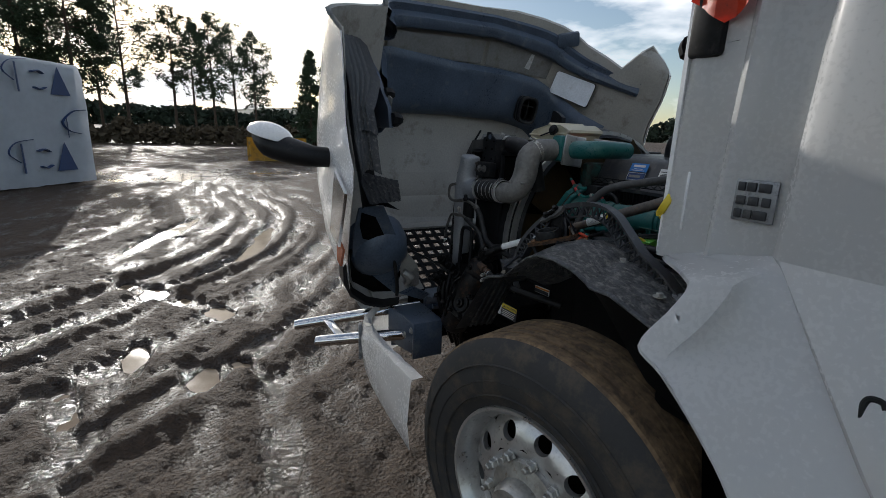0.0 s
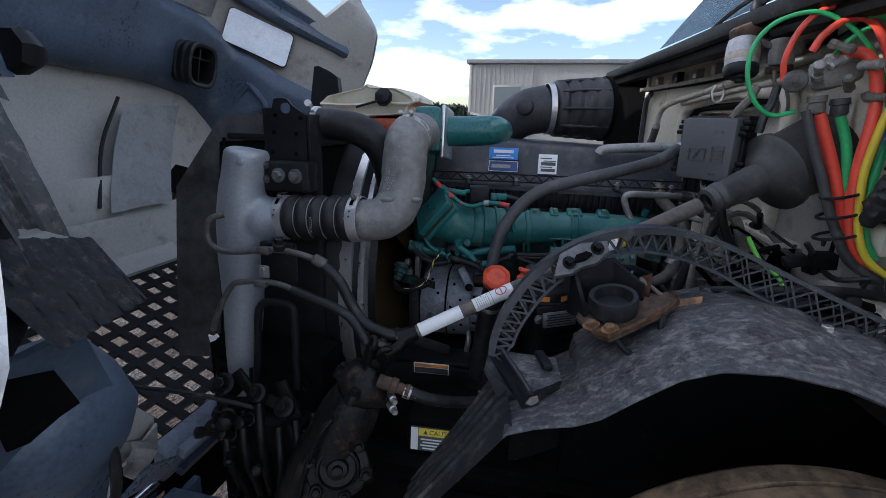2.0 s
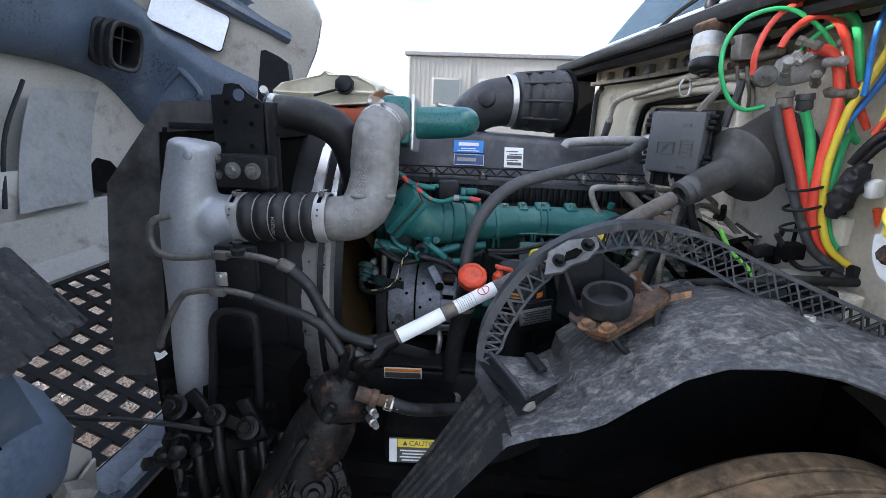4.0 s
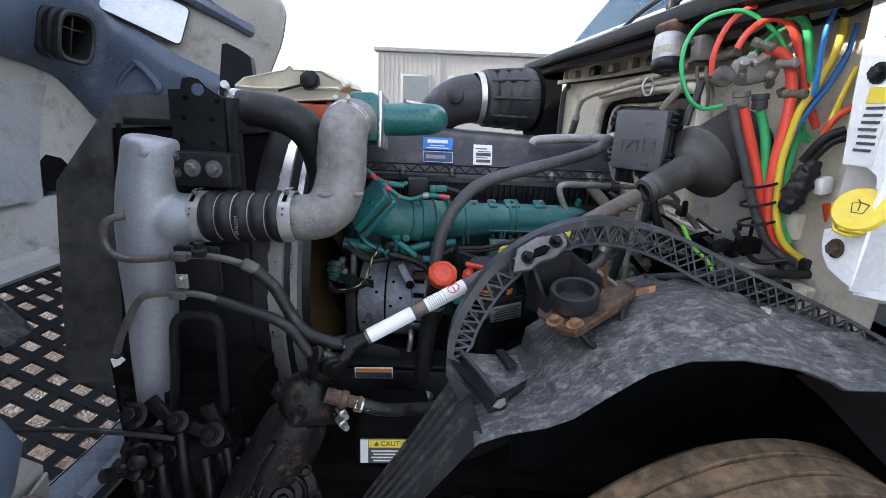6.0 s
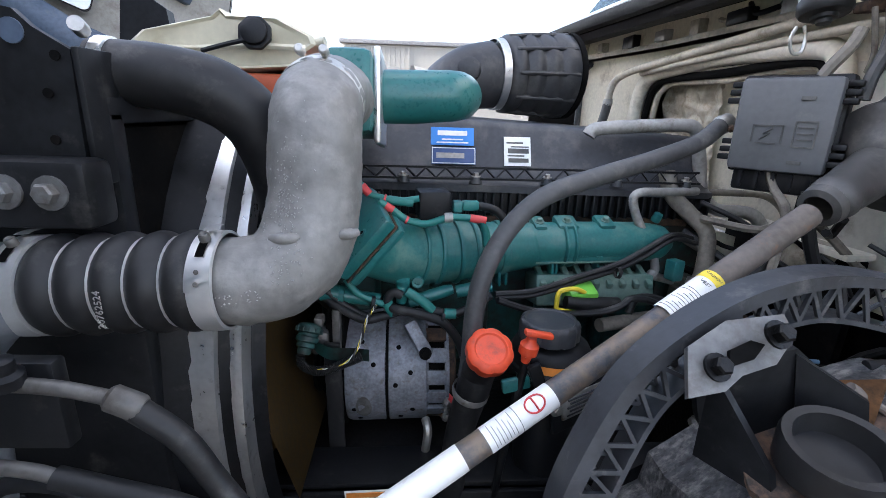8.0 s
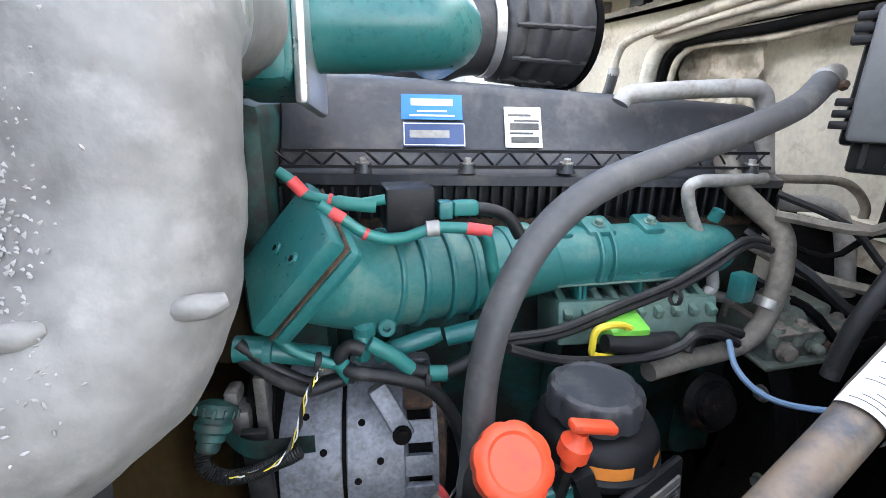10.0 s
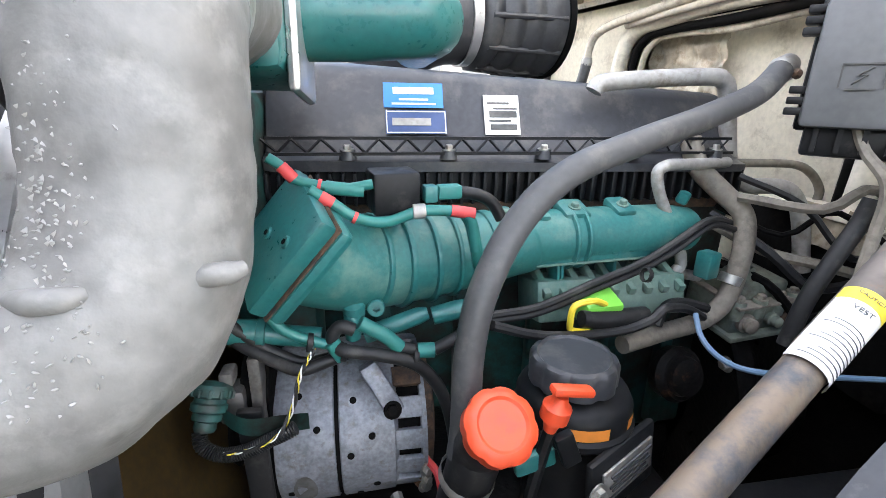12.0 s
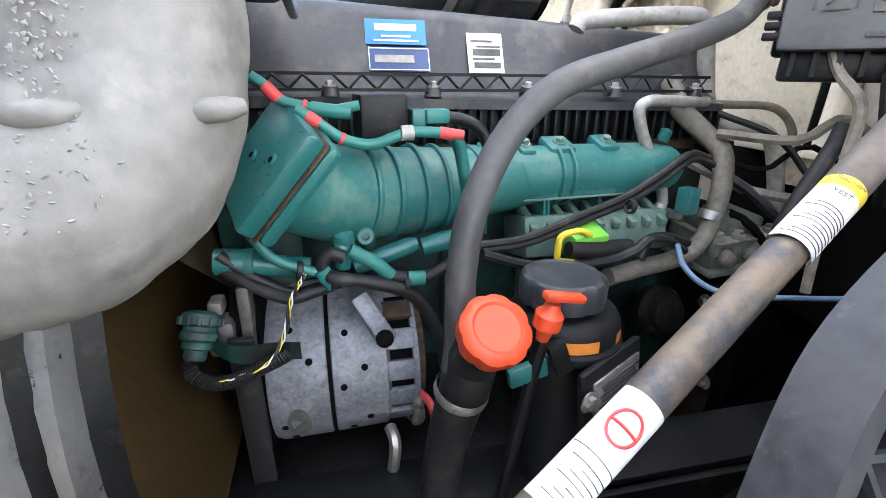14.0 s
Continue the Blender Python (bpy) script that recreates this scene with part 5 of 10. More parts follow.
    away = (corners[1] - corners[0]).cross(corners[3] - corners[0]).normalized()
    if away.y > 0:
        away = -away

    def round_pad(grow, lift, thick):
        """A slab with round corners over the four corner points, slightly larger or smaller and lifted off the skin."""
        bm, side = B(), []
        for cu, cv, a0 in ((1, 1, 0), (0, 1, 90), (0, 0, 180), (1, 0, 270)):
            for a in np.linspace(a0, a0 + 90, 6):
                u = cu + (0.07 if cu == 0 else -0.07) + 0.07 * math.cos(radians(a))
                v = cv + (0.13 if cv == 0 else -0.13) + 0.13 * math.sin(radians(a))
                u, v = 0.5 + (u - 0.5) * grow, 0.5 + (v - 0.5) * (1 + (grow - 1) * 1.8)
                side.append(corners[0].lerp(corners[1], u).lerp(corners[3].lerp(corners[2], u), v) + away * lift)
        low, top = [bm.verts.new(p) for p in side], [bm.verts.new(p + away * thick) for p in side]
        bm.faces.new(low)
        bm.faces.new(top)
        for k in range(len(side)):
            q = (k + 1) % len(side)
            bm.faces.new((low[k], low[q], top[q], top[k]))
        return bm
    foil = hooded("insulation_pad", round_pad(1.0, 0.006, 0.010), FOIL_BRIGHT, t, "bright foil-faced insulation pad with round corners")
    hooded("pad_border", round_pad(1.03, 0.0, 0.008), BLACK, foil, "black border")
    for y0 in (0.36, 0.60):
        pad([(0.27, y0, 1.915), (0.26, y0 + 0.05, 1.912), (0.38, y0 + 0.06, 1.912), (0.38, y0 + 0.03, 1.915)], FOIL, "strip of bright foil tape", 4)
    rows = [[Vector((-0.25 - 0.36 * q, 0.07 - 0.26 * q + 0.33 * w, 1.785 - 0.20 * q - 0.10 * q * q + 0.006 * noise.noise((q * 5, w * 4, 8)))) for w in np.linspace(0, 1, 9)] for q in np.linspace(0, 1, 9)]
    hooded("insulation_pad", sheet(B(), rows, 0.03), PADGREY, t, "grey foam insulation pad")
    hooded("pad_seal", tube(B(), [(-0.23, 0.045, 1.80), (-0.41, -0.095, 1.69), (-0.60, -0.215, 1.52)], 0.008, 8), BLACK, t)
    hooded("duct_opening", prism(B(), [(0.09, -0.02), (0.07, 0.05), (0.01, 0.10), (-0.05, 0.09), (-0.09, 0.03), (-0.03, -0.105), (0.04, -0.09)], (-0.57, 0.29, 1.575), (1, 0, 0.55), (0, 1, 0), 0.006, True), DARK, t, "dark oval opening")
    hooded("duct_recess", tube(B(), [(-0.03, 0.655, 1.618), (-0.12, 0.65, 1.655), (-0.20, 0.648, 1.655), (-0.19, 0.648, 1.58), (-0.105, 0.65, 1.485), (-0.06, 0.655, 1.54), (-0.03, 0.655, 1.618)], 0.016, 8, 5), DUCT, d, "moulded triangular rim")
    # ledges at the nose
    hooded("cross_ledge", sheet(B(), [[Vector((-0.64, y, 1.53)), Vector((-0.67, y, 1.495)), Vector((-0.70, y, 1.48)), Vector((-0.82, y, 1.40)), Vector((-0.835, y, 1.33))] for y in np.linspace(-0.86, 0.62, 12)], 0.008), WHITE_IN, t, "pale cross ledge over the grille")
    hooded("ledge_step", sheet(B(), [[Vector((-0.50, y, 1.60)), Vector((-0.60, y, 1.53)), Vector((-0.66, y, 1.51))] for y in np.linspace(-0.80, -0.10, 6)], 0.02), WHITE_IN, t)
    hooded("lower_beam", box(B(), (-0.80, -0.1, 0.56), (0.10, 1.50, 0.08), None, 0.012), BEAM, t, "pale blue-grey lower cross beam")
    hooded("lower_channel", box(B(), (-0.74, -0.1, 0.515), (0.035, 1.45, 0.03), None, 0.006), BEAM, t)
    # near wall of the duct, bracket plate and rubber stops
    hooded("duct_wall", prism(B(), [(0.40, 1.45), (0.02, 1.55), (0.10, 1.05), (0.19, 0.86), (0.27, 0.93), (0.31, 1.06), (0.36, 1.18)], (0, -1.125, 0), (1, 0, 0), (0, 0, 1), 0.02, True), DUCT, t, "blue-black inner wall panel")
    hooded("bracket_plate", box(B(), (0.275, -1.108, 1.01), (0.055, 0.006, 0.12), axes((1, 0, 0.15)), 0.002), GREYPIPE, t)
    for x0, z0, s in ((0.30, 1.04, 0.036), (0.23, 0.88, 0.040)):
        bm = B()
        lathe(bm, [(s * 0.85, 0.0), (s, 0.012), (s * 0.9, 0.035), (s * 0.55, 0.052), (s * 0.5, 0.055)], (x0, -1.12, z0), (-0.1, 1, 0.05), 7)
        hooded("rubber_stop", bm, BLACK, t)
    # wheel-arch liner: three corrugated lengths that overlap like shingles
    outer = smooth_path([(0.60, -1.42, 0.92), (0.52, -1.415, 0.80), (0.42, -1.41, 0.70), (0.30, -1.405, 0.61), (0.20, -1.40, 0.52), (0.08, -1.38, 0.46), (-0.07, -1.34, 0.475)], 8)
    inner = smooth_path([(0.46, -1.13, 1.42), (0.38, -1.125, 1.22), (0.30, -1.12, 1.02), (0.20, -1.12, 0.82), (0.10, -1.14, 0.70), (0.0, -1.14, 0.62), (-0.09, -1.11, 0.54)], 8)
    inner = [p.lerp(outer[k], 0.48 * min(1.0, max(0.0, (k - 12) / 8)) * min(1.0, max(0.0, (48 - k) / 6))) for k, p in enumerate(inner)]
    n = len(outer)
    for a, b, lift in ((0, 26, 0.0), (25, 37, 0.012)):
        rows = []
        for i in range(a, b + 1):
            out = 0.030 * ((i - a) / (b - a)) + lift
            row = []
            for j in range(33):
                w = j / 32
                rib = 0.007 * max(0.0, math.sin(w * 38)) * (0.12 < w < 0.8)
                p = outer[i].lerp(inner[i], w) + Vector((0.0, 0.0, 0.05 * math.sin(w * math.pi)))
                row.append(p + Vector((0.55, 0, -0.83)) * (out + rib - 0.02) + Vector((0, 0, 0.006 * noise.noise((i * 0.5, j * 0.4, 2)))))
            rows.append(row)
        hooded("splash_liner", sheet(B(), rows, 0.018), LINER, t, "scuffed black corrugated splash liner")
    tl, tr, br, bl = Vector((-0.50, -1.13, 1.345)), Vector((-0.36, -1.17, 1.262)), Vector((-0.335, -1.335, 1.255)), Vector((-0.46, -1.36, 1.40))
    rows = [[tl.lerp(tr, w).lerp(bl.lerp(br, w), q) + Vector((0.3, -0.5, 0.5)) * (0.007 * max(0.0, math.sin(q * 46 + 0.9 * math.sin(w * 21))) + 0.003 * noise.noise((q * 9, w * 9, 4))) for w in np.linspace(0, 1, 25)] for q in np.linspace(0, 1, 41)]
    part("splash_liner", sheet(B(), rows, 0.016), LINER, t, "scuffed black corrugated splash liner")
    hooded("liner_back", sheet(B(), [[outer[i] + Vector((-0.02, 0, 0.05)), outer[i].lerp(inner[i], 0.5) + Vector((-0.05, 0, 0.12)), inner[i] + Vector((-0.06, 0, 0.06))] for i in range(n)], 0.006), BLACK, t)
    # headlamp box: its floor panel with a square opening, and the dark chin below
    z0 = 0.525
    ring_o = [(-0.08, -1.36), (-0.07, -1.235), (-0.39, -1.07), (-0.53, -1.08), (-0.70, -1.06), (-0.44, -1.315), (-0.39, -1.285), (-0.38, -1.36), (-0.23, -1.37)]
    hole = [(-0.10, -1.345), (-0.13, -1.27), (-0.26, -1.20), (-0.295, -1.215), (-0.26, -1.32), (-0.18, -1.345)]
    def flat(poly, z, depth):
        return prism(B(), poly, (0, 0, z), (1, 0, 0), (0, 1, 0), depth)
    lp = hooded("lamp_panel", flat(ring_o, z0, 0.012), DUCT, t, "blue-black headlamp box panel")
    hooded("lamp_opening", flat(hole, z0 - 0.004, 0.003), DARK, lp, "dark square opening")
    hooded("lamp_pod", lathe(B(), [(0.02, 0), (0.10, 0.012), (0.15, 0.05), (0.17, 0.12), (0.17, 0.2)], (-0.40, -1.20, z0 - 0.045), (0.1, 0, 1), 22), DUCT, t)
    hooded("lamp_cable", tube(B(), [(-0.27, -1.21, z0 - 0.01), (-0.40, -1.14, z0 - 0.03), (-0.50, -1.11, z0 - 0.035), (-0.62, -1.08, z0 - 0.03), (-0.70, -1.06, z0 + 0.0)], 0.011, 8), RUBBER, t)
    hooded("chin", sheet(B(), [[Vector((x, y, z0 - 0.02)), Vector((x - 0.02, y - 0.01, z0 - 0.05)), Vector((x - 0.035, y - 0.02, z0 - 0.05)), Vector((x - 0.04, y - 0.025, z0 + 0.02))] for x, y in ((-0.36, -1.40), (-0.48, -1.385), (-0.58, -1.34), (-0.66, -1.25), (-0.70, -1.15), (-0.70, -1.05))], 0.008), BLACK, t)
    hooded("chin_web", flat([(-0.36, -1.39), (-0.58, -1.33), (-0.68, -1.2), (-0.70, -1.05), (-0.55, -1.05), (-0.35, -1.2)], z0 + 0.03, 0.01), DARK, t)
    hooded("corner_gusset", flat([(-0.34, -1.085), (-0.50, -0.96), (-0.60, -0.93), (-0.60, -1.03), (-0.54, -1.06)], z0 + 0.015, 0.012), WHITE_IN, t, "pale gusset plate")
    lt = hooded("hood_latch", tube(B(), [(-0.52, -1.05, z0), (-0.55, -1.01, z0 - 0.02), (-0.60, -1.02, z0 - 0.01), (-0.66, -0.98, z0 + 0.01)], [0.02, 0.028, 0.018, 0.022], 8, 3), STEEL, t, "cast latch hook")
    hooded("latch_plate", flat([(-0.56, -1.03), (-0.50, -0.97), (-0.63, -0.93), (-0.68, -0.99)], z0 - 0.004, 0.006), GREYPIPE, lt)
    hooded("strut_plate", flat([(-0.66, -1.06), (-0.62, -0.98), (-0.70, -0.86), (-0.74, -0.90)], z0 - 0.03, 0.008), DUCT, t)
    # mirror-bright corner lamp and amber reflector
    cl = hooded("corner_lamp", prism(B(), [(0.084, 0.60), (0.082, 0.408), (-0.217, 0.418), (-0.233, 0.573)], (0, YC - 1.362, 0), (1, 0, 0), (0, 0, 1), 0.014), CHROME, t, "mirror-bright corner lamp")
    hooded("amber_reflector", prism(B(), [(-0.225, 0.40), (-0.225, 0.52), (-0.34, 0.47), (-0.33, 0.41)], (0, YC - 1.345, 0), (1, 0, 0), (0, 0, 1), 0.012), AMBER, cl, "amber reflector")


BEAM = mat("blue_grey_beam", (0.20, 0.235, 0.29), 0.4, var=0.2, scale=7, bump=0.06, dirt=(0.10, 0.11, 0.13), dirt_at=0.60)
AMBER = mat("amber_plastic", (0.36, 0.10, 0.04), 0.2, var=0.1, bump=0.0)
PADGREY = mat("grey_insulation", (0.23, 0.232, 0.232), 0.5, var=0.15, scale=7, bump=0.35, fine=60, dirt=(0.16, 0.15, 0.13), dirt_at=0.58)
LINER = mat("scuffed_liner", (0.034, 0.035, 0.037), 0.5, var=0.4, scale=34, bump=0.8, fine=110, dirt=(0.17, 0.16, 0.145), dirt_at=0.59)
build_hood()

# mirror on the bonnet's side
t = thing("hood_mirror", "hood mirror with a white dome and black underside", "mirror", (-0.95, -1.6, 1.5))
stem = [(-0.985, -1.755, 1.568), (-0.965, -1.738, 1.552), (-0.90, -1.690, 1.505), (-0.80, -1.615, 1.478), (-0.72, -1.555, 1.462), (-0.68, -1.515, 1.455), (-0.67, -1.43, 1.45)]
part("housing", tube(B(), stem, [0.012, 0.040, 0.068, 0.068, 0.060, 0.052, 0.050], 24, 5), BLACK, t, "black teardrop mirror housing and arm")
bm = B()
bmesh.ops.create_uvsphere(bm, u_segments=28, v_segments=14, radius=1.0)
turn = axes((-0.82, -0.57, 0.25))
for v in bm.verts:
    v.co = Vector((-0.898, -1.688, 1.550)) + turn @ Vector((v.co.x * 0.140, v.co.y * 0.092, v.co.z * (0.064 if v.co.z > 0 else 0.012)))
part("dome", bm, WHITE, t, "white dome")
# orange marker flag at the cab's corner
bm = B()
sheet(bm, [[Vector((0.885 + 0.145 * j / 8, -0.93 + 0.012 * math.sin(j * 1.3), 1.908 + 0.09 * k / 6 - 0.062 * (1 - k / 6) * min(1, j / 5) + 0.03 * max(0, j - 5) / 3 * (1 - k / 6))) for j in range(9)] for k in range(7)], 0.003)
solo("orange_flag", bm, ORANGE, "orange plastic flag hanging at the cab's corner", "flag")

# ---- engine ----
# the engine and all that is bolted to it stand at a slight angle to the chassis
BAY = Matrix(((0.9839, -0.0134, -0.0026, -0.0023), (0.0134, 0.9839, 0.005, 0.0061), (0.0026, -0.005, 0.984, 0.025), (0, 0, 0, 1)))
before_engine = set(bpy.data.objects)


def set_at_angle(old):
    """Turns all top-level things made since old was taken with the engine."""
    for ob in bpy.data.objects:
        if ob not in old and ob.parent is None:
            ob.matrix_basis = BAY @ ob.matrix_basis


def build_engine():
    t = thing("engine", "large green diesel engine under a black plastic valve cover", "engine", (0.3, 0.1, 0.7))
    bm = B()
    box(bm, (0.30, 0.10, 1.00), (0.92, 0.50, 0.56), None, 0.02)
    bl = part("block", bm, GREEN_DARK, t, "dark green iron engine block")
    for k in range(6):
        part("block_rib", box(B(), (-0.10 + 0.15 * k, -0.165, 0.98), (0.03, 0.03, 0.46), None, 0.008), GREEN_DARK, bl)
    bm = B()
    box(bm, (0.30, 0.02, 1.262), (0.90, 0.36, 0.022), None, 0.004)
    part("head_gasket", bm, RUST, t, "rust-brown gasket edge")
    # lower cover: a comb of upright ribs
    lc = part("lower_cover", box(B(), (0.30, 0.12, 1.303), (0.88, 0.58, 0.062), None, 0.006), BLACK, t, "black ribbed lower cover")
    bm = B()
    for k in range(44):
        box(bm, (-0.13 + 0.02 * k, -0.178, 1.302), (0.006, 0.022, 0.056), None, 0.002)
    tagged(part("cover_rib", bm, BLACK, lc), kind="stuff")
    sec = [(-0.196, 1.335), (-0.196, 1.352), (-0.176, 1.358), (-0.168, 1.366), (-0.110, 1.488), (-0.098, 1.502), (-0.075, 1.510), (0.30, 1.515), (0.34, 1.50), (0.40, 1.36), (0.43, 1.335)]
    bm = B()
    rows = []
    for x, s in ((-0.138, 0.90), (-0.13, 0.97), (-0.115, 1.0), (0.72, 0.985), (0.735, 0.97), (0.742, 0.9)):
        rows.append([Vector((x, 0.12 + (y - 0.12) * s, 1.335 + (z - 1.335) * s - (0.012 + 0.26 * (z - 1.335)) * max(0, x))) for y, z in sec])
    sheet(bm, rows)
    bm.verts.ensure_lookup_table()
    bm.faces.new(bm.verts[:len(sec)])
    bm.faces.new(bm.verts[-len(sec):])
    vc = part("valve_cover", bm, COVER, t, "dusty black plastic valve cover")
    # truss strip along the cover's foot
    bm = B()
    box(bm, (0.285, -0.183, 1.386), (0.82, 0.006, 0.005))
    box(bm, (0.285, -0.192, 1.362), (0.82, 0.008, 0.005))
    for k in range(36):
        x = -0.12 + 0.0228 * k
        if abs((x + 0.001) % 0.166 - 0.083) > 0.072:
            continue
        up = 1 if k % 2 else -1
        a, b = Vector((x - 0.0114, -0.190, 1.374 - 0.011 * up)), Vector((x + 0.0114, -0.184, 1.374 + 0.011 * up))
        tube(bm, [a, b], 0.0022, 4, 1)
    tagged(part("truss_strip", bm, BLACK, vc, "black truss strip"), kind="stuff")
    for k in range(5):
        x = 0.166 * k
        bo = part("boss", lathe(B(), [(0.015, 0), (0.012, 0.016)], (x, -0.186, 1.352), (0, 0, 1), 14), COVER, vc)
        part("cover_bolt", hexbolt(B(), (x, -0.188, 1.367), (0, -0.1, 1), 0.0065, 0.008, 1.7), STEEL, vc)
    # stickers on the sloping face
    u = Vector((0, 0.058, 0.122)).normalized()
    nrm = Vector((0, -u.z, u.y))

    def face(x, f):
        return Vector((x, -0.168, 1.366 - 0.012 * x - 0.26 * x * (0.031 + u.z * f))) + u * f + nrm * 0.0022

    def sticker(x, f, w, h, material, label):
        return part("sticker", box(B(), face(x, f), (w, h, 0.0012), Matrix(((1, 0, 0), (0, u.y, -u.z), (0, u.z, u.y))).to_3x3()), material, vc, label)
    s = sticker(0.113, 0.100, 0.102, 0.044, LABEL_BLUE, "bright blue sticker")
    part("sticker_mark", box(B(), face(0.113, 0.108) + nrm * 0.001, (0.07, 0.012, 0.001), Matrix(((1, 0, 0), (0, u.y, -u.z), (0, u.z, u.y)))), LABEL, s, "white printed mark")
    part("sticker_line", box(B(), face(0.113, 0.092) + nrm * 0.001, (0.05, 0.003, 0.001), Matrix(((1, 0, 0), (0, u.y, -u.z), (0, u.z, u.y)))), LABEL, s)
    part("sticker_line", box(B(), face(0.113, 0.084) + nrm * 0.001, (0.075, 0.003, 0.001), Matrix(((1, 0, 0), (0, u.y, -u.z), (0, u.z, u.y)))), LABEL, s)
    s = sticker(0.116, 0.051, 0.104, 0.042, LABEL_NAVY, "faded navy sticker with a pale border")
    for dx, df, w, h in ((0, 0.019, 0.10, 0.0015), (0, -0.019, 0.10, 0.0015), (-0.05, 0, 0.0015, 0.038), (0.05, 0, 0.0015, 0.038)):
        part("sticker_border", box(B(), face(0.116 + dx, 0.051 + df) + nrm * 0.001, (w, h, 0.001), Matrix(((1, 0, 0), (0, u.y, -u.z), (0, u.z, u.y)))), LABEL, s)
    part("sticker_mark", box(B(), face(0.108, 0.051) + nrm * 0.001, (0.066, 0.013, 0.001), Matrix(((1, 0, 0), (0, u.y, -u.z), (0, u.z, u.y)))), GREYPIPE, s, "pale printed mark")
    s = sticker(0.268, 0.072, 0.064, 0.072, LABEL, "white data sticker with grey barcode blocks")
    for dx, df, w, h in ((-0.006, 0.022, 0.04, 0.004), (0.006, 0.012, 0.044, 0.003), (0.002, 0.001, 0.05, 0.012), (-0.004, -0.012, 0.04, 0.003), (0.002, -0.024, 0.048, 0.010)):
        part("sticker_line", box(B(), face(0.268 + dx, 0.072 + df) + nrm * 0.001, (w, h, 0.001), Matrix(((1, 0, 0), (0, u.y, -u.z), (0, u.z, u.y)))), FOAM, s)
    # intake manifold
    run = [(-0.060, -0.385, 1.262), (-0.03, -0.365, 1.245), (0.0, -0.345, 1.232), (0.05, -0.320, 1.224), (0.12, -0.298, 1.222), (0.263, -0.265, 1.225), (0.300, -0.258, 1.228), (0.399, -0.244, 1.229), (0.540, -0.228, 1.228), (0.600, -0.224, 1.228), (0.626, -0.222, 1.227)]
    m = part("intake_manifold", tube(B(), run, [0.062, 0.064, 0.066, 0.066, 0.064, 0.052, 0.049, 0.048, 0.047, 0.040, 0.020], 32, 6), GREEN_AGED, t, "teal-green cast intake manifold, dusty on top")
    spine = smooth_path(run[1:], 10)

    def collar(x, r, wide, material=GREEN):
        i = min(range(1, len(spine) - 1), key=lambda k: abs(spine[k].x - x))
        return part("manifold_rib", lathe(B(), [(r - 0.010, -wide), (r, -wide * 0.55), (r + 0.001, 0.0), (r, wide * 0.55), (r - 0.010, wide)], spine[i], spine[i + 1] - spine[i - 1], 32, False), material, m)
    for x, r, wide in ((0.028, 0.0700, 0.006), (0.066, 0.0702, 0.007), (0.112, 0.0695, 0.006), (0.150, 0.0665, 0.005), (0.215, 0.0600, 0.012), (0.355, 0.0545, 0.005), (0.372, 0.0545, 0.005)):
        collar(x, r, wide, GREEN if x < 0.2 else GREEN_AGED)
    px, pz = Vector((0.993, 0.119, -0.009)), Vector((0, 0.10, 1))
    pc = Vector((0.400, -0.280, 1.217))
    pm = axes(px, pz)
    pn = part("name_panel", box(B(), pc + pm @ Vector((0, 0.010, 0)), (0.222, 0.030, 0.043), pm, 0.003), GREEN_AGED, m, "flat raised panel with worn cast relief")
    out = pm @ Vector((0, -1, 0))
    for dz in (0.5, -0.5):
        part("panel_rim", box(B(), pc + pz * (dz * 0.043) + out * 0.007, (0.222, 0.006, 0.0035), pm, 0.001), GREEN_DUST, pn)
    for k in range(5):
        bm = B()
        if k % 2:
            lathe(bm, [(0.0085, 0), (0.0105, 0.003), (0.0125, 0.003), (0.0140, 0)], pc + px * (-0.076 + 0.038 * k) + out * 0.0045, out, 20, False)
        else:
            box(bm, pc + px * (-0.076 + 0.038 * k) + out * 0.006, (0.026, 0.004, 0.019), pm, 0.0018)
        part("cast_relief", bm, GREEN_AGED, pn)
    for x, w in ((0.235, 0.035), (0.30, 0.03), (0.365, 0.05), (0.45, 0.04)):
        i = min(range(1, len(spine) - 1), key=lambda k: abs(spine[k].x - x))
        c = spine[i] + Vector((0, -0.004, 0.046))
        b2 = box(B(), c, (w, 0.05, 0.020), axes((1, 0.12, 0), (0, -0.35, 1)), 0.007)
        part("manifold_lug", b2, GREEN_AGED, m)
        part("lug_bolt", hexbolt(B(), c + Vector((0, -0.008, 0.008)), (0, -0.35, 1), 0.007, 0.008, 1.5), GREEN_DUST, m)
    for x, dy in ((0.205, 0.0), (0.225, 0.004), (0.33, 0.0), (0.348, 0.004), (0.44, 0.0)):
        i = min(range(1, len(spine) - 1), key=lambda k: abs(spine[k].x - x))
        part("manifold_foot", box(B(), spine[i] + Vector((0, -0.024 + dy, -0.055)), (0.007, 0.03, 0.045), axes((1, 0.1, 0.05)), 0.003), GREEN, m)
    part("cable_boss", lathe(B(), [(0.010, 0), (0.011, 0.004), (0.010, 0.02), (0.005, 0.022)], spine[-6] + Vector((-0.03, 0.0, 0.05)), (0.2, -0.3, 1), 14), GREEN, m)
    # square throttle flange at the manifold's front
    d = Vector((-0.70, -0.42, 0.58)).normalized()
    c = Vector((-0.074, -0.398, 1.284))
    fm = axes(d, (0.2, -0.25, 1))
    part("manifold_flange", box(B(), c - d * 0.022, (0.022, 0.145, 0.142), fm, 0.012), GREEN, m)
    fl = part("throttle_flange", box(B(), c + d * 0.004, (0.024, 0.138, 0.138), fm, 0.006), GREEN, m, "square green throttle flange")
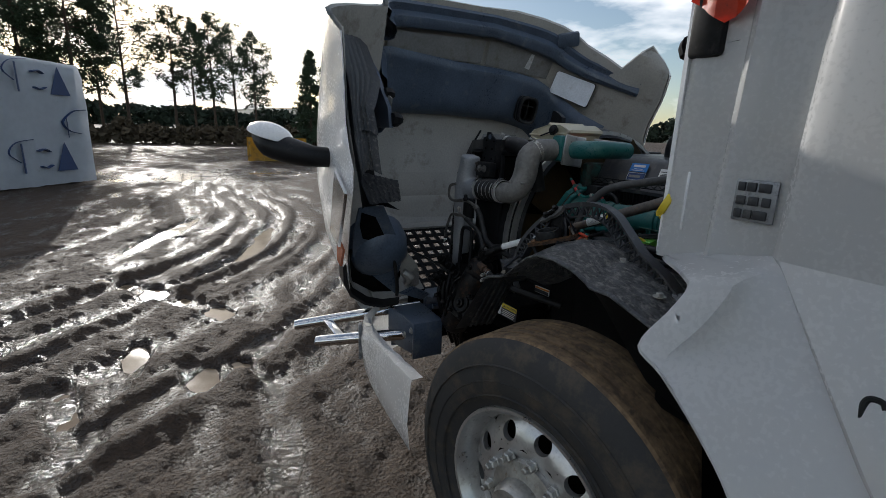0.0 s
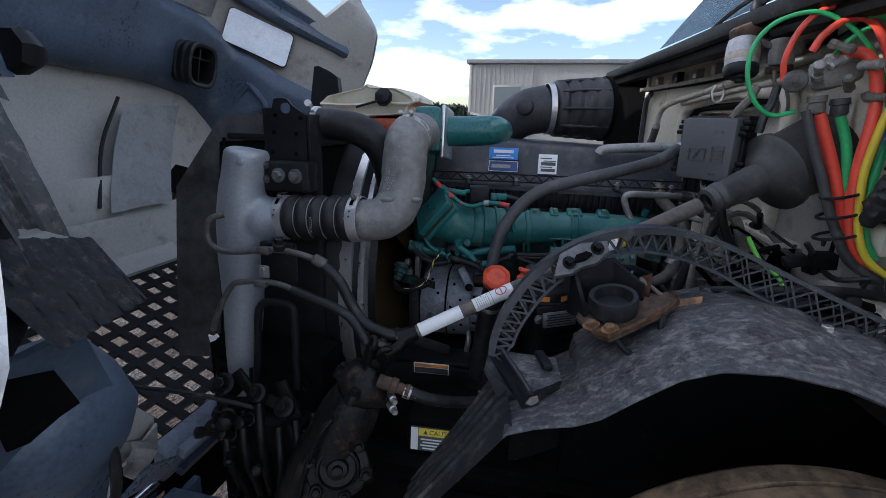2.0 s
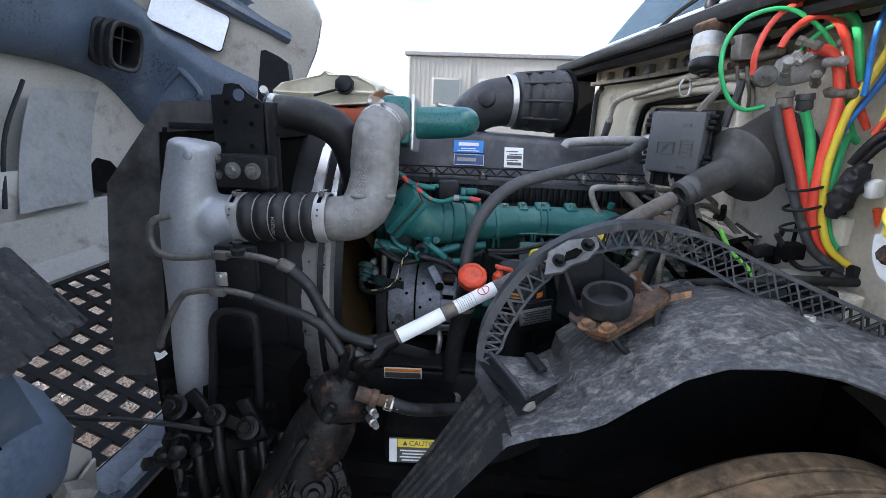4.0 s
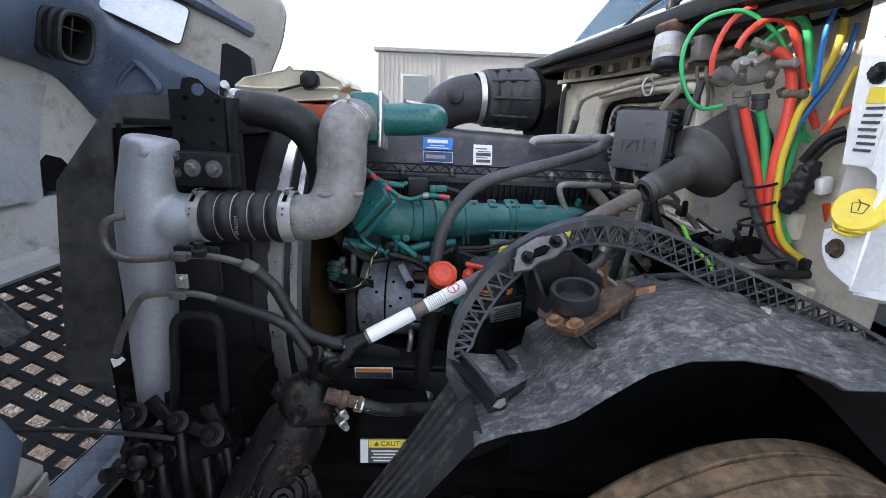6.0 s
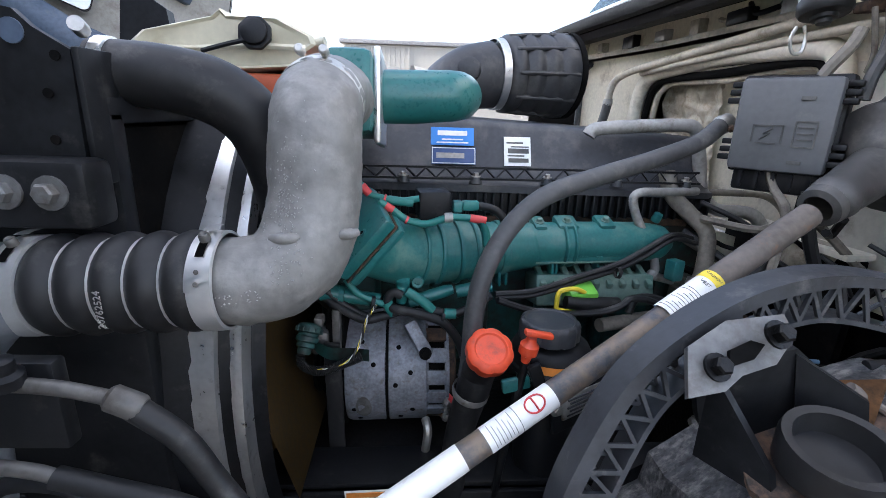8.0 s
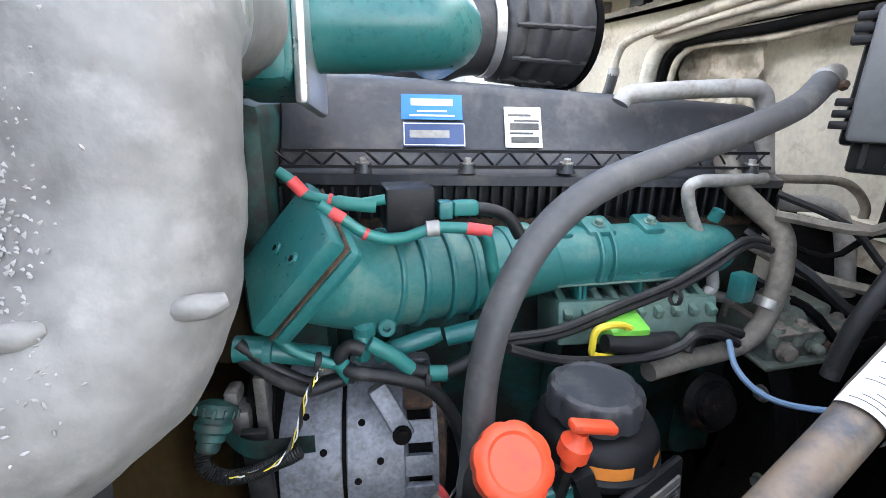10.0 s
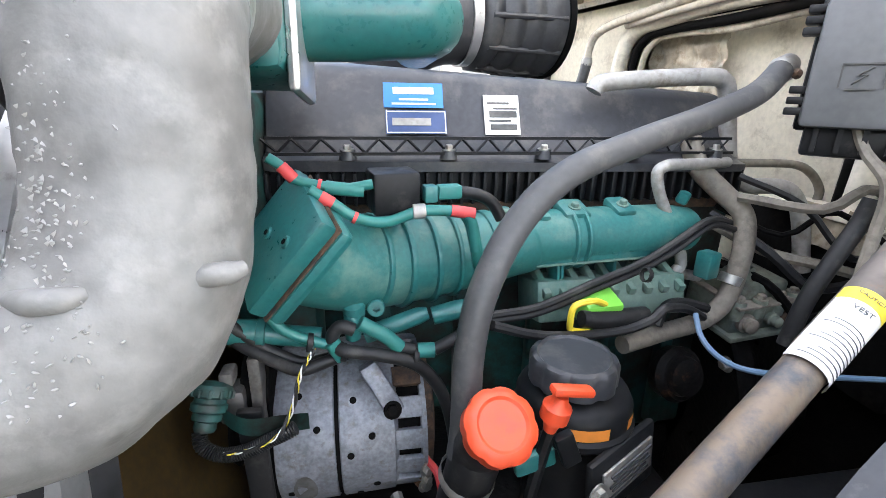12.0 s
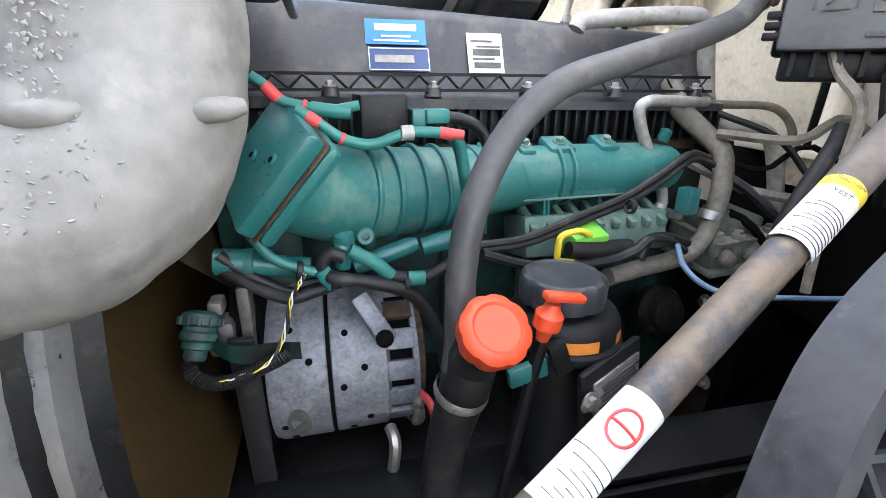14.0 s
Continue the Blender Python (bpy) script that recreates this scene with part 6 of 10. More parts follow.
    part("flange_gasket", box(B(), c - d * 0.0095, (0.003, 0.141, 0.141), fm, 0.001), RUST, m)
    for p in ((-0.0884, -0.394, 1.2911), (-0.0614, -0.4374, 1.2921)):
        p = Vector(p)
        p = p - d * (p - c).dot(d) + d * 0.0155
        b = part("flange_bolt", lathe(B(), [(0.008, -0.004), (0.008, 0.002), (0.0065, 0.0035)], p, d, 16), GREEN, fl)
        part("bolt_socket", lathe(B(), [(0.0038, 0.0015), (0.0038, 0.0042)], p, d, 6), DARK, b)
    for p0, p1 in (((-0.055, -0.390, 1.215), (-0.032, -0.395, 1.231)), ((-0.029, -0.385, 1.190), (-0.012, -0.390, 1.208))):
        part("casting_web", tube(B(), [p0, p1], [0.009, 0.007], 8, 1), GREEN, m)
    part("sensor_boss", lathe(B(), [(0.012, -0.02), (0.012, 0.010), (0.010, 0.012), (0.005, 0.012), (0.005, 0.002)], (0.035, -0.385, 1.183), (0.0, -1, 0.15), 16), GREEN, m)
    # control box with fins below the manifold
    e = part("control_box", box(B(), (0.430, -0.257, 1.124), (0.27, 0.10, 0.07), axes((1, 0.02, 0), (0, 0.25, 1)), 0.006), GREEN_DUST, t, "dusty green engine control box")
    for k in range(9):
        part("cooling_fin", box(B(), (0.310 + 0.030 * k, -0.277, 1.160), (0.014, 0.075, 0.016), axes((1, 0.02, 0), (0, -0.35, 1)), 0.004), GREEN_DUST, e)
    # timing case and front
    bm = B()
    box(bm, (-0.165, 0.08, 1.10), (0.06, 0.62, 0.72), None, 0.03)
    box(bm, (-0.10, -0.235, 1.05), (0.10, 0.09, 0.30), None, 0.03)
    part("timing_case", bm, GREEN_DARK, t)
    part("side_casting", box(B(), (0.10, -0.27, 0.74), (0.86, 0.34, 0.18), None, 0.03), GUNK, t, "black lower casting")
    # turbo outlet on the cover's front: housing, plate, pipe
    h = part("outlet_housing", box(B(), (-0.074, -0.44, 1.525), (0.075, 0.15, 0.125), axes((1, 0.0, 0), (0, 0.12, 1)), 0.014), GREEN, t, "green cast outlet housing")
    part("outlet_plate", box(B(), (-0.031, -0.435, 1.520), (0.012, 0.13, 0.145), axes((1, 0.0, 0), (0, 0.12, 1)), 0.005), ALU_CLEAN, h, "bright gasket plate")
    part("outlet_pipe", tube(B(), [(-0.027, -0.430, 1.527), (0.02, -0.430, 1.528), (0.06, -0.428, 1.530), (0.088, -0.415, 1.532), (0.103, -0.385, 1.533), (0.106, -0.34, 1.533), (0.106, -0.22, 1.53)], [0.043, 0.043, 0.042, 0.042, 0.041, 0.040, 0.040], 20, 6), GREEN, h)
    part("vee_clamp", tube(B(), [(0.02, -0.36, 1.578), (0.06, -0.32, 1.572), (0.11, -0.25, 1.565)], 0.007, 6), STEEL, h)
    # connector rail with lime and yellow plug
    part("plug_body", box(B(), (0.384, -0.337, 1.135), (0.062, 0.05, 0.046), axes((1, 0.05, 0.04), (0, -0.25, 1)), 0.005), LIME, t, "lime green plug")
    bm = B()
    tube(bm, [(0.386, -0.358, 1.151), (0.363, -0.368, 1.163), (0.338, -0.372, 1.163), (0.325, -0.374, 1.156), (0.323, -0.374, 1.135), (0.326, -0.374, 1.120), (0.356, -0.372, 1.113)], 0.0052, 8, 3)
    part("plug_lever", bm, YELLOW, t, "yellow locking lever")
    part("plug_boot", tube(B(), [(0.344, -0.367, 1.134), (0.384, -0.363, 1.128), (0.426, -0.358, 1.126), (0.466, -0.343, 1.122)], [0.013, 0.0155, 0.0155, 0.013], 12), RUBBER, t)
    # rear auxiliary castings
    c, m = Vector((0.752, -0.225, 1.075)), axes((1, 0.12, 0.02), (-0.05, -0.12, 1))
    fm = part("fuel_module", box(B(), c, (0.150, 0.12, 0.062), m, 0.008), MODULE, t, "dusty green cast fuel module")
    part("module_top", box(B(), c + m @ Vector((-0.005, 0.0, 0.046)), (0.118, 0.095, 0.036), m, 0.010), MODULE, fm)
    part("module_flange", box(B(), c + m @ Vector((0.0, -0.006, -0.034)), (0.166, 0.135, 0.012), m, 0.004), MODULE, fm)
    part("module_joint", box(B(), c + m @ Vector((0.0, -0.004, 0.029)), (0.156, 0.128, 0.006), m, 0.002), TAN, fm, "dusty gasket line")
    part("module_dome", lathe(B(), [(0.030, 0.0), (0.028, 0.014), (0.020, 0.020), (0.018, 0.016), (0.0, 0.015)], c + m @ Vector((-0.025, 0.0, 0.062)), m @ Vector((0, 0, 1)), 20), MODULE, fm)
    for x, y in ((-0.066, -0.052), (-0.020, -0.055), (0.028, -0.055), (0.066, -0.050), (0.060, 0.045), (-0.064, 0.045)):
        boss = part("module_boss", lathe(B(), [(0.013, -0.03), (0.013, 0.004), (0.011, 0.007)], c + m @ Vector((x, y, 0.032)), m @ Vector((0, 0, 1)), 14), MODULE, fm)
        part("module_bolt", hexbolt(B(), c + m @ Vector((x, y, 0.039)), m @ Vector((0, 0, 1)), 0.008, 0.008), TAN, boss)
    for x, r in ((-0.050, 0.014), (0.012, 0.010), (0.050, 0.012)):
        part("module_port", lathe(B(), [(r * 1.3, 0), (r * 1.3, 0.010), (r, 0.012), (r, 0.022), (r * 0.6, 0.025)], c + m @ Vector((x, -0.060, -0.004)), m @ Vector((-0.1, -1, 0.1)), 12), (TAN, MODULE, RUST)[int(x > 0) + int(x > 0.03)], fm)
    part("rusty_pump", lathe(B(), [(0.030, -0.03), (0.052, -0.026), (0.055, 0.0), (0.046, 0.012), (0.040, 0.012), (0.036, 0.024), (0.018, 0.028), (0.0, 0.028)], (0.615, -0.270, 0.945), (0.1, -0.95, 0.3), 24), GUNK_RUST, t, "rusty round pump cover")

build_engine()


def wire(name, pts, r, material, label, category="wiring", group="engine wiring", res=5, seg=8):
    return solo(name, tube(B(), pts, r, seg, res), material, label, category, group)


# black oil fill hose that arches over the manifold
t = thing("oil_fill_tube", "thick black rubber hose arching up to the fuse box", "hose", (0.14, -0.55, 1.0))
part("hose", tube(B(), [(0.122, -0.547, 1.069), (0.126, -0.542, 1.094), (0.128, -0.537, 1.123), (0.133, -0.522, 1.185), (0.150, -0.508, 1.255), (0.195, -0.483, 1.326), (0.257, -0.464, 1.374), (0.359, -0.425, 1.403), (0.473, -0.386, 1.431), (0.577, -0.347, 1.462), (0.633, -0.322, 1.495)], 0.0172, 16, 6), RUBBER_DUST, t)
part("hose_end", lathe(B(), [(0.018, 0), (0.020, 0.01), (0.016, 0.03)], (0.633, -0.319, 1.493), (0.8, 0.35, 0.45), 14), STEEL, t)
part("hose_clip", lathe(B(), [(0.006, 0), (0.008, 0.004), (0.004, 0.012)], (0.648, -0.333, 1.491), (-0.3, -0.9, 0.1), 8), RUST, t)

# oil filler with its orange cap
t = thing("oil_filler", "oil filler neck with a lobed orange cap", "filler cap", (0.13, -0.60, 1.0))
ax = Vector((0.08, -0.62, 0.72)).normalized()
c = Vector((0.149, -0.585, 1.135))
bm = B()
N = 48
prof = [(0.030, -0.014), (0.036, -0.010), (0.0385, 0.0), (0.0385, 0.016), (0.034, 0.021), (0.027, 0.023), (0.024, 0.0205), (0.0, 0.0205)]
s, u2, d2 = frame_of(ax)
rings = []
for r, h in prof:
    ring = []
    for k in range(N):
        a = 2 * math.pi * k / N
        lobe = 1 - (0.055 * max(0.0, math.cos(a * 8)) ** 1.5 if r > 0.033 else 0)
        ring.append(bm.verts.new(c + d2 * h + max(r, 1e-4) * lobe * (s * math.cos(a) + u2 * math.sin(a))))
    rings.append(ring)
for a, b in zip(rings, rings[1:]):
    for k in range(N):
        bm.faces.new((a[k], a[(k + 1) % N], b[(k + 1) % N], b[k]))
part("cap", bm, ORANGE, t, "orange lobed cap")
part("neck", tube(B(), [c - ax * 0.005, c - ax * 0.05 + Vector((-0.004, 0, -0.01)), (0.135, -0.548, 1.055), (0.115, -0.535, 0.95), (0.10, -0.53, 0.80)], [0.028, 0.030, 0.030, 0.026, 0.026], 16), RUBBER, t)
part("neck_band", lathe(B(), [(0.032, 0), (0.033, 0.003), (0.033, 0.011), (0.032, 0.014)], (0.128, -0.546, 1.035), (0.2, -0.25, 1), 20, False), STEEL, t)
part("neck_patch", box(B(), (0.152, -0.572, 1.09), (0.030, 0.006, 0.035), axes((1, 0.3, 0.1), (0, -0.4, 1)), 0.002), GREEN, t)

# dipstick handle
t = thing("dipstick", "orange dipstick with a flat tee handle", "dipstick", (0.222, -0.56, 0.989))
bm = B()
box(bm, (0.232, -0.575, 1.165), (0.050, 0.016, 0.010), axes((1, 0.1, -0.22)), 0.004)
lathe(bm, [(0.008, -0.012), (0.010, -0.02), (0.016, -0.026), (0.016, -0.042), (0.010, -0.046), (0.007, -0.06)], (0.224, -0.572, 1.169), (0.15, -0.1, 1), 14)
part("handle", bm, ORANGE, t)
bm = B()
tube(bm, [(0.217, -0.565, 1.111), (0.212, -0.56, 1.069), (0.197, -0.55, 0.939), (0.182, -0.54, 0.789)], 0.008, 8)
box(bm, (0.236, -0.572, 1.087), (0.022, 0.012, 0.045), axes((1, 0.1, 0.4)), 0.003)
part("tube", bm, BLACK, t)
part("bracket", box(B(), (0.204, -0.56, 1.064), (0.05, 0.012, 0.025), axes((1, 0.1, 0.2)), 0.004), GREEN, t)

# power steering reservoir
t = thing("fluid_reservoir", "round black fluid reservoir with a ribbed cap and orange label", "reservoir", (0.285, -0.48, 0.85))
o = Vector((0.287, -0.475, 0.0))
part("body", lathe(B(), [(0.055, 0.82), (0.058, 0.95), (0.060, 1.04), (0.074, 1.050), (0.079, 1.056), (0.079, 1.064), (0.0745, 1.068), (0.0745, 1.088), (0.068, 1.100), (0.050, 1.108), (0.046, 1.118)], o, (0, 0, 1), 32), BLACK, t)
bm = B()
levels = []
for r, h in ((0.050, 1.114), (0.0555, 1.117), (0.0555, 1.143), (0.052, 1.149), (0.046, 1.151), (0.043, 1.148), (0.0001, 1.149)):
    levels.append([o + Vector((-0.01, -0.01, h)) + Vector((math.cos(a), math.sin(a), 0)) * r * (1 - (0.075 * max(0.0, math.cos(a * 9)) ** 2 if r > 0.0465 else 0)) for a in np.linspace(0, 2 * math.pi, 61)])
sheet(bm, levels)
bmesh.ops.remove_doubles(bm, verts=bm.verts, dist=0.00005)
part("cap", bm, COVER, t, "ribbed black cap")
rows = [[Vector((o.x + 0.0754 * math.cos(a), o.y + 0.0754 * math.sin(a), z)) for a in np.linspace(radians(-118), radians(-80), 8)] for z in (1.070, 1.086)]
part("label", sheet(B(), rows), LABEL_ORG, t, "orange label band")
rows = [[Vector((o.x + 0.0754 * math.cos(a), o.y + 0.0754 * math.sin(a), z)) for a in np.linspace(radians(-55), radians(-35), 8)] for z in (1.070, 1.086)]
part("label", sheet(B(), rows), LABEL_ORG, t, "orange label band")

# serial plate bracket beside the reservoir
t = thing("plate_bracket", "dark bracket with a worn metal data plate", "bracket", (0.34, -0.58, 0.95))
DP = axes((0.85, 0.46, 0.02), (0, 0.12, 1))
part("bracket", box(B(), (0.325, -0.546, 1.020), (0.135, 0.012, 0.085), DP, 0.006), BLACK, t)
pl = part("data_plate", box(B(), (0.330, -0.552, 1.025), (0.105, 0.004, 0.044), DP, 0.002), STEEL, t, "worn metal data plate")
for k in range(5):
    part("plate_line", box(B(), (0.332, -0.5545, 1.040 - 0.0075 * k), (0.085 - 0.012 * (k % 2), 0.002, 0.003), DP), LABEL_INK, pl)
part("bolt", hexbolt(B(), (0.272, -0.584, 1.03), (0.4, -0.9, 0), 0.009, 0.008), STEEL, t)


# ---- alternator ----
def build_alternator():
    t = thing("alternator", "grey cast alternator with drilled shells and a belt pulley", "alternator", (0, -0.38, 0.85))
    o, ax, R = Vector((-0.112, -0.305, 0.955)), Vector((1, 0.02, 0.01)), 0.122
    part("front_plate", lathe(B(), [(R * 0.8, -0.016), (R + 0.006, -0.014), (R + 0.006, -0.004), (R * 0.8, -0.002)], o, ax, 40), DARK, t)
    part("front_shell", lathe(B(), [(R * 0.8, -0.004), (R - 0.004, 0.0), (R, 0.010), (R, 0.080), (R - 0.002, 0.082)], o, ax, 48), ALT_CAST, t)
    part("seam", lathe(B(), [(R - 0.004, 0.081), (R - 0.004, 0.089)], o, ax, 48, False), DARK, t)
    part("rear_shell", lathe(B(), [(R - 0.002, 0.088), (R, 0.090), (R - 0.001, 0.165), (R - 0.008, 0.170), (R * 0.7, 0.176)], o, ax, 48), ALT_CAST, t)
    part("end_cover", lathe(B(), [(R * 0.80, 0.170), (R * 0.78, 0.225), (R * 0.5, 0.232)], o, ax, 26), RUST, t, "rust-stained end cover")
    part("slot_back", lathe(B(), [(R - 0.016, 0.166), (R - 0.016, 0.212)], o, ax, 40, False), DARK, t, "dark slots")
    part("slot_ring", lathe(B(), [(R - 0.014, 0.204), (R - 0.006, 0.205), (R - 0.006, 0.213), (R - 0.014, 0.214)], o, ax, 40), ALT_CAST, t)
    for k in range(16):
        a = 2 * math.pi * (k + 0.4) / 16
        part("vent_rib", box(B(), o + ax * 0.186 + Vector((0, (R - 0.009) * math.cos(a), (R - 0.009) * math.sin(a))), (0.046, 0.030, 0.010), axes((1, 0, 0), (0, math.cos(a), math.sin(a))), 0.002), ALT_CAST if k % 5 else RUST, t)
    for y0, z0, r in ((-0.100, -0.030, 0.010), (-0.095, -0.052, 0.008), (-0.085, -0.075, 0.011)):
        st = part("terminal_stud", lathe(B(), [(r, 0), (r, 0.008), (r * 0.6, 0.010), (r * 0.6, 0.024)], o + ax * 0.205 + Vector((0, y0, z0)), (0.5, -0.85, 0), 8), RUST_LIGHT, t, "rusty terminal stud")
        part("terminal_nut", hexbolt(B(), o + ax * 0.213 + Vector((0, y0 - 0.013, z0)), (0.5, -0.85, 0), r * 0.8, 0.008), STEEL, st)
    for x, a in ((0.035, -50), (0.060, -28), (0.020, 20), (0.110, -44), (0.135, -20), (0.105, -8), (0.03, 38), (0.140, 22), (0.115, 36)):
        dr = Vector((0, -math.cos(radians(a)), -math.sin(radians(a))))
        part("drilled_hole", lathe(B(), [(0.0050, -0.002), (0.0050, 0.0008)], o + ax * x + dr * R, dr, 10), DARK, t)
    bm = B()
    ring = []
    for q in np.linspace(0, 2 * math.pi, 25)[:24]:
        th = radians(17) + 0.030 / R * math.sin(q)
        ring.append(bm.verts.new(o + ax * (0.040 + 0.0165 * math.cos(q)) + Vector((0, -math.cos(th), -math.sin(th))) * (R + 0.0015)))
    bm.faces.new(ring)
    bmesh.ops.solidify(bm, geom=bm.faces[:], thickness=0.004)
    part("badge", bm, WORN_ALU, t, "blank oval metal badge")
    part("pulley", lathe(B(), [(0.03, -0.075), (0.062, -0.073), (0.064, -0.065), (0.055, -0.060), (0.064, -0.055), (0.055, -0.050), (0.064, -0.045), (0.055, -0.040), (0.060, -0.032), (0.03, -0.025)], o, ax, 32), DARK, t)
    l0, l1 = Vector((0.022, -0.398, 1.096)), Vector((0.054, -0.415, 1.042))
    m = part("mounting_lug", box(B(), (l0 + l1) / 2, ((l1 - l0).length + 0.014, 0.026, 0.028), axes(l1 - l0, (0.2, -1, 0.3)), 0.005), ALT_CAST, t)
    part("lug_bolt", hexbolt(B(), l1 + Vector((-0.002, -0.014, 0.006)), (0.15, -1, 0.35), 0.0085, 0.006), DARK, m)
    part("terminal", tube(B(), [(0.10, -0.40, 0.935), (0.115, -0.43, 0.93), (0.12, -0.45, 0.90)], 0.006, 7), RED_T, t)
    part("terminal", tube(B(), [(0.055, -0.42, 0.89), (0.06, -0.445, 0.88), (0.055, -0.445, 0.83)], 0.009, 7), STEEL, t)


build_alternator()
# belt and tensioner in front of it
t = thing("drive_belt", "black ribbed drive belt on its idler", "belt", (-0.14, -0.35, 0.7))
part("belt", box(B(), (-0.128, -0.42, 0.80), (0.032, 0.012, 0.55), axes((1, 0, 0), (0, -0.06, 1)), 0.003), RUBBER, t)
part("idler", lathe(B(), [(0.03, -0.02), (0.06, -0.018), (0.06, 0.018), (0.03, 0.02)], (-0.13, -0.345, 1.05), (1, 0, 0), 26), DARK, t)
part("tensioner", box(B(), (-0.158, -0.395, 1.060), (0.035, 0.04, 0.05), axes((1, 0.1, 0)), 0.008), DULL_LINE, t, "grey cast tensioner arm")
part("tensioner_tab", box(B(), (-0.155, -0.410, 1.110), (0.018, 0.03, 0.020), None, 0.005), DULL_LINE, t)
part("upright_bar", box(B(), (-0.123, -0.400, 1.083), (0.016, 0.03, 0.10), None, 0.004), DULL_LINE, t)

# sensor plug with its loop of harness and green bracket
t = thing("sensor_plug", "green round sensor plug on a curved steel strap", "sensor", (-0.14, -0.5, 1.02))
PD = Vector((-0.18, -0.50, -0.85)).normalized()
plug = part("plug", lathe(B(), [(0.012, -0.030), (0.022, -0.026), (0.0245, -0.020), (0.0245, -0.013), (0.019, -0.010), (0.019, -0.005), (0.0215, -0.003), (0.0215, 0.005), (0.016, 0.008), (0.0175, 0.010), (0.0175, 0.016), (0.013, 0.018), (0.0135, 0.026), (0.011, 0.030)], (-0.174, -0.436, 1.084), PD, 24), GREEN_DARK, t)
ps, pu, pd = frame_of(PD)
for k in range(12):
    a = 2 * math.pi * k / 12
    r = ps * math.cos(a) + pu * math.sin(a)
    part("grip_rib", box(B(), Vector((-0.174, -0.436, 1.084)) - PD * 0.0165 + r * 0.0245, (0.004, 0.005, 0.010), Matrix((r, PD.cross(r), PD)).transposed(), 0.0012), GREEN_DARK, plug)
part("strap", sheet(B(), [[Vector((x, y, z + dz)) for dz in (-0.013, 0.013)] for x, y, z in smooth_path([(-0.172, -0.420, 1.081), (-0.156, -0.440, 1.069), (-0.127, -0.455, 1.062), (-0.088, -0.450, 1.059), (-0.058, -0.430, 1.044)], 5)], 0.004), GREEN_DARK, t)
part("loop", corrugated([(-0.187, -0.445, 1.056), (-0.182, -0.455, 1.040), (-0.159, -0.46, 1.029), (-0.129, -0.462, 1.033), (-0.101, -0.462, 1.046), (-0.080, -0.462, 1.055), (-0.069, -0.460, 1.060)], 0.0095), RUBBER, t)

# harness: green trunk with red tape, relay box, black looms
HARNESS = [(-0.038, -0.405, 1.347), (-0.026, -0.405, 1.339), (-0.012, -0.405, 1.330), (0.014, -0.405, 1.312), (0.047, -0.405, 1.305), (0.080, -0.405, 1.315), (0.093, -0.405, 1.319), (0.127, -0.405, 1.318), (0.147, -0.405, 1.315), (0.158, -0.405, 1.303), (0.164, -0.405, 1.264)]
wire("wire_harness", HARNESS, 0.0068, TEAL_W, "green wrapped wiring harness along the intake manifold", seg=14)
wire("wire_harness", [(-0.085, -0.385, 1.382), (-0.071, -0.385, 1.372), (-0.057, -0.385, 1.356), (-0.027, -0.385, 1.348), (0.001, -0.385, 1.344), (0.036, -0.385, 1.349)], 0.0062, TEAL_W, "green wrapped wiring harness along the intake manifold", seg=14)
wire("wire_harness", [(-0.021, -0.385, 1.346), (0.001, -0.385, 1.343), (0.025, -0.385, 1.341)], 0.0085, TEAL_W, "green wrapped branch beside the relay box", seg=12)
for a, b in (((-0.026, -0.405, 1.339), (-0.012, -0.405, 1.330)), ((0.011, -0.405, 1.313), (0.015, -0.405, 1.311)), ((0.131, -0.405, 1.318), (0.161, -0.405, 1.313)), ((-0.071, -0.385, 1.372), (-0.057, -0.385, 1.356)), ((-0.030, -0.385, 1.349), (-0.026, -0.385, 1.348))):
    wire("red_tape", [a, b], 0.0076, RED_T, "band of red tape round a green harness", "tape", "harness tape", 1, 14)
solo("harness_clip", lathe(B(), [(0.0085, -0.008), (0.0095, -0.007), (0.0095, 0.007), (0.0085, 0.008)], (0.091, -0.405, 1.318), (1, 0, 0.05), 16, False), GREYPIPE, "grey clip holding the green harness", "clip")
t = thing("relay_box", "small square black relay box on the engine", "relay", (0.065, -0.33, 1.30))
part("body", box(B(), (0.062, -0.358, 1.335), (0.060, 0.056, 0.054), axes((1, 0.16, 0)), 0.004), BLACK, t)
part("connector", box(B(), (0.109, -0.370, 1.333), (0.018, 0.022, 0.022), axes((1, 0.12, 0)), 0.003), GREEN, t, "green connector")
part("connector_shell", box(B(), (0.134, -0.370, 1.335), (0.032, 0.020, 0.018), axes((1, 0.12, 0)), 0.003), TEAL_W, t, "green connector shell")
part("plug_tail", tube(B(), [(0.147, -0.360, 1.333), (0.178, -0.360, 1.327), (0.197, -0.360, 1.315), (0.210, -0.360, 1.294)], 0.0085, 12), RUBBER, t)
wire("wiring_loom", [(0.150, -0.400, 1.313), (0.160, -0.395, 1.296), (0.169, -0.385, 1.265), (0.178, -0.375, 1.229)], 0.0085, TEAL_W, "green wrapped branch of the wiring harness", seg=12)
wire("wiring_loom", [(-0.155, -0.380, 1.150), (-0.138, -0.400, 1.147), (-0.098, -0.410, 1.126), (-0.066, -0.420, 1.116), (-0.035, -0.410, 1.118), (-0.003, -0.400, 1.124)], 0.0085, RUBBER, "black corrugated wiring loom under the manifold", seg=12)
wire("wiring_loom", [(-0.146, -0.400, 1.174), (-0.128, -0.400, 1.156), (-0.096, -0.400, 1.131), (-0.062, -0.400, 1.114), (-0.029, -0.400, 1.119)], 0.0075, RUBBER, "black corrugated wiring loom under the manifold", seg=12)
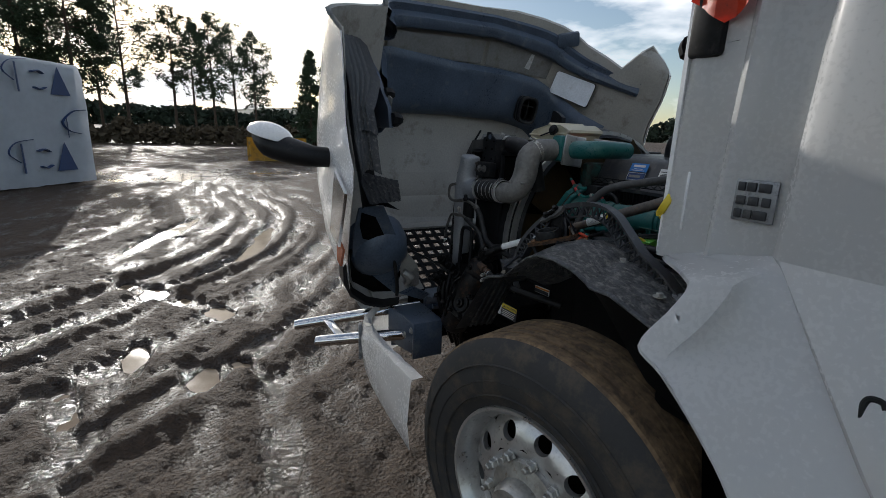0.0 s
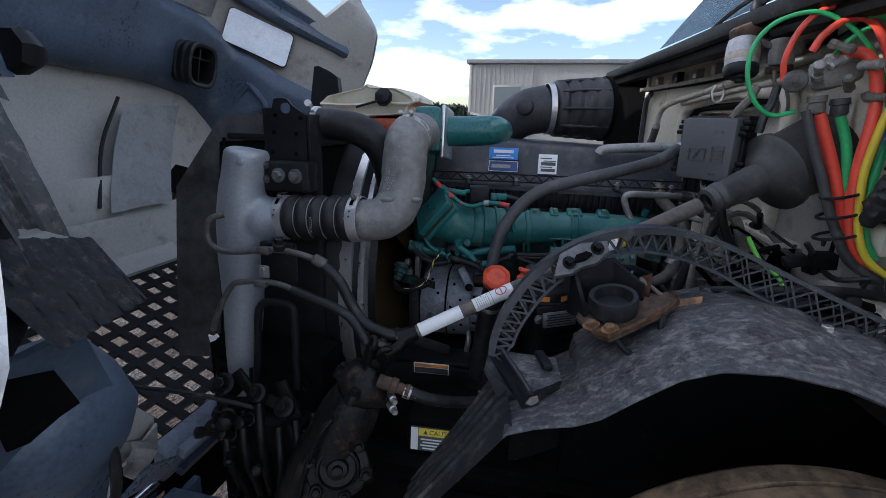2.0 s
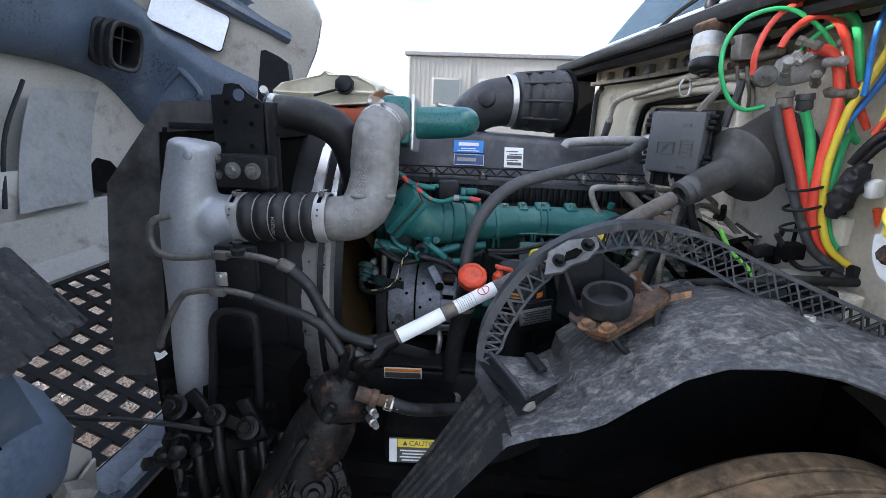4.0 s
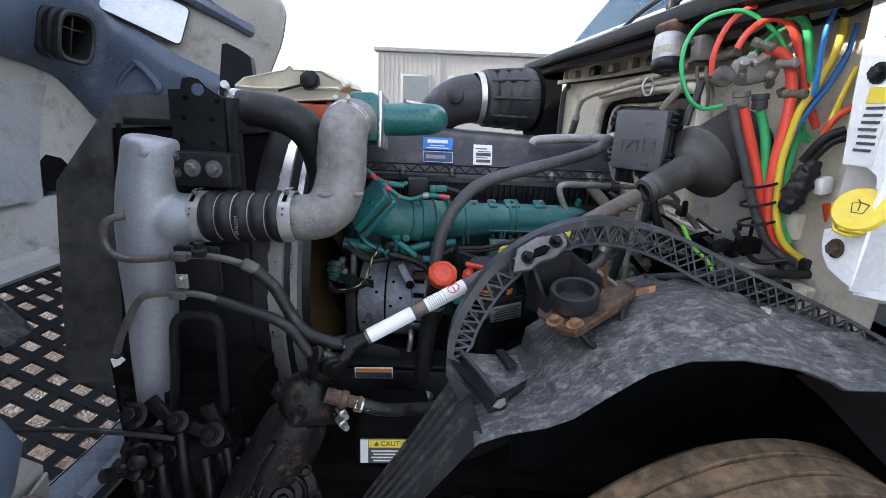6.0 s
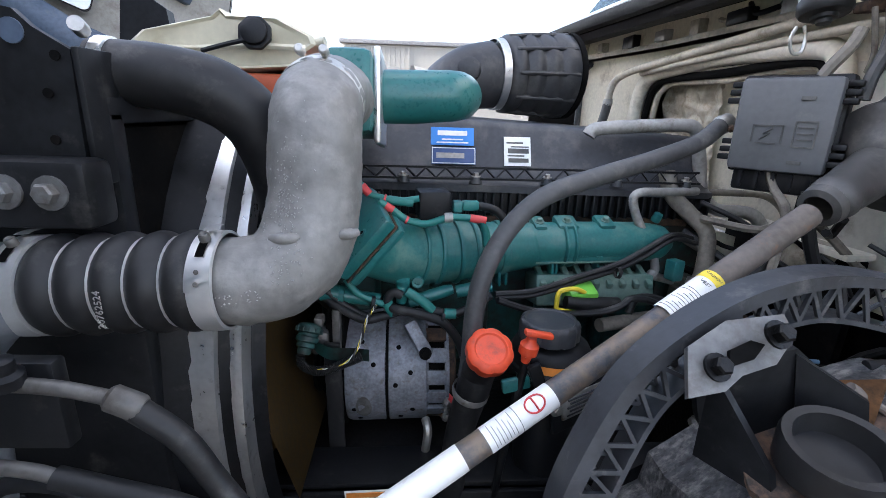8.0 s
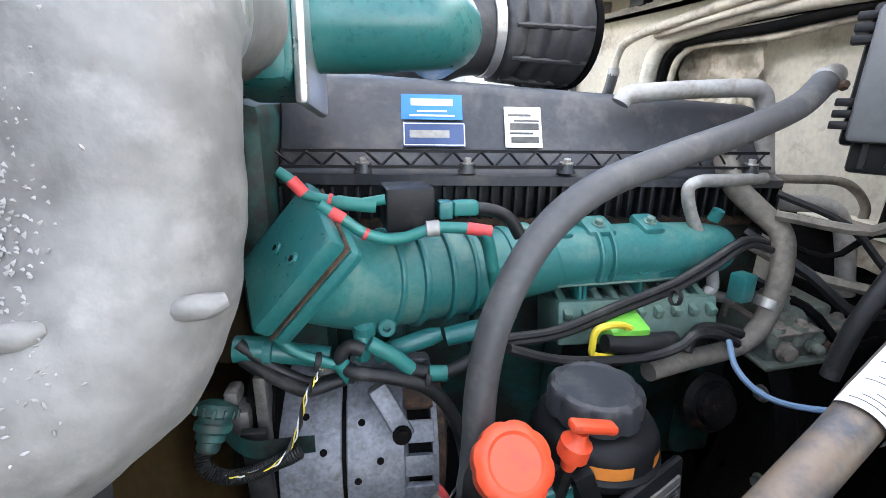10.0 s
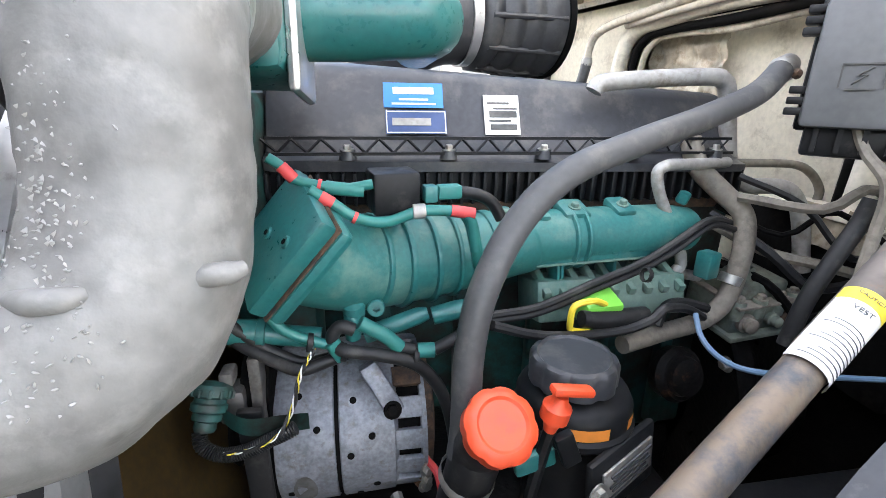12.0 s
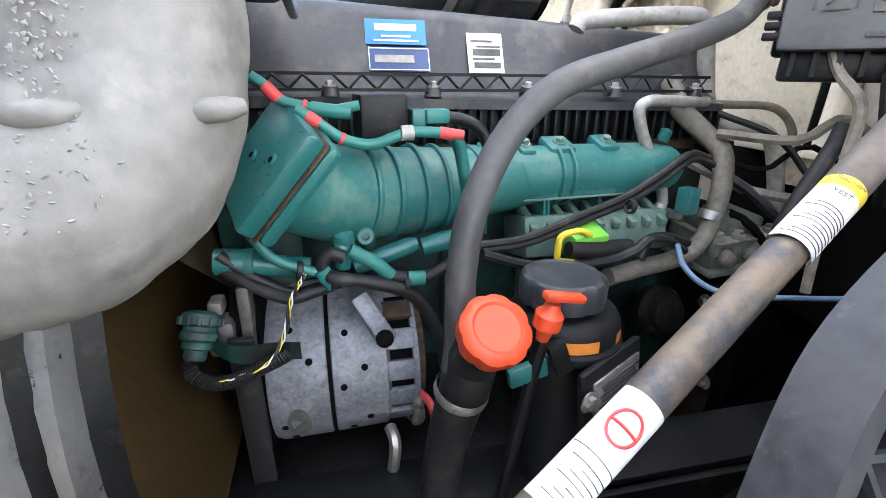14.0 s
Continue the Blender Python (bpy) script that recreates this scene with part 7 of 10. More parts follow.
wire("wiring_loom", [(-0.016, -0.410, 1.140), (-0.007, -0.420, 1.139), (0.038, -0.420, 1.129), (0.082, -0.420, 1.113), (0.109, -0.420, 1.085), (0.127, -0.420, 1.045), (0.139, -0.420, 0.991), (0.144, -0.420, 0.933)], 0.009, RUBBER, "black corrugated wiring loom beside the alternator", seg=12)
wire("wiring_loom", [(0.005, -0.410, 1.163), (-0.011, -0.410, 1.169), (-0.022, -0.410, 1.158), (-0.020, -0.410, 1.143), (-0.011, -0.410, 1.132)], 0.009, RUBBER, "short black corrugated loop under the manifold", seg=12)
wire("wiring_loom", [(-0.024, -0.412, 1.150), (-0.018, -0.412, 1.138), (-0.010, -0.412, 1.125)], 0.0105, TEAL_W, "green taped section of the wiring loom", seg=12)
wire("wiring_loom", [(0.013, -0.410, 1.173), (0.028, -0.410, 1.163), (0.046, -0.410, 1.151), (0.065, -0.410, 1.132)], 0.0098, TEAL_W, "green taped section of the wiring loom", seg=12)
wire("wiring_loom", [(0.065, -0.410, 1.132), (0.084, -0.410, 1.127)], 0.009, RUBBER, "black section of the wiring loom", seg=12)
wire("wiring_loom", [(0.088, -0.410, 1.126), (0.111, -0.410, 1.125)], 0.0105, TEAL_W, "green taped section of the wiring loom", seg=12)
wire("wiring_loom", [(0.111, -0.410, 1.125), (0.146, -0.400, 1.138), (0.182, -0.390, 1.157)], 0.0085, RUBBER, "black loom running behind the hose", seg=12)
wire("wiring_loom", [(-0.121, -0.410, 1.220), (-0.102, -0.410, 1.198)], 0.0072, RUBBER, "black end of a green wire", seg=12)
wire("wiring_loom", [(-0.103, -0.410, 1.199), (-0.081, -0.410, 1.168), (-0.045, -0.410, 1.150), (-0.027, -0.410, 1.144)], 0.0068, TEAL_W, "green wrapped branch of the wiring harness", seg=12)
wire("wiring_loom", [(0.192, -0.381, 1.156), (0.277, -0.361, 1.156), (0.374, -0.332, 1.176), (0.465, -0.313, 1.199), (0.526, -0.304, 1.229), (0.589, -0.295, 1.263), (0.648, -0.275, 1.252)], 0.0062, RUBBER, "thin black cable across the engine side")
wire("wiring_loom", [(0.193, -0.381, 1.148), (0.278, -0.361, 1.147), (0.380, -0.332, 1.167), (0.471, -0.313, 1.190), (0.533, -0.304, 1.218), (0.595, -0.295, 1.254), (0.658, -0.276, 1.240)], 0.0062, RUBBER, "thin black cable across the engine side")
wire("wiring_loom", [(0.194, -0.401, 1.151), (0.259, -0.390, 1.126), (0.328, -0.381, 1.114), (0.408, -0.376, 1.114), (0.459, -0.371, 1.126), (0.484, -0.365, 1.141), (0.535, -0.348, 1.130), (0.591, -0.325, 1.099)], 0.0075, RUBBER, "black cable sagging under the plug")
wire("wiring_loom", [(0.499, -0.334, 1.094), (0.516, -0.324, 1.123), (0.555, -0.314, 1.124), (0.612, -0.305, 1.105)], 0.0085, RUBBER, "black cable tied to the tan hose")
TWIST = smooth_path([(-0.043, -0.435, 1.154), (-0.050, -0.445, 1.145), (-0.058, -0.455, 1.134), (-0.066, -0.460, 1.106), (-0.077, -0.466, 1.075), (-0.096, -0.474, 1.055), (-0.130, -0.474, 1.043), (-0.154, -0.472, 1.040)], 7)
t = thing("twisted_wires", "twisted yellow, white and black wires", "wiring", (-0.02, -0.52, 1.05))
for k, mt in enumerate((LABEL_YEL, LABEL, RUBBER)):
    pts = []
    for j in range(len(TWIST)):
        q = j / 25
        c = TWIST[j]
        a = q * 16 + k * 2.1
        pts.append(c + Vector((math.cos(a), math.sin(a), 0)) * 0.0019)
    part("strand", tube(B(), pts, (0.0009, 0.0010, 0.0024)[k], 5, 2), mt, t)
t = thing("sensor_fitting", "green pipe fitting under the manifold", "fitting", (-0.05, -0.43, 1.12))
part("body", tube(B(), [(-0.154, -0.390, 1.161), (-0.114, -0.390, 1.158), (-0.103, -0.390, 1.154), (-0.039, -0.390, 1.144)], [0.017, 0.017, 0.014, 0.014], 16, 1), GREEN, t)
part("collar", lathe(B(), [(0.016, -0.006), (0.019, -0.005), (0.019, 0.005), (0.016, 0.006)], (-0.113, -0.390, 1.157), (1, 0, -0.1), 16, False), GREEN, t)
part("rail_tube", tube(B(), [(0.019, -0.375, 1.135), (0.093, -0.375, 1.160), (0.107, -0.375, 1.164)], [0.0125, 0.0125, 0.009], 14, 1), GREEN, t)
part("rail_tube", tube(B(), [(0.114, -0.370, 1.156), (0.146, -0.370, 1.163), (0.186, -0.370, 1.170)], [0.013, 0.014, 0.013], 14, 1), GREEN, t)
part("elbow", tube(B(), [(0.001, -0.380, 1.190), (0.004, -0.390, 1.179), (0.004, -0.395, 1.160), (0.003, -0.395, 1.143)], [0.014, 0.013, 0.012, 0.010], 14, 3), GREEN, t)
part("elbow_cap", lathe(B(), [(0.0135, -0.012), (0.015, 0.0), (0.013, 0.007), (0.006, 0.010), (0.0, 0.011)], (0.006, -0.392, 1.186), (-0.1, -0.35, 1), 16), GREEN, t)
for p in ((0.084, -0.415, 1.119), (-0.051, -0.410, 1.149), (0.17, -0.395, 1.148), (0.46, -0.34, 1.19), (-0.009, -0.415, 1.134)):
    solo("cable_tie", lathe(B(), [(0.0105, -0.004), (0.0125, -0.003), (0.0125, 0.003), (0.0105, 0.004)], p, (1, 0.1, -0.2), 12, False), RUBBER, "black cable tie round a loom", "cable tie", "cable ties")

# pipes at the engine's rear
wire("vent_pipe", [(0.434, -0.142, 1.464), (0.443, -0.142, 1.476), (0.474, -0.142, 1.482), (0.565, -0.143, 1.489), (0.658, -0.145, 1.493), (0.685, -0.145, 1.488), (0.700, -0.145, 1.466), (0.718, -0.145, 1.393), (0.734, -0.148, 1.334), (0.772, -0.153, 1.295), (0.844, -0.165, 1.290), (0.877, -0.175, 1.268), (0.895, -0.186, 1.212), (0.913, -0.197, 1.119)], 0.0158, GREYPIPE, "grey bent pipe rising behind the valve cover", "pipe", "engine pipes", 5, 14)
wire("breather_hose", [(0.627, -0.164, 1.383), (0.635, -0.189, 1.335), (0.671, -0.215, 1.294), (0.701, -0.241, 1.259), (0.699, -0.261, 1.212), (0.690, -0.270, 1.157), (0.668, -0.280, 1.103), (0.617, -0.294, 1.075), (0.514, -0.324, 1.073), (0.428, -0.353, 1.074)], [0.019, 0.019, 0.0185, 0.018, 0.0178, 0.0175, 0.0172, 0.0165, 0.0155, 0.015], TAN, "dusty tan breather hose bending down the engine", "hose", "engine pipes", 5, 14)
part("hose_strap", lathe(B(), [(0.0178, -0.009), (0.0198, -0.008), (0.0198, 0.008), (0.0178, 0.009)], (0.678, -0.272, 1.144), (0.35, 0.1, 1), 20, False), STEEL, tagged(bpy.data.objects["breather_hose"]), "pale metal hose strap")
wire("coolant_pipe", [(0.696, -0.185, 1.343), (0.643, -0.205, 1.344), (0.571, -0.234, 1.347), (0.532, -0.244, 1.347), (0.516, -0.244, 1.334), (0.527, -0.244, 1.297), (0.556, -0.244, 1.246), (0.583, -0.244, 1.200), (0.593, -0.244, 1.165), (0.586, -0.244, 1.152), (0.650, -0.224, 1.131)], 0.0100, GREYPIPE, "pale grey metal coolant pipe", "pipe", "engine pipes", 5, 14)
wire("rear_pipe", [(0.699, -0.144, 1.336), (0.798, -0.144, 1.335), (0.889, -0.143, 1.331), (0.937, -0.141, 1.311), (0.967, -0.140, 1.279), (0.971, -0.138, 1.255)], 0.0085, TAN, "thin dusty pipe behind the engine", "pipe", "engine pipes", 5, 10)
solo("pipe_bracket", box(B(), (0.621, -0.275, 1.176), (0.03, 0.03, 0.048), axes((1, 0.3, 0)), 0.004), GREEN, "small green pipe bracket", "bracket")
wire("fuel_line", [(0.545, -0.36, 1.125), (0.53, -0.40, 1.105), (0.545, -0.43, 1.085), (0.59, -0.45, 1.072), (0.70, -0.47, 1.066), (0.80, -0.50, 1.07)], 0.0045, PALE_BLUE, "thin light blue fuel line", "hose", "engine pipes")
wire("rear_hose", [(0.739, -0.420, 1.323), (0.728, -0.420, 1.287), (0.707, -0.420, 1.243), (0.676, -0.420, 1.170), (0.661, -0.420, 1.095)], 0.0125, RUBBER, "black hose hanging beside the engine", "hose", "engine pipes", 5, 12)
rng = random.Random(31)
for k in range(6):
    y0, z0 = -0.24 - rng.uniform(0, 0.08), 1.15 + 0.03 * k + rng.uniform(-0.02, 0.02)
    wire("rear_cable", [(0.68, y0 + 0.06, z0 + rng.uniform(0, 0.06)), (0.75, y0 - rng.uniform(0, 0.05), z0), (0.83, y0 - 0.05, z0 + rng.uniform(-0.09, 0.05)), (0.95, y0 - rng.uniform(0.0, 0.15), z0 + rng.uniform(-0.12, 0.06))], rng.uniform(0.004, 0.010), (DARK, TAN, RUBBER)[k % 3], "dusty cable behind the engine", "wiring", "rear cables", 4, 6)

set_at_angle(before_engine)

# ---- charge air pipe and bellows ----
def dented(bm):
    """Shallow dents and lumps of a sand casting."""
    bm.normal_update()
    for v in bm.verts:
        n = noise.noise(v.co * 42) * 0.0019 + noise.noise(v.co * 105 + Vector((3, 1, 7))) * 0.0007
        pit = noise.noise(v.co * 38 + Vector((9, 4, 2)))
        v.co += v.normal * (n - 0.006 * max(0.0, pit - 0.40))
    return bm


t = thing("charge_air_pipe", "thick cast aluminium charge air pipe with a double elbow", "pipe", (-0.08, -0.7, 1.2))
AIR = [(-0.185, -0.700, 1.316), (-0.16, -0.699, 1.315), (-0.128, -0.690, 1.322), (-0.104, -0.675, 1.342), (-0.093, -0.660, 1.372), (-0.089, -0.648, 1.41), (-0.088, -0.642, 1.45), (-0.088, -0.634, 1.485), (-0.088, -0.615, 1.508), (-0.088, -0.585, 1.521), (-0.086, -0.54, 1.525), (-0.083, -0.50, 1.525)]
part("pipe", dented(tube(B(), AIR, [0.050, 0.051, 0.053, 0.055, 0.0555, 0.055, 0.055, 0.055, 0.054, 0.053, 0.052, 0.051], 56, 10)), CASTPIPE, t)
rng = random.Random(17)
axis_line = smooth_path(AIR, 10)
bm = B()
for k in range(230):
    i = int(rng.triangular(16, 74, 48)) if k < 175 else rng.randint(6, 30)
    c, d = axis_line[i], (axis_line[i + 1] - axis_line[i - 1]).normalized()
    a = radians(rng.gauss(70, 12) if k < 175 else rng.gauss(92, 18))
    out = Vector((-math.cos(a), -math.sin(a), rng.uniform(-0.1, 0.1)))
    out = (out - d * out.dot(d)).normalized()
    p = c + d * rng.uniform(-0.004, 0.004) + out * 0.0560
    u_ = (d * rng.uniform(0.2, 1) + out.cross(d) * rng.uniform(-0.9, 0.9)).normalized()
    v_ = out.cross(u_)
    ln, wd = rng.uniform(0.0007, 0.0019), rng.uniform(0.0004, 0.0008)
    rim = [bm.verts.new(p - out * 0.0012 + u_ * ln * math.cos(q) + v_ * wd * math.sin(q)) for q in np.linspace(0, 2 * math.pi, 7)[:6]]
    tip = bm.verts.new(p + out * 0.0006)
    for q in range(6):
        bm.faces.new((rim[q], rim[(q + 1) % 6], tip))
tagged(part("spatter", bm, FLECK, t, "clustered white flecks", 80), kind="stuff")
for x, y in ((-0.108, -0.7195), (-0.047, -0.694)):
    part("casting_nub", tube(B(), [(x - 0.016, y + 0.006, 1.371), (x - 0.004, y, 1.372), (x + 0.008, y, 1.373), (x + 0.015, y + 0.004, 1.374)], [0.005, 0.0065, 0.0062, 0.004], 10, 3), CASTPIPE, t)
part("pipe_clamp", lathe(B(), [(0.051, -0.012), (0.054, -0.011), (0.054, 0.011), (0.051, 0.012)], (-0.088, -0.600, 1.516), (0, 0.90, 0.32), 32, False), STEEL, t, "steel band clamp")
for x in (-0.106, -0.078):
    part("clamp_bolt", lathe(B(), [(0.005, 0), (0.006, 0.004), (0.006, 0.013), (0.004, 0.015)], (x, -0.61, 1.572), (0, -1, 0.3), 10), STEEL, t)
t = thing("bellows_hose", "black ribbed bellows hose with wire rings and steel clamps", "hose", (-0.28, -0.72, 1.25))
prof, n = [], 5
x0, x1 = -0.374, -0.196
step = (x1 - x0) / n
for k in range(n):
    for j in range(7):
        q = j / 7
        prof.append((0.049 + 0.0095 * math.sin(math.pi * q) ** 0.8, k * step + q * step))
prof.append((0.049, n * step))
BD = Vector((1, 0.02, 0.045)).normalized()
part("bellows", lathe(B(), prof, (x0, -0.706, 1.309), BD, 32), RUBBER, t)
for k in range(1, n):
    part("wire_ring", lathe(B(), [(0.049, -0.002), (0.0525, 0.0), (0.049, 0.002)], Vector((x0, -0.706, 1.309)) + BD * (k * step), BD, 28, False), CLAMP, t)
bs, bu, bd = frame_of(BD)
for x, z in ((-0.386, 1.308), (-0.188, 1.3175)):
    at = Vector((x, -0.704, z))
    cl = part("clamp_band", lathe(B(), [(0.0535, -0.0135), (0.0570, -0.0125), (0.0575, 0.0), (0.0570, 0.0125), (0.0535, 0.0135)], at, BD, 48, False), CLAMP, t, "bright steel clamp band")
    def arc(r, a0, a1, w, n=14):
        return [[at + (Vector((0, -1, 0)) * math.cos(a) + Vector((0, 0, 1)) * math.sin(a)) * r + bd * (w * k) for k in (-1, -0.8, 0.8, 1)] for a in np.linspace(radians(a0), radians(a1), n)]
    part("clamp_strap", sheet(B(), arc(0.0588, 8, 84, 0.0125), 0.0022), CLAMP, cl, "riveted strap end")
    part("clamp_slot", sheet(B(), arc(0.0600, 44, 62, 0.0045, 6), 0.0006), DARK, cl, "dark slot")
    part("clamp_screw", lathe(B(), [(0.0058, 0), (0.0058, 0.007), (0.0044, 0.009), (0.002, 0.0065)], at + Vector((0, -math.cos(radians(66)), math.sin(radians(66)))) * 0.0595, (0, -math.cos(radians(66)), math.sin(radians(66))), 12), DULL_LINE, cl)
    for a in (16, 28):
        d = Vector((0, -math.cos(radians(a)), math.sin(radians(a))))
        part("rivet", lathe(B(), [(0.0026, 0), (0.0024, 0.0008), (0.0, 0.0012)], at + d * 0.0598, d, 10), DULL_LINE, cl)
    part("clamp_lug", sheet(B(), arc(0.0640, 78, 100, 0.0075, 6), 0.005), CLAMP, cl)
writing("part_mark", "20762524", 0.0105, (-0.2845, -0.7655, 1.306), (0, 0, 1), (-1, 0, 0), GREYPIPE, t, 0.0004)

# ---- charge air cooler end tank ----
t = thing("cooler_end_tank", "cast aluminium cooler end tank with a side outlet", "end tank", (-0.48, -0.74, 0.92))
col = [(-0.468, 1.480, 0.034), (-0.470, 1.468, 0.047), (-0.480, 1.41, 0.051), (-0.486, 1.37, 0.056), (-0.492, 1.30, 0.062), (-0.500, 1.21, 0.060), (-0.507, 1.13, 0.054), (-0.512, 1.05, 0.051), (-0.520, 0.98, 0.048), (-0.526, 0.90, 0.045), (-0.53, 0.80, 0.042)]
bm = B()
tube(bm, [(x, -0.735, z) for x, z, r in col], [r for x, z, r in col], 32, 3)
tube(bm, [(-0.500, -0.733, 1.285), (-0.475, -0.730, 1.298), (-0.445, -0.724, 1.304), (-0.415, -0.715, 1.306), (-0.38, -0.707, 1.309)], [0.046, 0.056, 0.057, 0.0540, 0.0505], 32, 6)
tube(bm, [(-0.505, -0.735, 1.375), (-0.47, -0.728, 1.335), (-0.43, -0.72, 1.312)], [0.030, 0.044, 0.046], 20, 4)
tube(bm, [(-0.512, -0.735, 1.17), (-0.48, -0.73, 1.235), (-0.435, -0.72, 1.295)], [0.030, 0.042, 0.046], 20, 4)
box(bm, (-0.475, -0.712, 1.458), (0.100, 0.05, 0.036), None, 0.012)
tank = part("tank", bm, CASTGREY, t)
mod = tank.modifiers.new("one casting", "REMESH")
mod.mode, mod.voxel_size, mod.use_smooth_shade = "VOXEL", 0.0045, True
mod = tank.modifiers.new("soft", "SMOOTH")
mod.factor, mod.iterations = 0.6, 10
for x, z in ((-0.455, 1.450), (-0.466, 1.412)):
    part("rivet", lathe(B(), [(0.010, 0), (0.009, 0.004), (0.004, 0.006)], (x, -0.776, z), (0.2, -1, 0.1), 14), CASTGREY, t)


# ---- radiator pack ----
def build_radiator():
    t = thing("radiator", "radiator pack in a dirty black frame with rubber side baffle", "radiator", (-0.5, 0, 0.6))
    part("core", box(B(), (-0.44, -0.02, 1.02), (0.20, 1.16, 0.92), None, 0.01), DARK, t)
    bm = B()
    box(bm, (-0.44, -0.615, 1.02), (0.22, 0.03, 0.96), None, 0.006)
    box(bm, (-0.44, -0.02, 1.50), (0.22, 1.22, 0.035), None, 0.006)
    part("frame", bm, BLACK, t)
    # side baffle: soft grey panel with a cut corner, and its top run across the pack
    edge = [(-0.827, 0.822), (-0.80, 1.05), (-0.774, 1.245), (-0.757, 1.36), (-0.59, 1.557), (-0.45, 1.566), (-0.44, 1.50), (-0.606, 1.488), (-0.625, 1.30), (-0.65, 1.05), (-0.673, 0.838)]
    part("side_baffle", prism(B(), edge, (0, -0.635, 0), (1, 0, 0), (0, 0, 1), 0.03, True), BAFFLE, t, "dirty grey rubber baffle")
    rows = [[Vector((x, y, z)) for x, z in ((-0.757, 1.36), (-0.67, 1.462), (-0.59, 1.557), (-0.52, 1.562), (-0.45, 1.566))] for y in np.linspace(-0.62, 0.55, 9)]
    part("top_baffle", sheet(B(), rows, 0.015), BAFFLE, t, "dirty grey rubber baffle")
    part("baffle_lip", sheet(B(), [[Vector((-0.605, -0.645, 1.50 - 0.65 * k / 6)) + Vector((-0.012 * k, 0, 0)), Vector((-0.575, -0.66, 1.50 - 0.65 * k / 6)) + Vector((-0.012 * k, 0, 0))] for k in range(7)], 0.012), BLACK, t)
    part("top_strip", box(B(), (-0.51, -0.65, 1.505), (0.13, 0.012, 0.016), None, 0.004), BLACK, t)
    # fan shroud and ring
    bm = B()
    lathe(bm, [(0.62, -0.34), (0.60, -0.25), (0.565, -0.20)], (0, 0, 1.03), (1, 0, 0), 64, False)
    part("fan_shroud", bm, BLACK, t)
    bm = B()
    lathe(bm, [(0.565, -0.30), (0.60, -0.297), (0.60, -0.26), (0.585, -0.255), (0.585, -0.233), (0.60, -0.23), (0.60, -0.22), (0.565, -0.218), (0.56, -0.30)], (0, -0.01, 1.03), (1, 0, 0), 72, False)
    part("fan_ring", bm, ALU_CLEAN, t, "bright metal fan ring")
    for k in range(9):
        a = 2 * math.pi * (k + 0.5) / 9
        d = Vector((0, math.cos(a), math.sin(a)))
        s = Vector((0, -math.sin(a), math.cos(a)))
        rows = [[Vector((-0.21, -0.01, 1.03)) + d * r + s * (w * (0.10 + 0.12 * r)) + Vector((0.05 * w, 0, 0)) for w in (-1, 0, 1)] for r in (0.12, 0.3, 0.45, 0.555)]
        part("fan_blade", sheet(B(), rows, 0.006), FANTAN, t)
    part("fan_hub", lathe(B(), [(0.13, -0.25), (0.13, -0.16), (0.09, -0.14)], (0, -0.01, 1.03), (1, 0, 0), 30), DARK, t)


build_radiator()
# drilled black bracket plate above the bellows
t = thing("drilled_plate", "matt black steel plate with drilled holes and two large bolts", "bracket", (-0.42, -0.66, 1.36))
P = [(-0.462, 1.410), (-0.345, 1.410), (-0.340, 1.562), (-0.375, 1.583), (-0.392, 1.600), (-0.41, 1.603), (-0.428, 1.60), (-0.435, 1.578), (-0.462, 1.576)]
pl = part("plate", prism(B(), P, (0, -0.655, 0), (1, 0, 0), (0, 0, 1), 0.008, True), BLACK, t)
part("eye", lathe(B(), [(0.013, 0), (0.013, 0.002)], (-0.395, -0.6602, 1.578), (0, -1, 0), 18), DUCT, pl, "round lifting eye")
for x, z in ((-0.425, 1.56), (-0.432, 1.518), (-0.37, 1.516), (-0.44, 1.468), (-0.355, 1.555), (-0.372, 1.466)):
    part("drilled_hole", lathe(B(), [(0.0055, 0), (0.0055, 0.0015)], (x, -0.6602, z), (0, -1, 0), 12), DARK, pl)
part("flange", box(B(), (-0.335, -0.63, 1.49), (0.008, 0.06, 0.15), None, 0.002), BLACK, t)
br = part("mount", box(B(), (-0.375, -0.69, 1.412), (0.13, 0.05, 0.075), None, 0.010), BLACK, t)
for x in (-0.392, -0.346):
    part("big_bolt", hexbolt(B(), (x, -0.716, 1.416), (0, -1, 0.05), 0.0115, 0.013, 1.6), WORN_ALU, br)
for z in (1.44, 1.405):
    part("nut", hexbolt(B(), (-0.430, -0.714, z), (0, -1, 0), 0.0075, 0.008), DULL_LINE, br)
solo("rubber_flap", prism(B(), [(-0.048, 0.085), (-0.030, 0.088), (0.012, 0.070), (0.046, 0.048), (0.052, 0.010), (0.058, -0.09), (-0.062, -0.09), (-0.058, -0.02)], (-0.57, -0.07, 1.655), (1, 0, 0), (0, 0.12, 1), 0.03, True), BLACK, "black rubber flap behind the coolant tank", "bracket")


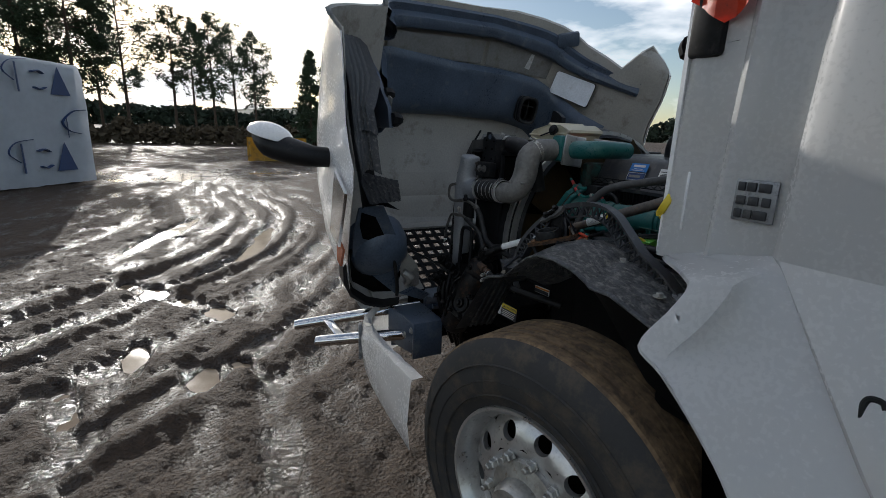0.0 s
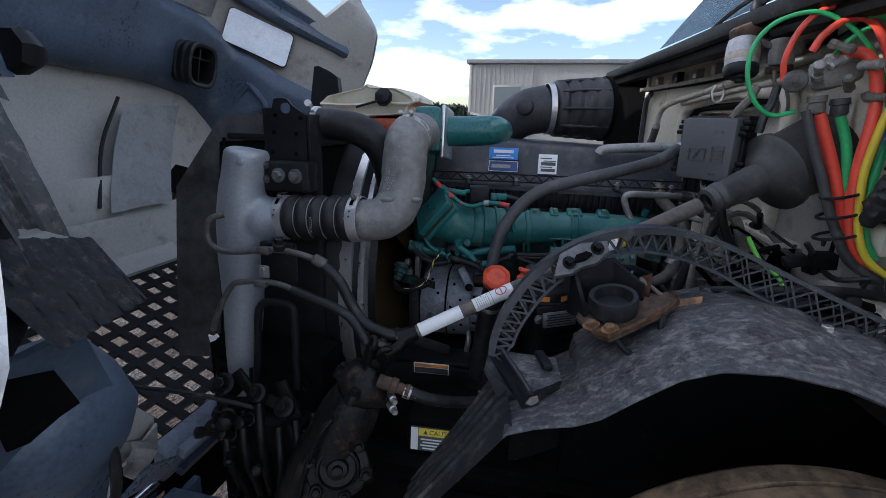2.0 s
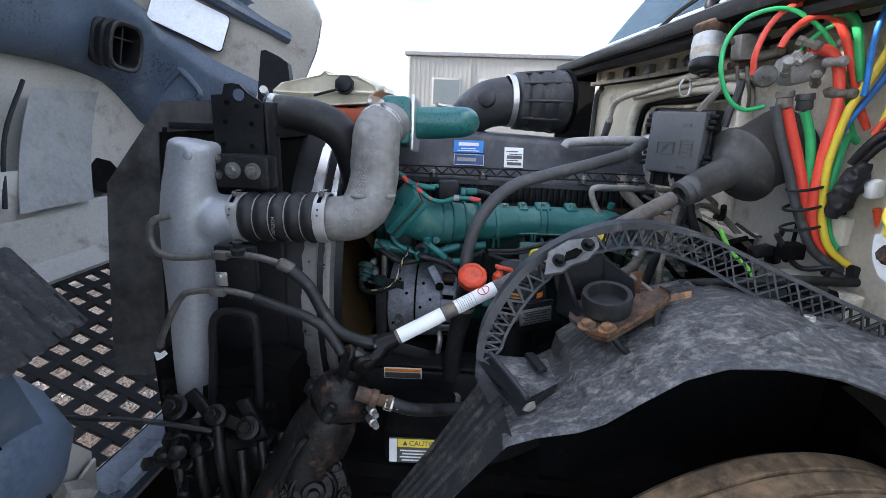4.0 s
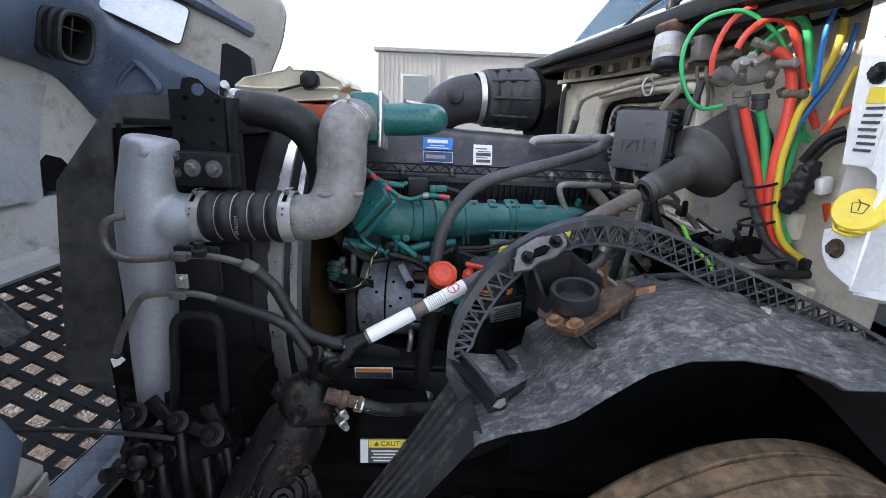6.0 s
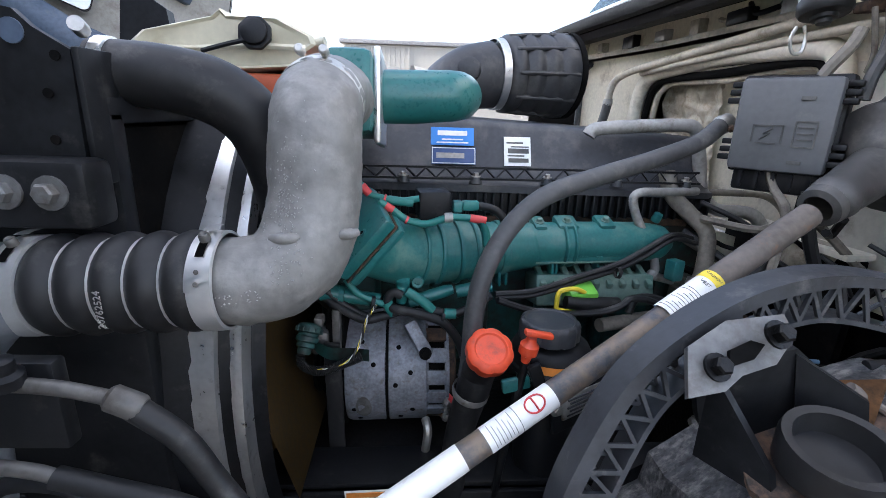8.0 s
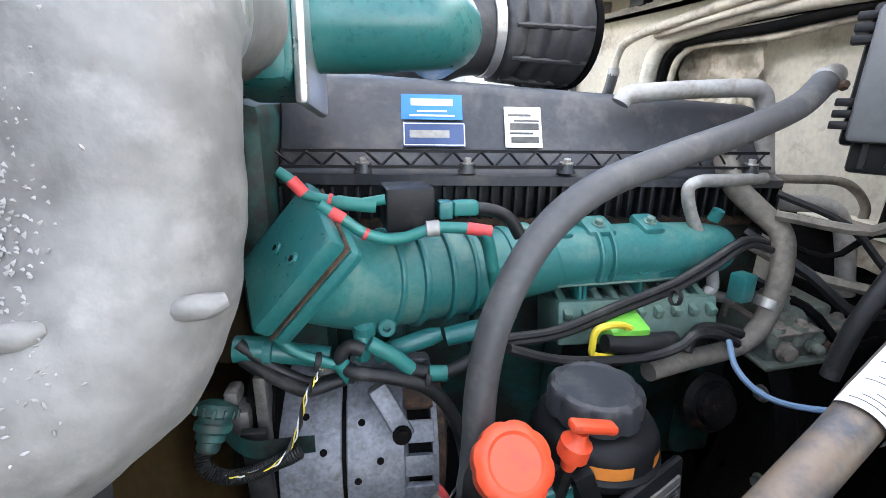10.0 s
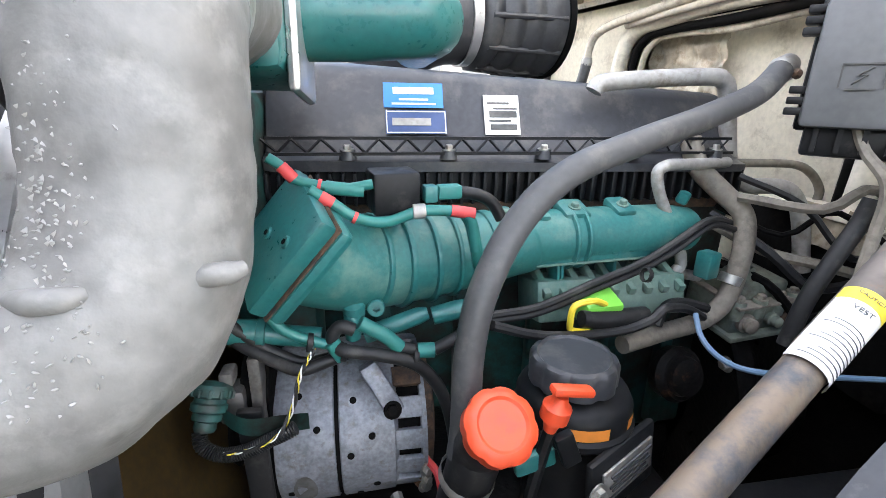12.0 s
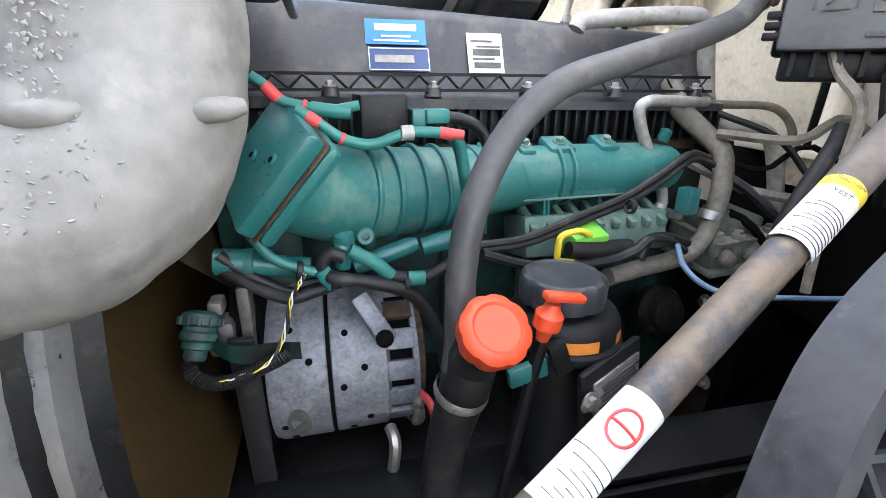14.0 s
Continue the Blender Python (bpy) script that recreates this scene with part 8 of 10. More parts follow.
# ---- coolant tank and upper hose ----
def build_tank():
    t = thing("coolant_tank", "cream translucent coolant tank with a black lobed cap", "coolant tank", (-0.3, -0.28, 1.56))
    P = [(-0.452, 1.585), (-0.455, 1.605), (-0.43, 1.625), (-0.315, 1.65), (-0.300, 1.662), (-0.290, 1.652), (-0.205, 1.651), (-0.15, 1.625), (-0.145, 1.612), (-0.165, 1.598), (-0.17, 1.575), (-0.30, 1.565), (-0.43, 1.575)]
    rows = []
    for y, s in ((-0.350, 0.86), (-0.356, 0.95), (-0.352, 1.0), (-0.12, 1.0), (-0.11, 0.9)):
        rows.append([Vector((-0.30 + (x + 0.30) * s, y, 1.61 + (z - 1.61) * s)) for x, z in P + P[:1]])
    bm = sheet(B(), rows)
    bm.verts.ensure_lookup_table()
    bm.faces.new(bm.verts[:len(P)])
    part("tank", bm, TANK, t)
    part("tank_seam", tube(B(), [(-0.45, -0.362, 1.60), (-0.35, -0.364, 1.598), (-0.25, -0.364, 1.605), (-0.16, -0.362, 1.605)], 0.005, 6), TANK, t)
    bm = B()
    c, ax = Vector((-0.238, -0.372, 1.622)), Vector((0.05, -1, 0.25))
    lathe(bm, [(0.018, -0.012), (0.021, -0.008), (0.021, 0.016), (0.016, 0.019), (0.0, 0.02)], c, ax, 18)
    s, u2, d2 = frame_of(ax)
    cap = part("cap", bm, BLACK, t, "black lobed cap")
    for k in range(8):
        a = 2 * math.pi * k / 8
        part("cap_lug", box(B(), c + d2 * 0.004 + (s * math.cos(a) + u2 * math.sin(a)) * 0.022, (0.008, 0.022, 0.009), axes(s * math.cos(a) + u2 * math.sin(a), d2), 0.002), BLACK, cap)
    part("cap_strap", tube(B(), [(-0.245, -0.385, 1.612), (-0.275, -0.392, 1.604), (-0.32, -0.39, 1.592)], 0.004, 6), BLACK, t)
    part("tank_spout", lathe(B(), [(0.008, 0), (0.008, 0.03)], (-0.16, -0.34, 1.615), (1, -0.2, 0.1), 10), TANK, t)
    part("red_base", box(B(), (-0.19, -0.30, 1.535), (0.24, 0.14, 0.055), None, 0.012), RADRED, t, "orange-red bracket under the tank")


build_tank()
t = thing("radiator_hose", "thick black upper radiator hose with steel clamp", "hose", (-0.3, -0.56, 1.5))
part("hose", tube(B(), [(-0.372, -0.575, 1.546), (-0.30, -0.565, 1.541), (-0.24, -0.555, 1.527), (-0.20, -0.545, 1.50), (-0.180, -0.535, 1.46), (-0.17, -0.52, 1.40), (-0.165, -0.50, 1.32)], [0.038, 0.041, 0.043, 0.043, 0.041, 0.038, 0.036], 20, 6), RUBBER, t)
part("clamp", lathe(B(), [(0.039, -0.008), (0.042, -0.007), (0.042, 0.007), (0.039, 0.008)], (-0.355, -0.573, 1.545), (1, 0.1, -0.05), 26, False), ALU_CLEAN, t)
part("clamp_screw", lathe(B(), [(0.009, 0), (0.009, 0.02)], (-0.362, -0.60, 1.588), (0.3, -1, 0.3), 10), STEEL, t)

# ---- air intake elbow ----
t = thing("air_intake", "large black air intake elbow with a ribbed sleeve", "air intake", (0.25, 0.06, 1.5))
part("elbow", tube(B(), [(0.05, 0.10, 1.46), (0.075, 0.07, 1.52), (0.11, 0.045, 1.565), (0.165, 0.04, 1.597), (0.225, 0.06, 1.61)], [0.065, 0.070, 0.076, 0.082, 0.085], 26, 6), INTAKE, t)
part("boss", lathe(B(), [(0.030, 0), (0.028, 0.03), (0.022, 0.034)], (0.160, -0.030, 1.612), (-0.15, -1, 0.1), 18), INTAKE, t)
part("clamp", lathe(B(), [(0.088, -0.011), (0.091, -0.010), (0.091, 0.010), (0.088, 0.011)], (0.238, 0.063, 1.611), (1, 0.25, 0.03), 36, False), ALU_CLEAN, t)
D = Vector((1, 0.30, 0.02)).normalized()
o = Vector((0.25, 0.066, 1.612))
prof = []
for k in range(4):
    prof += [(0.088 + 0.006 * k, 0.045 * k), (0.100 + 0.004 * k, 0.045 * k + 0.012), (0.100 + 0.004 * k, 0.045 * k + 0.03), (0.092 + 0.006 * k, 0.045 * k + 0.04)]
prof += [(0.11, 0.19), (0.09, 0.20)]
sl = part("sleeve", lathe(B(), prof, o, D, 48), INTAKE, t, "", 60)
for k in range(10):
    a = 2 * math.pi * k / 10
    s, u2, d2 = frame_of(D)
    r = s * math.cos(a) + u2 * math.sin(a)
    part("sleeve_rib", tube(B(), [o + D * 0.01 + r * 0.096, o + D * 0.09 + r * 0.104, o + D * 0.18 + r * 0.108], 0.006, 8, 2), INTAKE, sl)
part("end_disc", lathe(B(), [(0.115, 0.185), (0.115, 0.20), (0.02, 0.205)], o, D, 36), DARK, t)

bpy.data.objects["air_intake"].matrix_basis = Matrix.Translation((-0.0141, 0.153, -0.139)) @ Matrix.Diagonal((1.09, 1.09, 1.09, 1)) @ bpy.data.objects["air_intake"].matrix_basis

# ---- fuse box ----
t = thing("fuse_box", "dark grey plastic fuse box with latched lid", "fuse box", (0.66, -0.41, 1.39))
ex = Vector((0.103, -0.118, 0.0)).normalized()
FM = Matrix((ex, Vector((0.75, 0.66, 0)).normalized(), Vector((0, 0, 1)))).transposed()
c = Vector((0.652, -0.414, 1.505))
into = FM @ Vector((0, 1, 0))
part("lid", box(B(), c + into * 0.018, (0.145, 0.036, 0.158), FM, 0.008), FUSEBOX, t, "flat lid with moulded marks")
b = part("base", box(B(), c + into * 0.06, (0.158, 0.05, 0.17), FM, 0.006), BLACK, t)
part("skirt", box(B(), c + into * 0.05 + Vector((0, 0, -0.098)), (0.13, 0.05, 0.04), FM, 0.006), BLACK, t)
for sx in (-1, 1):
    for z in (0.055, -0.045):
        b2 = B()
        for k in range(3):
            box(b2, c + ex * (0.082 * sx) + into * (0.02 + 0.006 * k) + Vector((0, 0, z + 0.014 * (k - 1))), (0.020, 0.024, 0.010), FM, 0.002)
        part("latch", b2, BLACK, t)
for k in range(5):
    part("skirt_rib", box(B(), c + ex * (-0.05 + 0.026 * k) + into * 0.022 + Vector((0, 0, -0.094)), (0.006, 0.012, 0.034), FM), BLACK, t)
rel = B()
for dx, dz, w, h in ((-0.018, 0.0, 0.045, 0.002), (-0.018, -0.030, 0.030, 0.002), (-0.040, -0.014, 0.002, 0.030), (0.004, -0.014, 0.002, 0.030), (0.036, 0.008, 0.030, 0.002), (0.036, -0.034, 0.030, 0.002), (0.021, -0.013, 0.002, 0.042), (0.051, -0.013, 0.002, 0.042), (0.036, -0.002, 0.022, 0.002), (0.036, -0.012, 0.022, 0.002), (0.036, -0.022, 0.022, 0.002), (0.03, 0.045, 0.02, 0.006), (0.03, -0.06, 0.02, 0.006)):
    box(rel, c + ex * dx + Vector((0, 0, dz)) - into * 0.0012, (w, 0.003, h), FM)
tube(rel, [c + ex * -0.010 + Vector((0, 0, -0.004)) - into * 0.002, c + ex * -0.024 + Vector((0, 0, -0.014)) - into * 0.002, c + ex * -0.014 + Vector((0, 0, -0.013)) - into * 0.002, c + ex * -0.028 + Vector((0, 0, -0.024)) - into * 0.002], 0.0014, 4, 1)
tagged(part("lid_relief", rel, FOAM, t, "moulded symbols on the lid"), kind="stuff")
wire("fuse_box_cable", [(0.665, -0.385, 1.44), (0.670, -0.405, 1.40), (0.678, -0.44, 1.36), (0.676, -0.445, 1.30), (0.668, -0.45, 1.25), (0.66, -0.455, 1.18), (0.66, -0.46, 1.10)], [0.007, 0.007, 0.0085, 0.008, 0.0075, 0.007, 0.007], TAN, "dusty tan cable hanging under the fuse box", "wiring", "engine wiring")
wire("fuse_box_cable", [(0.70, -0.45, 1.40), (0.71, -0.46, 1.33), (0.75, -0.45, 1.26), (0.80, -0.42, 1.22)], 0.011, RUBBER, "black cable hanging under the fuse box", "wiring", "engine wiring")

# ---- chassis ----
t = thing("frame_rail", "black steel chassis rail with a warning label", "chassis rail", (0, -0.5, 0.6))
part("rail_web", box(B(), (0.25, -0.52, 0.70), (1.9, 0.012, 0.28), axes((1, 0, 0.02)), 0.003), BLACK, t)
part("rail_flange", box(B(), (0.25, -0.463, 0.846), (1.9, 0.10, 0.012), axes((1, 0, 0.02)), 0.003), BLACK, t)
part("rail_flange", box(B(), (0.25, -0.463, 0.554), (1.9, 0.10, 0.012), axes((1, 0, 0.02)), 0.003), BLACK, t)
for x in (0.02, 0.12, 0.30, 0.42, 0.6):
    part("rail_bolt", hexbolt(B(), (x, -0.527, 0.76 - 0.05 * (x > 0.2)), (0, -1, 0), 0.012, 0.012), STEEL, t)
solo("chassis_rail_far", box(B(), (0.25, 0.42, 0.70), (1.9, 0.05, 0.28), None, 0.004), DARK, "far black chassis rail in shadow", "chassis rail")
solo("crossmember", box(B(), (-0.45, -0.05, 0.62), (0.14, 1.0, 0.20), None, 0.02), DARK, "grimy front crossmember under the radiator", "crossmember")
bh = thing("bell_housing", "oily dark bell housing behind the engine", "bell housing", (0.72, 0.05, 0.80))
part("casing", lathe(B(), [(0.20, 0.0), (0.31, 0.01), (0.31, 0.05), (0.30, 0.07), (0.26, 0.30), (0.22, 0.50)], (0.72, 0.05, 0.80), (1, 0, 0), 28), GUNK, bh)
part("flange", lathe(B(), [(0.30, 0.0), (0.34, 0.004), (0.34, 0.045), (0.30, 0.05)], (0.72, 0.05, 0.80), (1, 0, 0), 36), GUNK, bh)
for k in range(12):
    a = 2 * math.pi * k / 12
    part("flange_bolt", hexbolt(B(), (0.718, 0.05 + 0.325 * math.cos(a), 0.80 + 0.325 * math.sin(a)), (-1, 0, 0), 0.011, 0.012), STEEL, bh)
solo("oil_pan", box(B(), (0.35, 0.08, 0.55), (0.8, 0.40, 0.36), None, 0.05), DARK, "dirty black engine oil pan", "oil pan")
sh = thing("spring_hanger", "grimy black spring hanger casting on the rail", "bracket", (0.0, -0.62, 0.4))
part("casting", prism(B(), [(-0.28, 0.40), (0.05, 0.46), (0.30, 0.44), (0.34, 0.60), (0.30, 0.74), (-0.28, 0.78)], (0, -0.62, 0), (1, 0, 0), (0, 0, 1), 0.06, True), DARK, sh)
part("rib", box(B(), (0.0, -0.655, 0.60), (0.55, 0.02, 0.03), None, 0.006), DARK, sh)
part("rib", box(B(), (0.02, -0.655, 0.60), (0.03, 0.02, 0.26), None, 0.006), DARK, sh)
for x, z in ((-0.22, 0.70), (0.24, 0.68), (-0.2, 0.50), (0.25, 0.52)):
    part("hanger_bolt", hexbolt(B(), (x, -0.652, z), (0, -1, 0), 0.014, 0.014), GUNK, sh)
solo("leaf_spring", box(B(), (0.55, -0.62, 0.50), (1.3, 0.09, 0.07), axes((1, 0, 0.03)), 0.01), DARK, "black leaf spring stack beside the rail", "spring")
lb = thing("caution_label", "yellow and white caution label on the chassis", "label", (0.02, -0.75, 0.78))
ex, ez = Vector((1, 0.05, 0.02)).normalized(), Vector((0.0, 0.15, 1)).normalized()
c = Vector((0.045, -0.79, 0.785))
part("plate", box(B(), c, (0.13, 0.003, 0.062), axes(ex, ez)), LABEL_INK, lb, "dark label plate")
part("header", box(B(), c + ez * 0.019 - Vector((0, 0.002, 0)) + ex * 0.008, (0.108, 0.002, 0.020), axes(ex, ez)), LABEL_YEL, lb, "yellow header")
part("symbol", box(B(), c - ex * 0.056 - Vector((0, 0.002, 0)), (0.018, 0.002, 0.058), axes(ex, ez)), LABEL, lb)
part("warning_triangle", prism(B(), [(-0.006, -0.005), (0.006, -0.005), (0, 0.006)], c + ez * 0.019 - ex * 0.028 - Vector((0, 0.0034, 0)), ex, ez, -0.001), LABEL_INK, lb)
writing("caution_word", "CAUTION", 0.017, c + ez * 0.019 + ex * 0.020 - Vector((0, 0.0036, 0)), ex, ez, LABEL_INK, lb, 0.0003)
for k in range(4):
    part("text_line", box(B(), c - ez * (0.0 + 0.008 * k) - Vector((0, 0.002, 0)) + ex * 0.008, (0.095 - 0.01 * (k % 2), 0.002, 0.003), axes(ex, ez)), LABEL, lb)
solo("label_mount", box(B(), (0.045, -0.70, 0.79), (0.16, 0.17, 0.10), None, 0.01), DARK, "dark steel bracket behind the caution label", "bracket")
lb = thing("orange_label", "small orange and black label on the rail", "label", (-0.03, -0.53, 0.82))
part("plate", box(B(), (-0.035, -0.528, 0.828), (0.11, 0.003, 0.034), axes((1, 0, 0.05))), LABEL, lb, "pale label border")
part("text_line", box(B(), (-0.035, -0.5305, 0.822), (0.104, 0.002, 0.017), axes((1, 0, 0.05))), LABEL_INK, lb)
part("header", box(B(), (-0.035, -0.5305, 0.838), (0.104, 0.002, 0.009), axes((1, 0, 0.05))), LABEL_ORG, lb, "orange header")


# ---- steering ----
SHAFT = mat("worn_shaft_paint", (0.052, 0.056, 0.064), 0.42, 0.0, var=0.35, scale=13, bump=0.3, dirt=(0.165, 0.122, 0.086), dirt_at=0.48)
S0, S1 = Vector((-0.045, -0.828, 1.066)), Vector((0.64, -0.545, 1.388))
SD = (S1 - S0).normalized()
t = thing("steering_shaft", "black steering shaft with paper warning labels and rusty end", "steering shaft", (0.3, -0.7, 1.1))
part("shaft", tube(B(), [S0, S0.lerp(S1, 0.08), S0.lerp(S1, 0.12), S0.lerp(S1, 0.62)], [0.015, 0.0158, 0.016, 0.016], 18, 2), SHAFT, t)
part("upper_shaft", tube(B(), [S0.lerp(S1, 0.60), S0.lerp(S1, 0.63), S0.lerp(S1, 0.97)], [0.0165, 0.0182, 0.019], 24, 1), SLEEVE, t, "rust-stained upper sleeve")


def shaft_label(f0, f1, name, material, label, turn0, turn1, rr=0.0165):
    s, u2, d2 = frame_of(SD)
    rows = []
    for f in np.linspace(f0, f1, 4):
        rows.append([S0.lerp(S1, f) + (s * math.cos(a) + u2 * math.sin(a)) * rr for a in np.linspace(turn0, turn1, 12)])
    return part(name, sheet(B(), rows), material, t, label)


A0, A1 = radians(-40), radians(132)
shaft_label(0.07, 0.20, "label", LABEL, "white paper label", A0, A1)
l2 = shaft_label(0.24, 0.362, "label", LABEL, "white label with a red prohibition ring", A0, A1)
l3 = shaft_label(0.595, 0.715, "label", LABEL, "white caution label with a yellow band", A0, A1, 0.0190)
shaft_label(0.695, 0.715, "label_band", LABEL_YEL, "yellow band", A0, A1, 0.0193)
s, u2, d2 = frame_of(SD)


def on_shaft(f, a, r=0.0167):
    return S0.lerp(S1, f) + (s * math.cos(a) + u2 * math.sin(a)) * r


ring = B()
tube(ring, [on_shaft(0.328 + 0.016 * math.cos(q), radians(58) + 0.62 * math.sin(q), 0.0169) for q in np.linspace(0, 2 * math.pi, 25)], 0.0012, 5, 1, False)
tube(ring, [on_shaft(0.328, radians(58 + a), 0.0169) for a in np.linspace(-35, 35, 7)], 0.0012, 5, 1)
part("prohibition_ring", ring, RED_T, t, "red prohibition ring")
def arc_line(f, a0, a1, r=0.0167, thick=0.0004):
    tube(bm, [on_shaft(f, radians(a), r) for a in np.linspace(a0, a1, 9)], thick, 5, 1)


bm = B()
for k in range(7):
    arc_line(0.250 + 0.006 * k, -10 + 8 * (k % 2), 100 - 18 * (k % 3))
arc_line(0.296, -30, 125)
for k in range(10):
    arc_line(0.603 + 0.0064 * k, -10 + 7 * (k % 2), 112 - 16 * (k % 4), 0.0192)
tagged(part("label_line", bm, LABEL_INK, t), kind="stuff")
na = radians(60)
nn = (s * math.cos(na) + u2 * math.sin(na)).normalized()
writing("caution_word", "CAUTION", 0.0052, on_shaft(0.705, na, 0.0199), SD.cross(nn), SD, LABEL_INK, l3, 0.0002)
writing("sign_word", "VEST", 0.0075, on_shaft(0.684, na, 0.0197), SD.cross(nn), SD, LABEL_INK, l3, 0.0002)
# joint at the lower end
J = S0 - SD * 0.034
GD = Vector((-0.42, -0.12, -0.90)).normalized()
EAR = SD.cross(Vector((0.2, -0.3, 1))).normalized()
part("yoke", tube(B(), [S0 + SD * 0.05, S0 + SD * 0.02, S0 + SD * 0.006], [0.017, 0.022, 0.024], 16, 3), GUNK, t, "greasy universal joint yoke")
for k in (-1, 1):
    arm = part("yoke_arm", tube(B(), [S0 + SD * 0.012 + EAR * 0.014 * k, S0 - SD * 0.008 + EAR * 0.023 * k, S0 - SD * 0.034 + EAR * 0.025 * k], [0.013, 0.0125, 0.012], 12, 4, True, 1.3), GUNK, t)
    part("yoke_eye", lathe(B(), [(0.011, -0.007), (0.023, -0.007), (0.025, 0.0), (0.023, 0.007), (0.011, 0.007), (0.010, 0.003), (0.0, 0.003)], J + EAR * 0.026 * k, EAR * k, 22), GUNK, arm)
part("cross_pin", lathe(B(), [(0.011, -0.026), (0.011, 0.026)], J, EAR, 14), DULL_LINE, t)
PIN = GD.cross(EAR).normalized()
if PIN.y > 0:
    PIN = -PIN
part("cross_pin", lathe(B(), [(0.011, -0.026), (0.011, 0.026)], J, PIN, 14), DULL_LINE, t)
part("lower_yoke", tube(B(), [J + GD * 0.028, J + GD * 0.045, J + GD * 0.085], [0.024, 0.025, 0.023], 16, 3), GUNK, t)
for k in (-1, 1):
    arm = part("yoke_arm", tube(B(), [J + GD * 0.045 + PIN * 0.016 * k, J + GD * 0.018 + PIN * 0.025 * k, J - GD * 0.004 + PIN * 0.026 * k], [0.014, 0.014, 0.013], 12, 4, True, 1.4), GUNK, t)
    part("bearing_cap", lathe(B(), [(0.019, -0.004), (0.021, 0.002), (0.019, 0.008), (0.014, 0.008), (0.012, 0.004), (0.0, 0.004)], J + PIN * 0.029 * k, PIN * k, 20), GUNK_RUST, arm, "greasy bearing cap")

# boot at the bulkhead
t = thing("steering_boot", "dusty black rubber boot where the shaft enters the cab", "boot", (0.75, -0.57, 1.38))
o, BDIR = Vector((0.628, -0.550, 1.383)), Vector((0.86, 0.34, 0.40)).normalized()
part("sleeve", lathe(B(), [(0.021, 0.010), (0.031, 0.013), (0.033, 0.028), (0.030, 0.032), (0.034, 0.036), (0.036, 0.052), (0.034, 0.057), (0.037, 0.10), (0.040, 0.155)], o, BDIR, 24, False), BOOT, t)
part("bellows", lathe(B(), [(0.039, 0.148), (0.047, 0.152), (0.060, 0.164), (0.075, 0.178), (0.090, 0.184), (0.096, 0.190), (0.096, 0.200), (0.086, 0.206), (0.086, 0.25), (0.092, 0.33)], o, BDIR, 28, False), BOOT, t)

# steering gear
t = thing("steering_gear", "oily black steering gear box streaked with rust", "steering gear", (-0.2, -0.87, 0.6))
g0 = J + GD * 0.06
gs, gu, gd = frame_of(GD)
GM = Matrix((gs, gu, gd)).transposed()


def on_gear(a, r, d):
    return g0 + GD * d + (gs * math.cos(a) + gu * math.sin(a)) * r


part("housing", lathe(B(), [(0.055, 0.075), (0.060, 0.085), (0.066, 0.105), (0.070, 0.14), (0.073, 0.22), (0.078, 0.30), (0.072, 0.42), (0.05, 0.45)], g0, GD, 28), GUNK_RUST, t, "rust-streaked cylinder")
head = B()
box(head, g0 + GD * 0.058, (0.118, 0.112, 0.030), GM @ Matrix.Rotation(0.5, 3, "Z"), 0.012)
lathe(head, [(0.028, -0.008), (0.034, 0.0), (0.050, 0.010), (0.057, 0.022), (0.060, 0.042), (0.062, 0.050)], g0, GD, 24)
part("valve_head", head, GUNK_RUST, t, "rusty bolted valve head")
part("seal_collar", lathe(B(), [(0.024, -0.016), (0.031, -0.014), (0.032, -0.004), (0.036, 0.002)], g0, GD, 20), GUNK, t)
for k in range(4):
    a = math.pi / 4 + 0.5 + k * math.pi / 2
    boss = part("bolt_boss", lathe(B(), [(0.015, 0.010), (0.015, 0.030), (0.012, 0.034)], on_gear(a, 0.062, 0.078), -GD, 14), GUNK, t)
    part("head_bolt", hexbolt(B(), on_gear(a, 0.062, 0.044), -GD, 0.0105, 0.013, 1.35), GUNK_RUST, boss)
CC, CN = g0 + GD * 0.25 + Vector((0.045, -0.045, 0)), Vector((0.35, -0.86, 0.36)).normalized()
cs, cu, cd = frame_of(CN)
part("side_cover", lathe(B(), [(0.072, -0.03), (0.074, 0.006), (0.070, 0.012), (0.052, 0.014), (0.049, 0.024), (0.044, 0.026), (0.040, 0.018), (0.026, 0.018), (0.022, 0.030), (0.013, 0.032), (0.012, 0.046), (0.006, 0.048)], CC, CN, 28), GUNK, t, "oily round side cover")
for k in range(6):
    a = 2 * math.pi * k / 6 + 0.3
    p = CC + (cs * math.cos(a) + cu * math.sin(a)) * 0.066
    boss = part("bolt_boss", lathe(B(), [(0.016, -0.02), (0.016, 0.014), (0.013, 0.018)], p, CN, 14), GUNK_RUST if k % 3 == 0 else GUNK, t)
    part("cover_bolt", hexbolt(B(), p + CN * 0.018, CN, 0.0095, 0.013, 1.3), GUNK, boss)
FIT = Vector((-0.042, -0.885, 0.985))
part("hydraulic_fitting", lathe(B(), [(0.016, -0.03), (0.016, 0.0), (0.019, 0.002), (0.019, 0.014), (0.013, 0.016), (0.013, 0.034), (0.016, 0.036), (0.016, 0.044)], FIT, (0.85, 0.1, -0.28), 10), RUST, t, "rusty hose fitting")
part("hydraulic_fitting", lathe(B(), [(0.015, 0.0), (0.015, 0.016), (0.012, 0.018), (0.012, 0.030)], FIT + Vector((0.03, 0.003, -0.012)), (0.85, 0.1, -0.28), 6), STEEL, t)
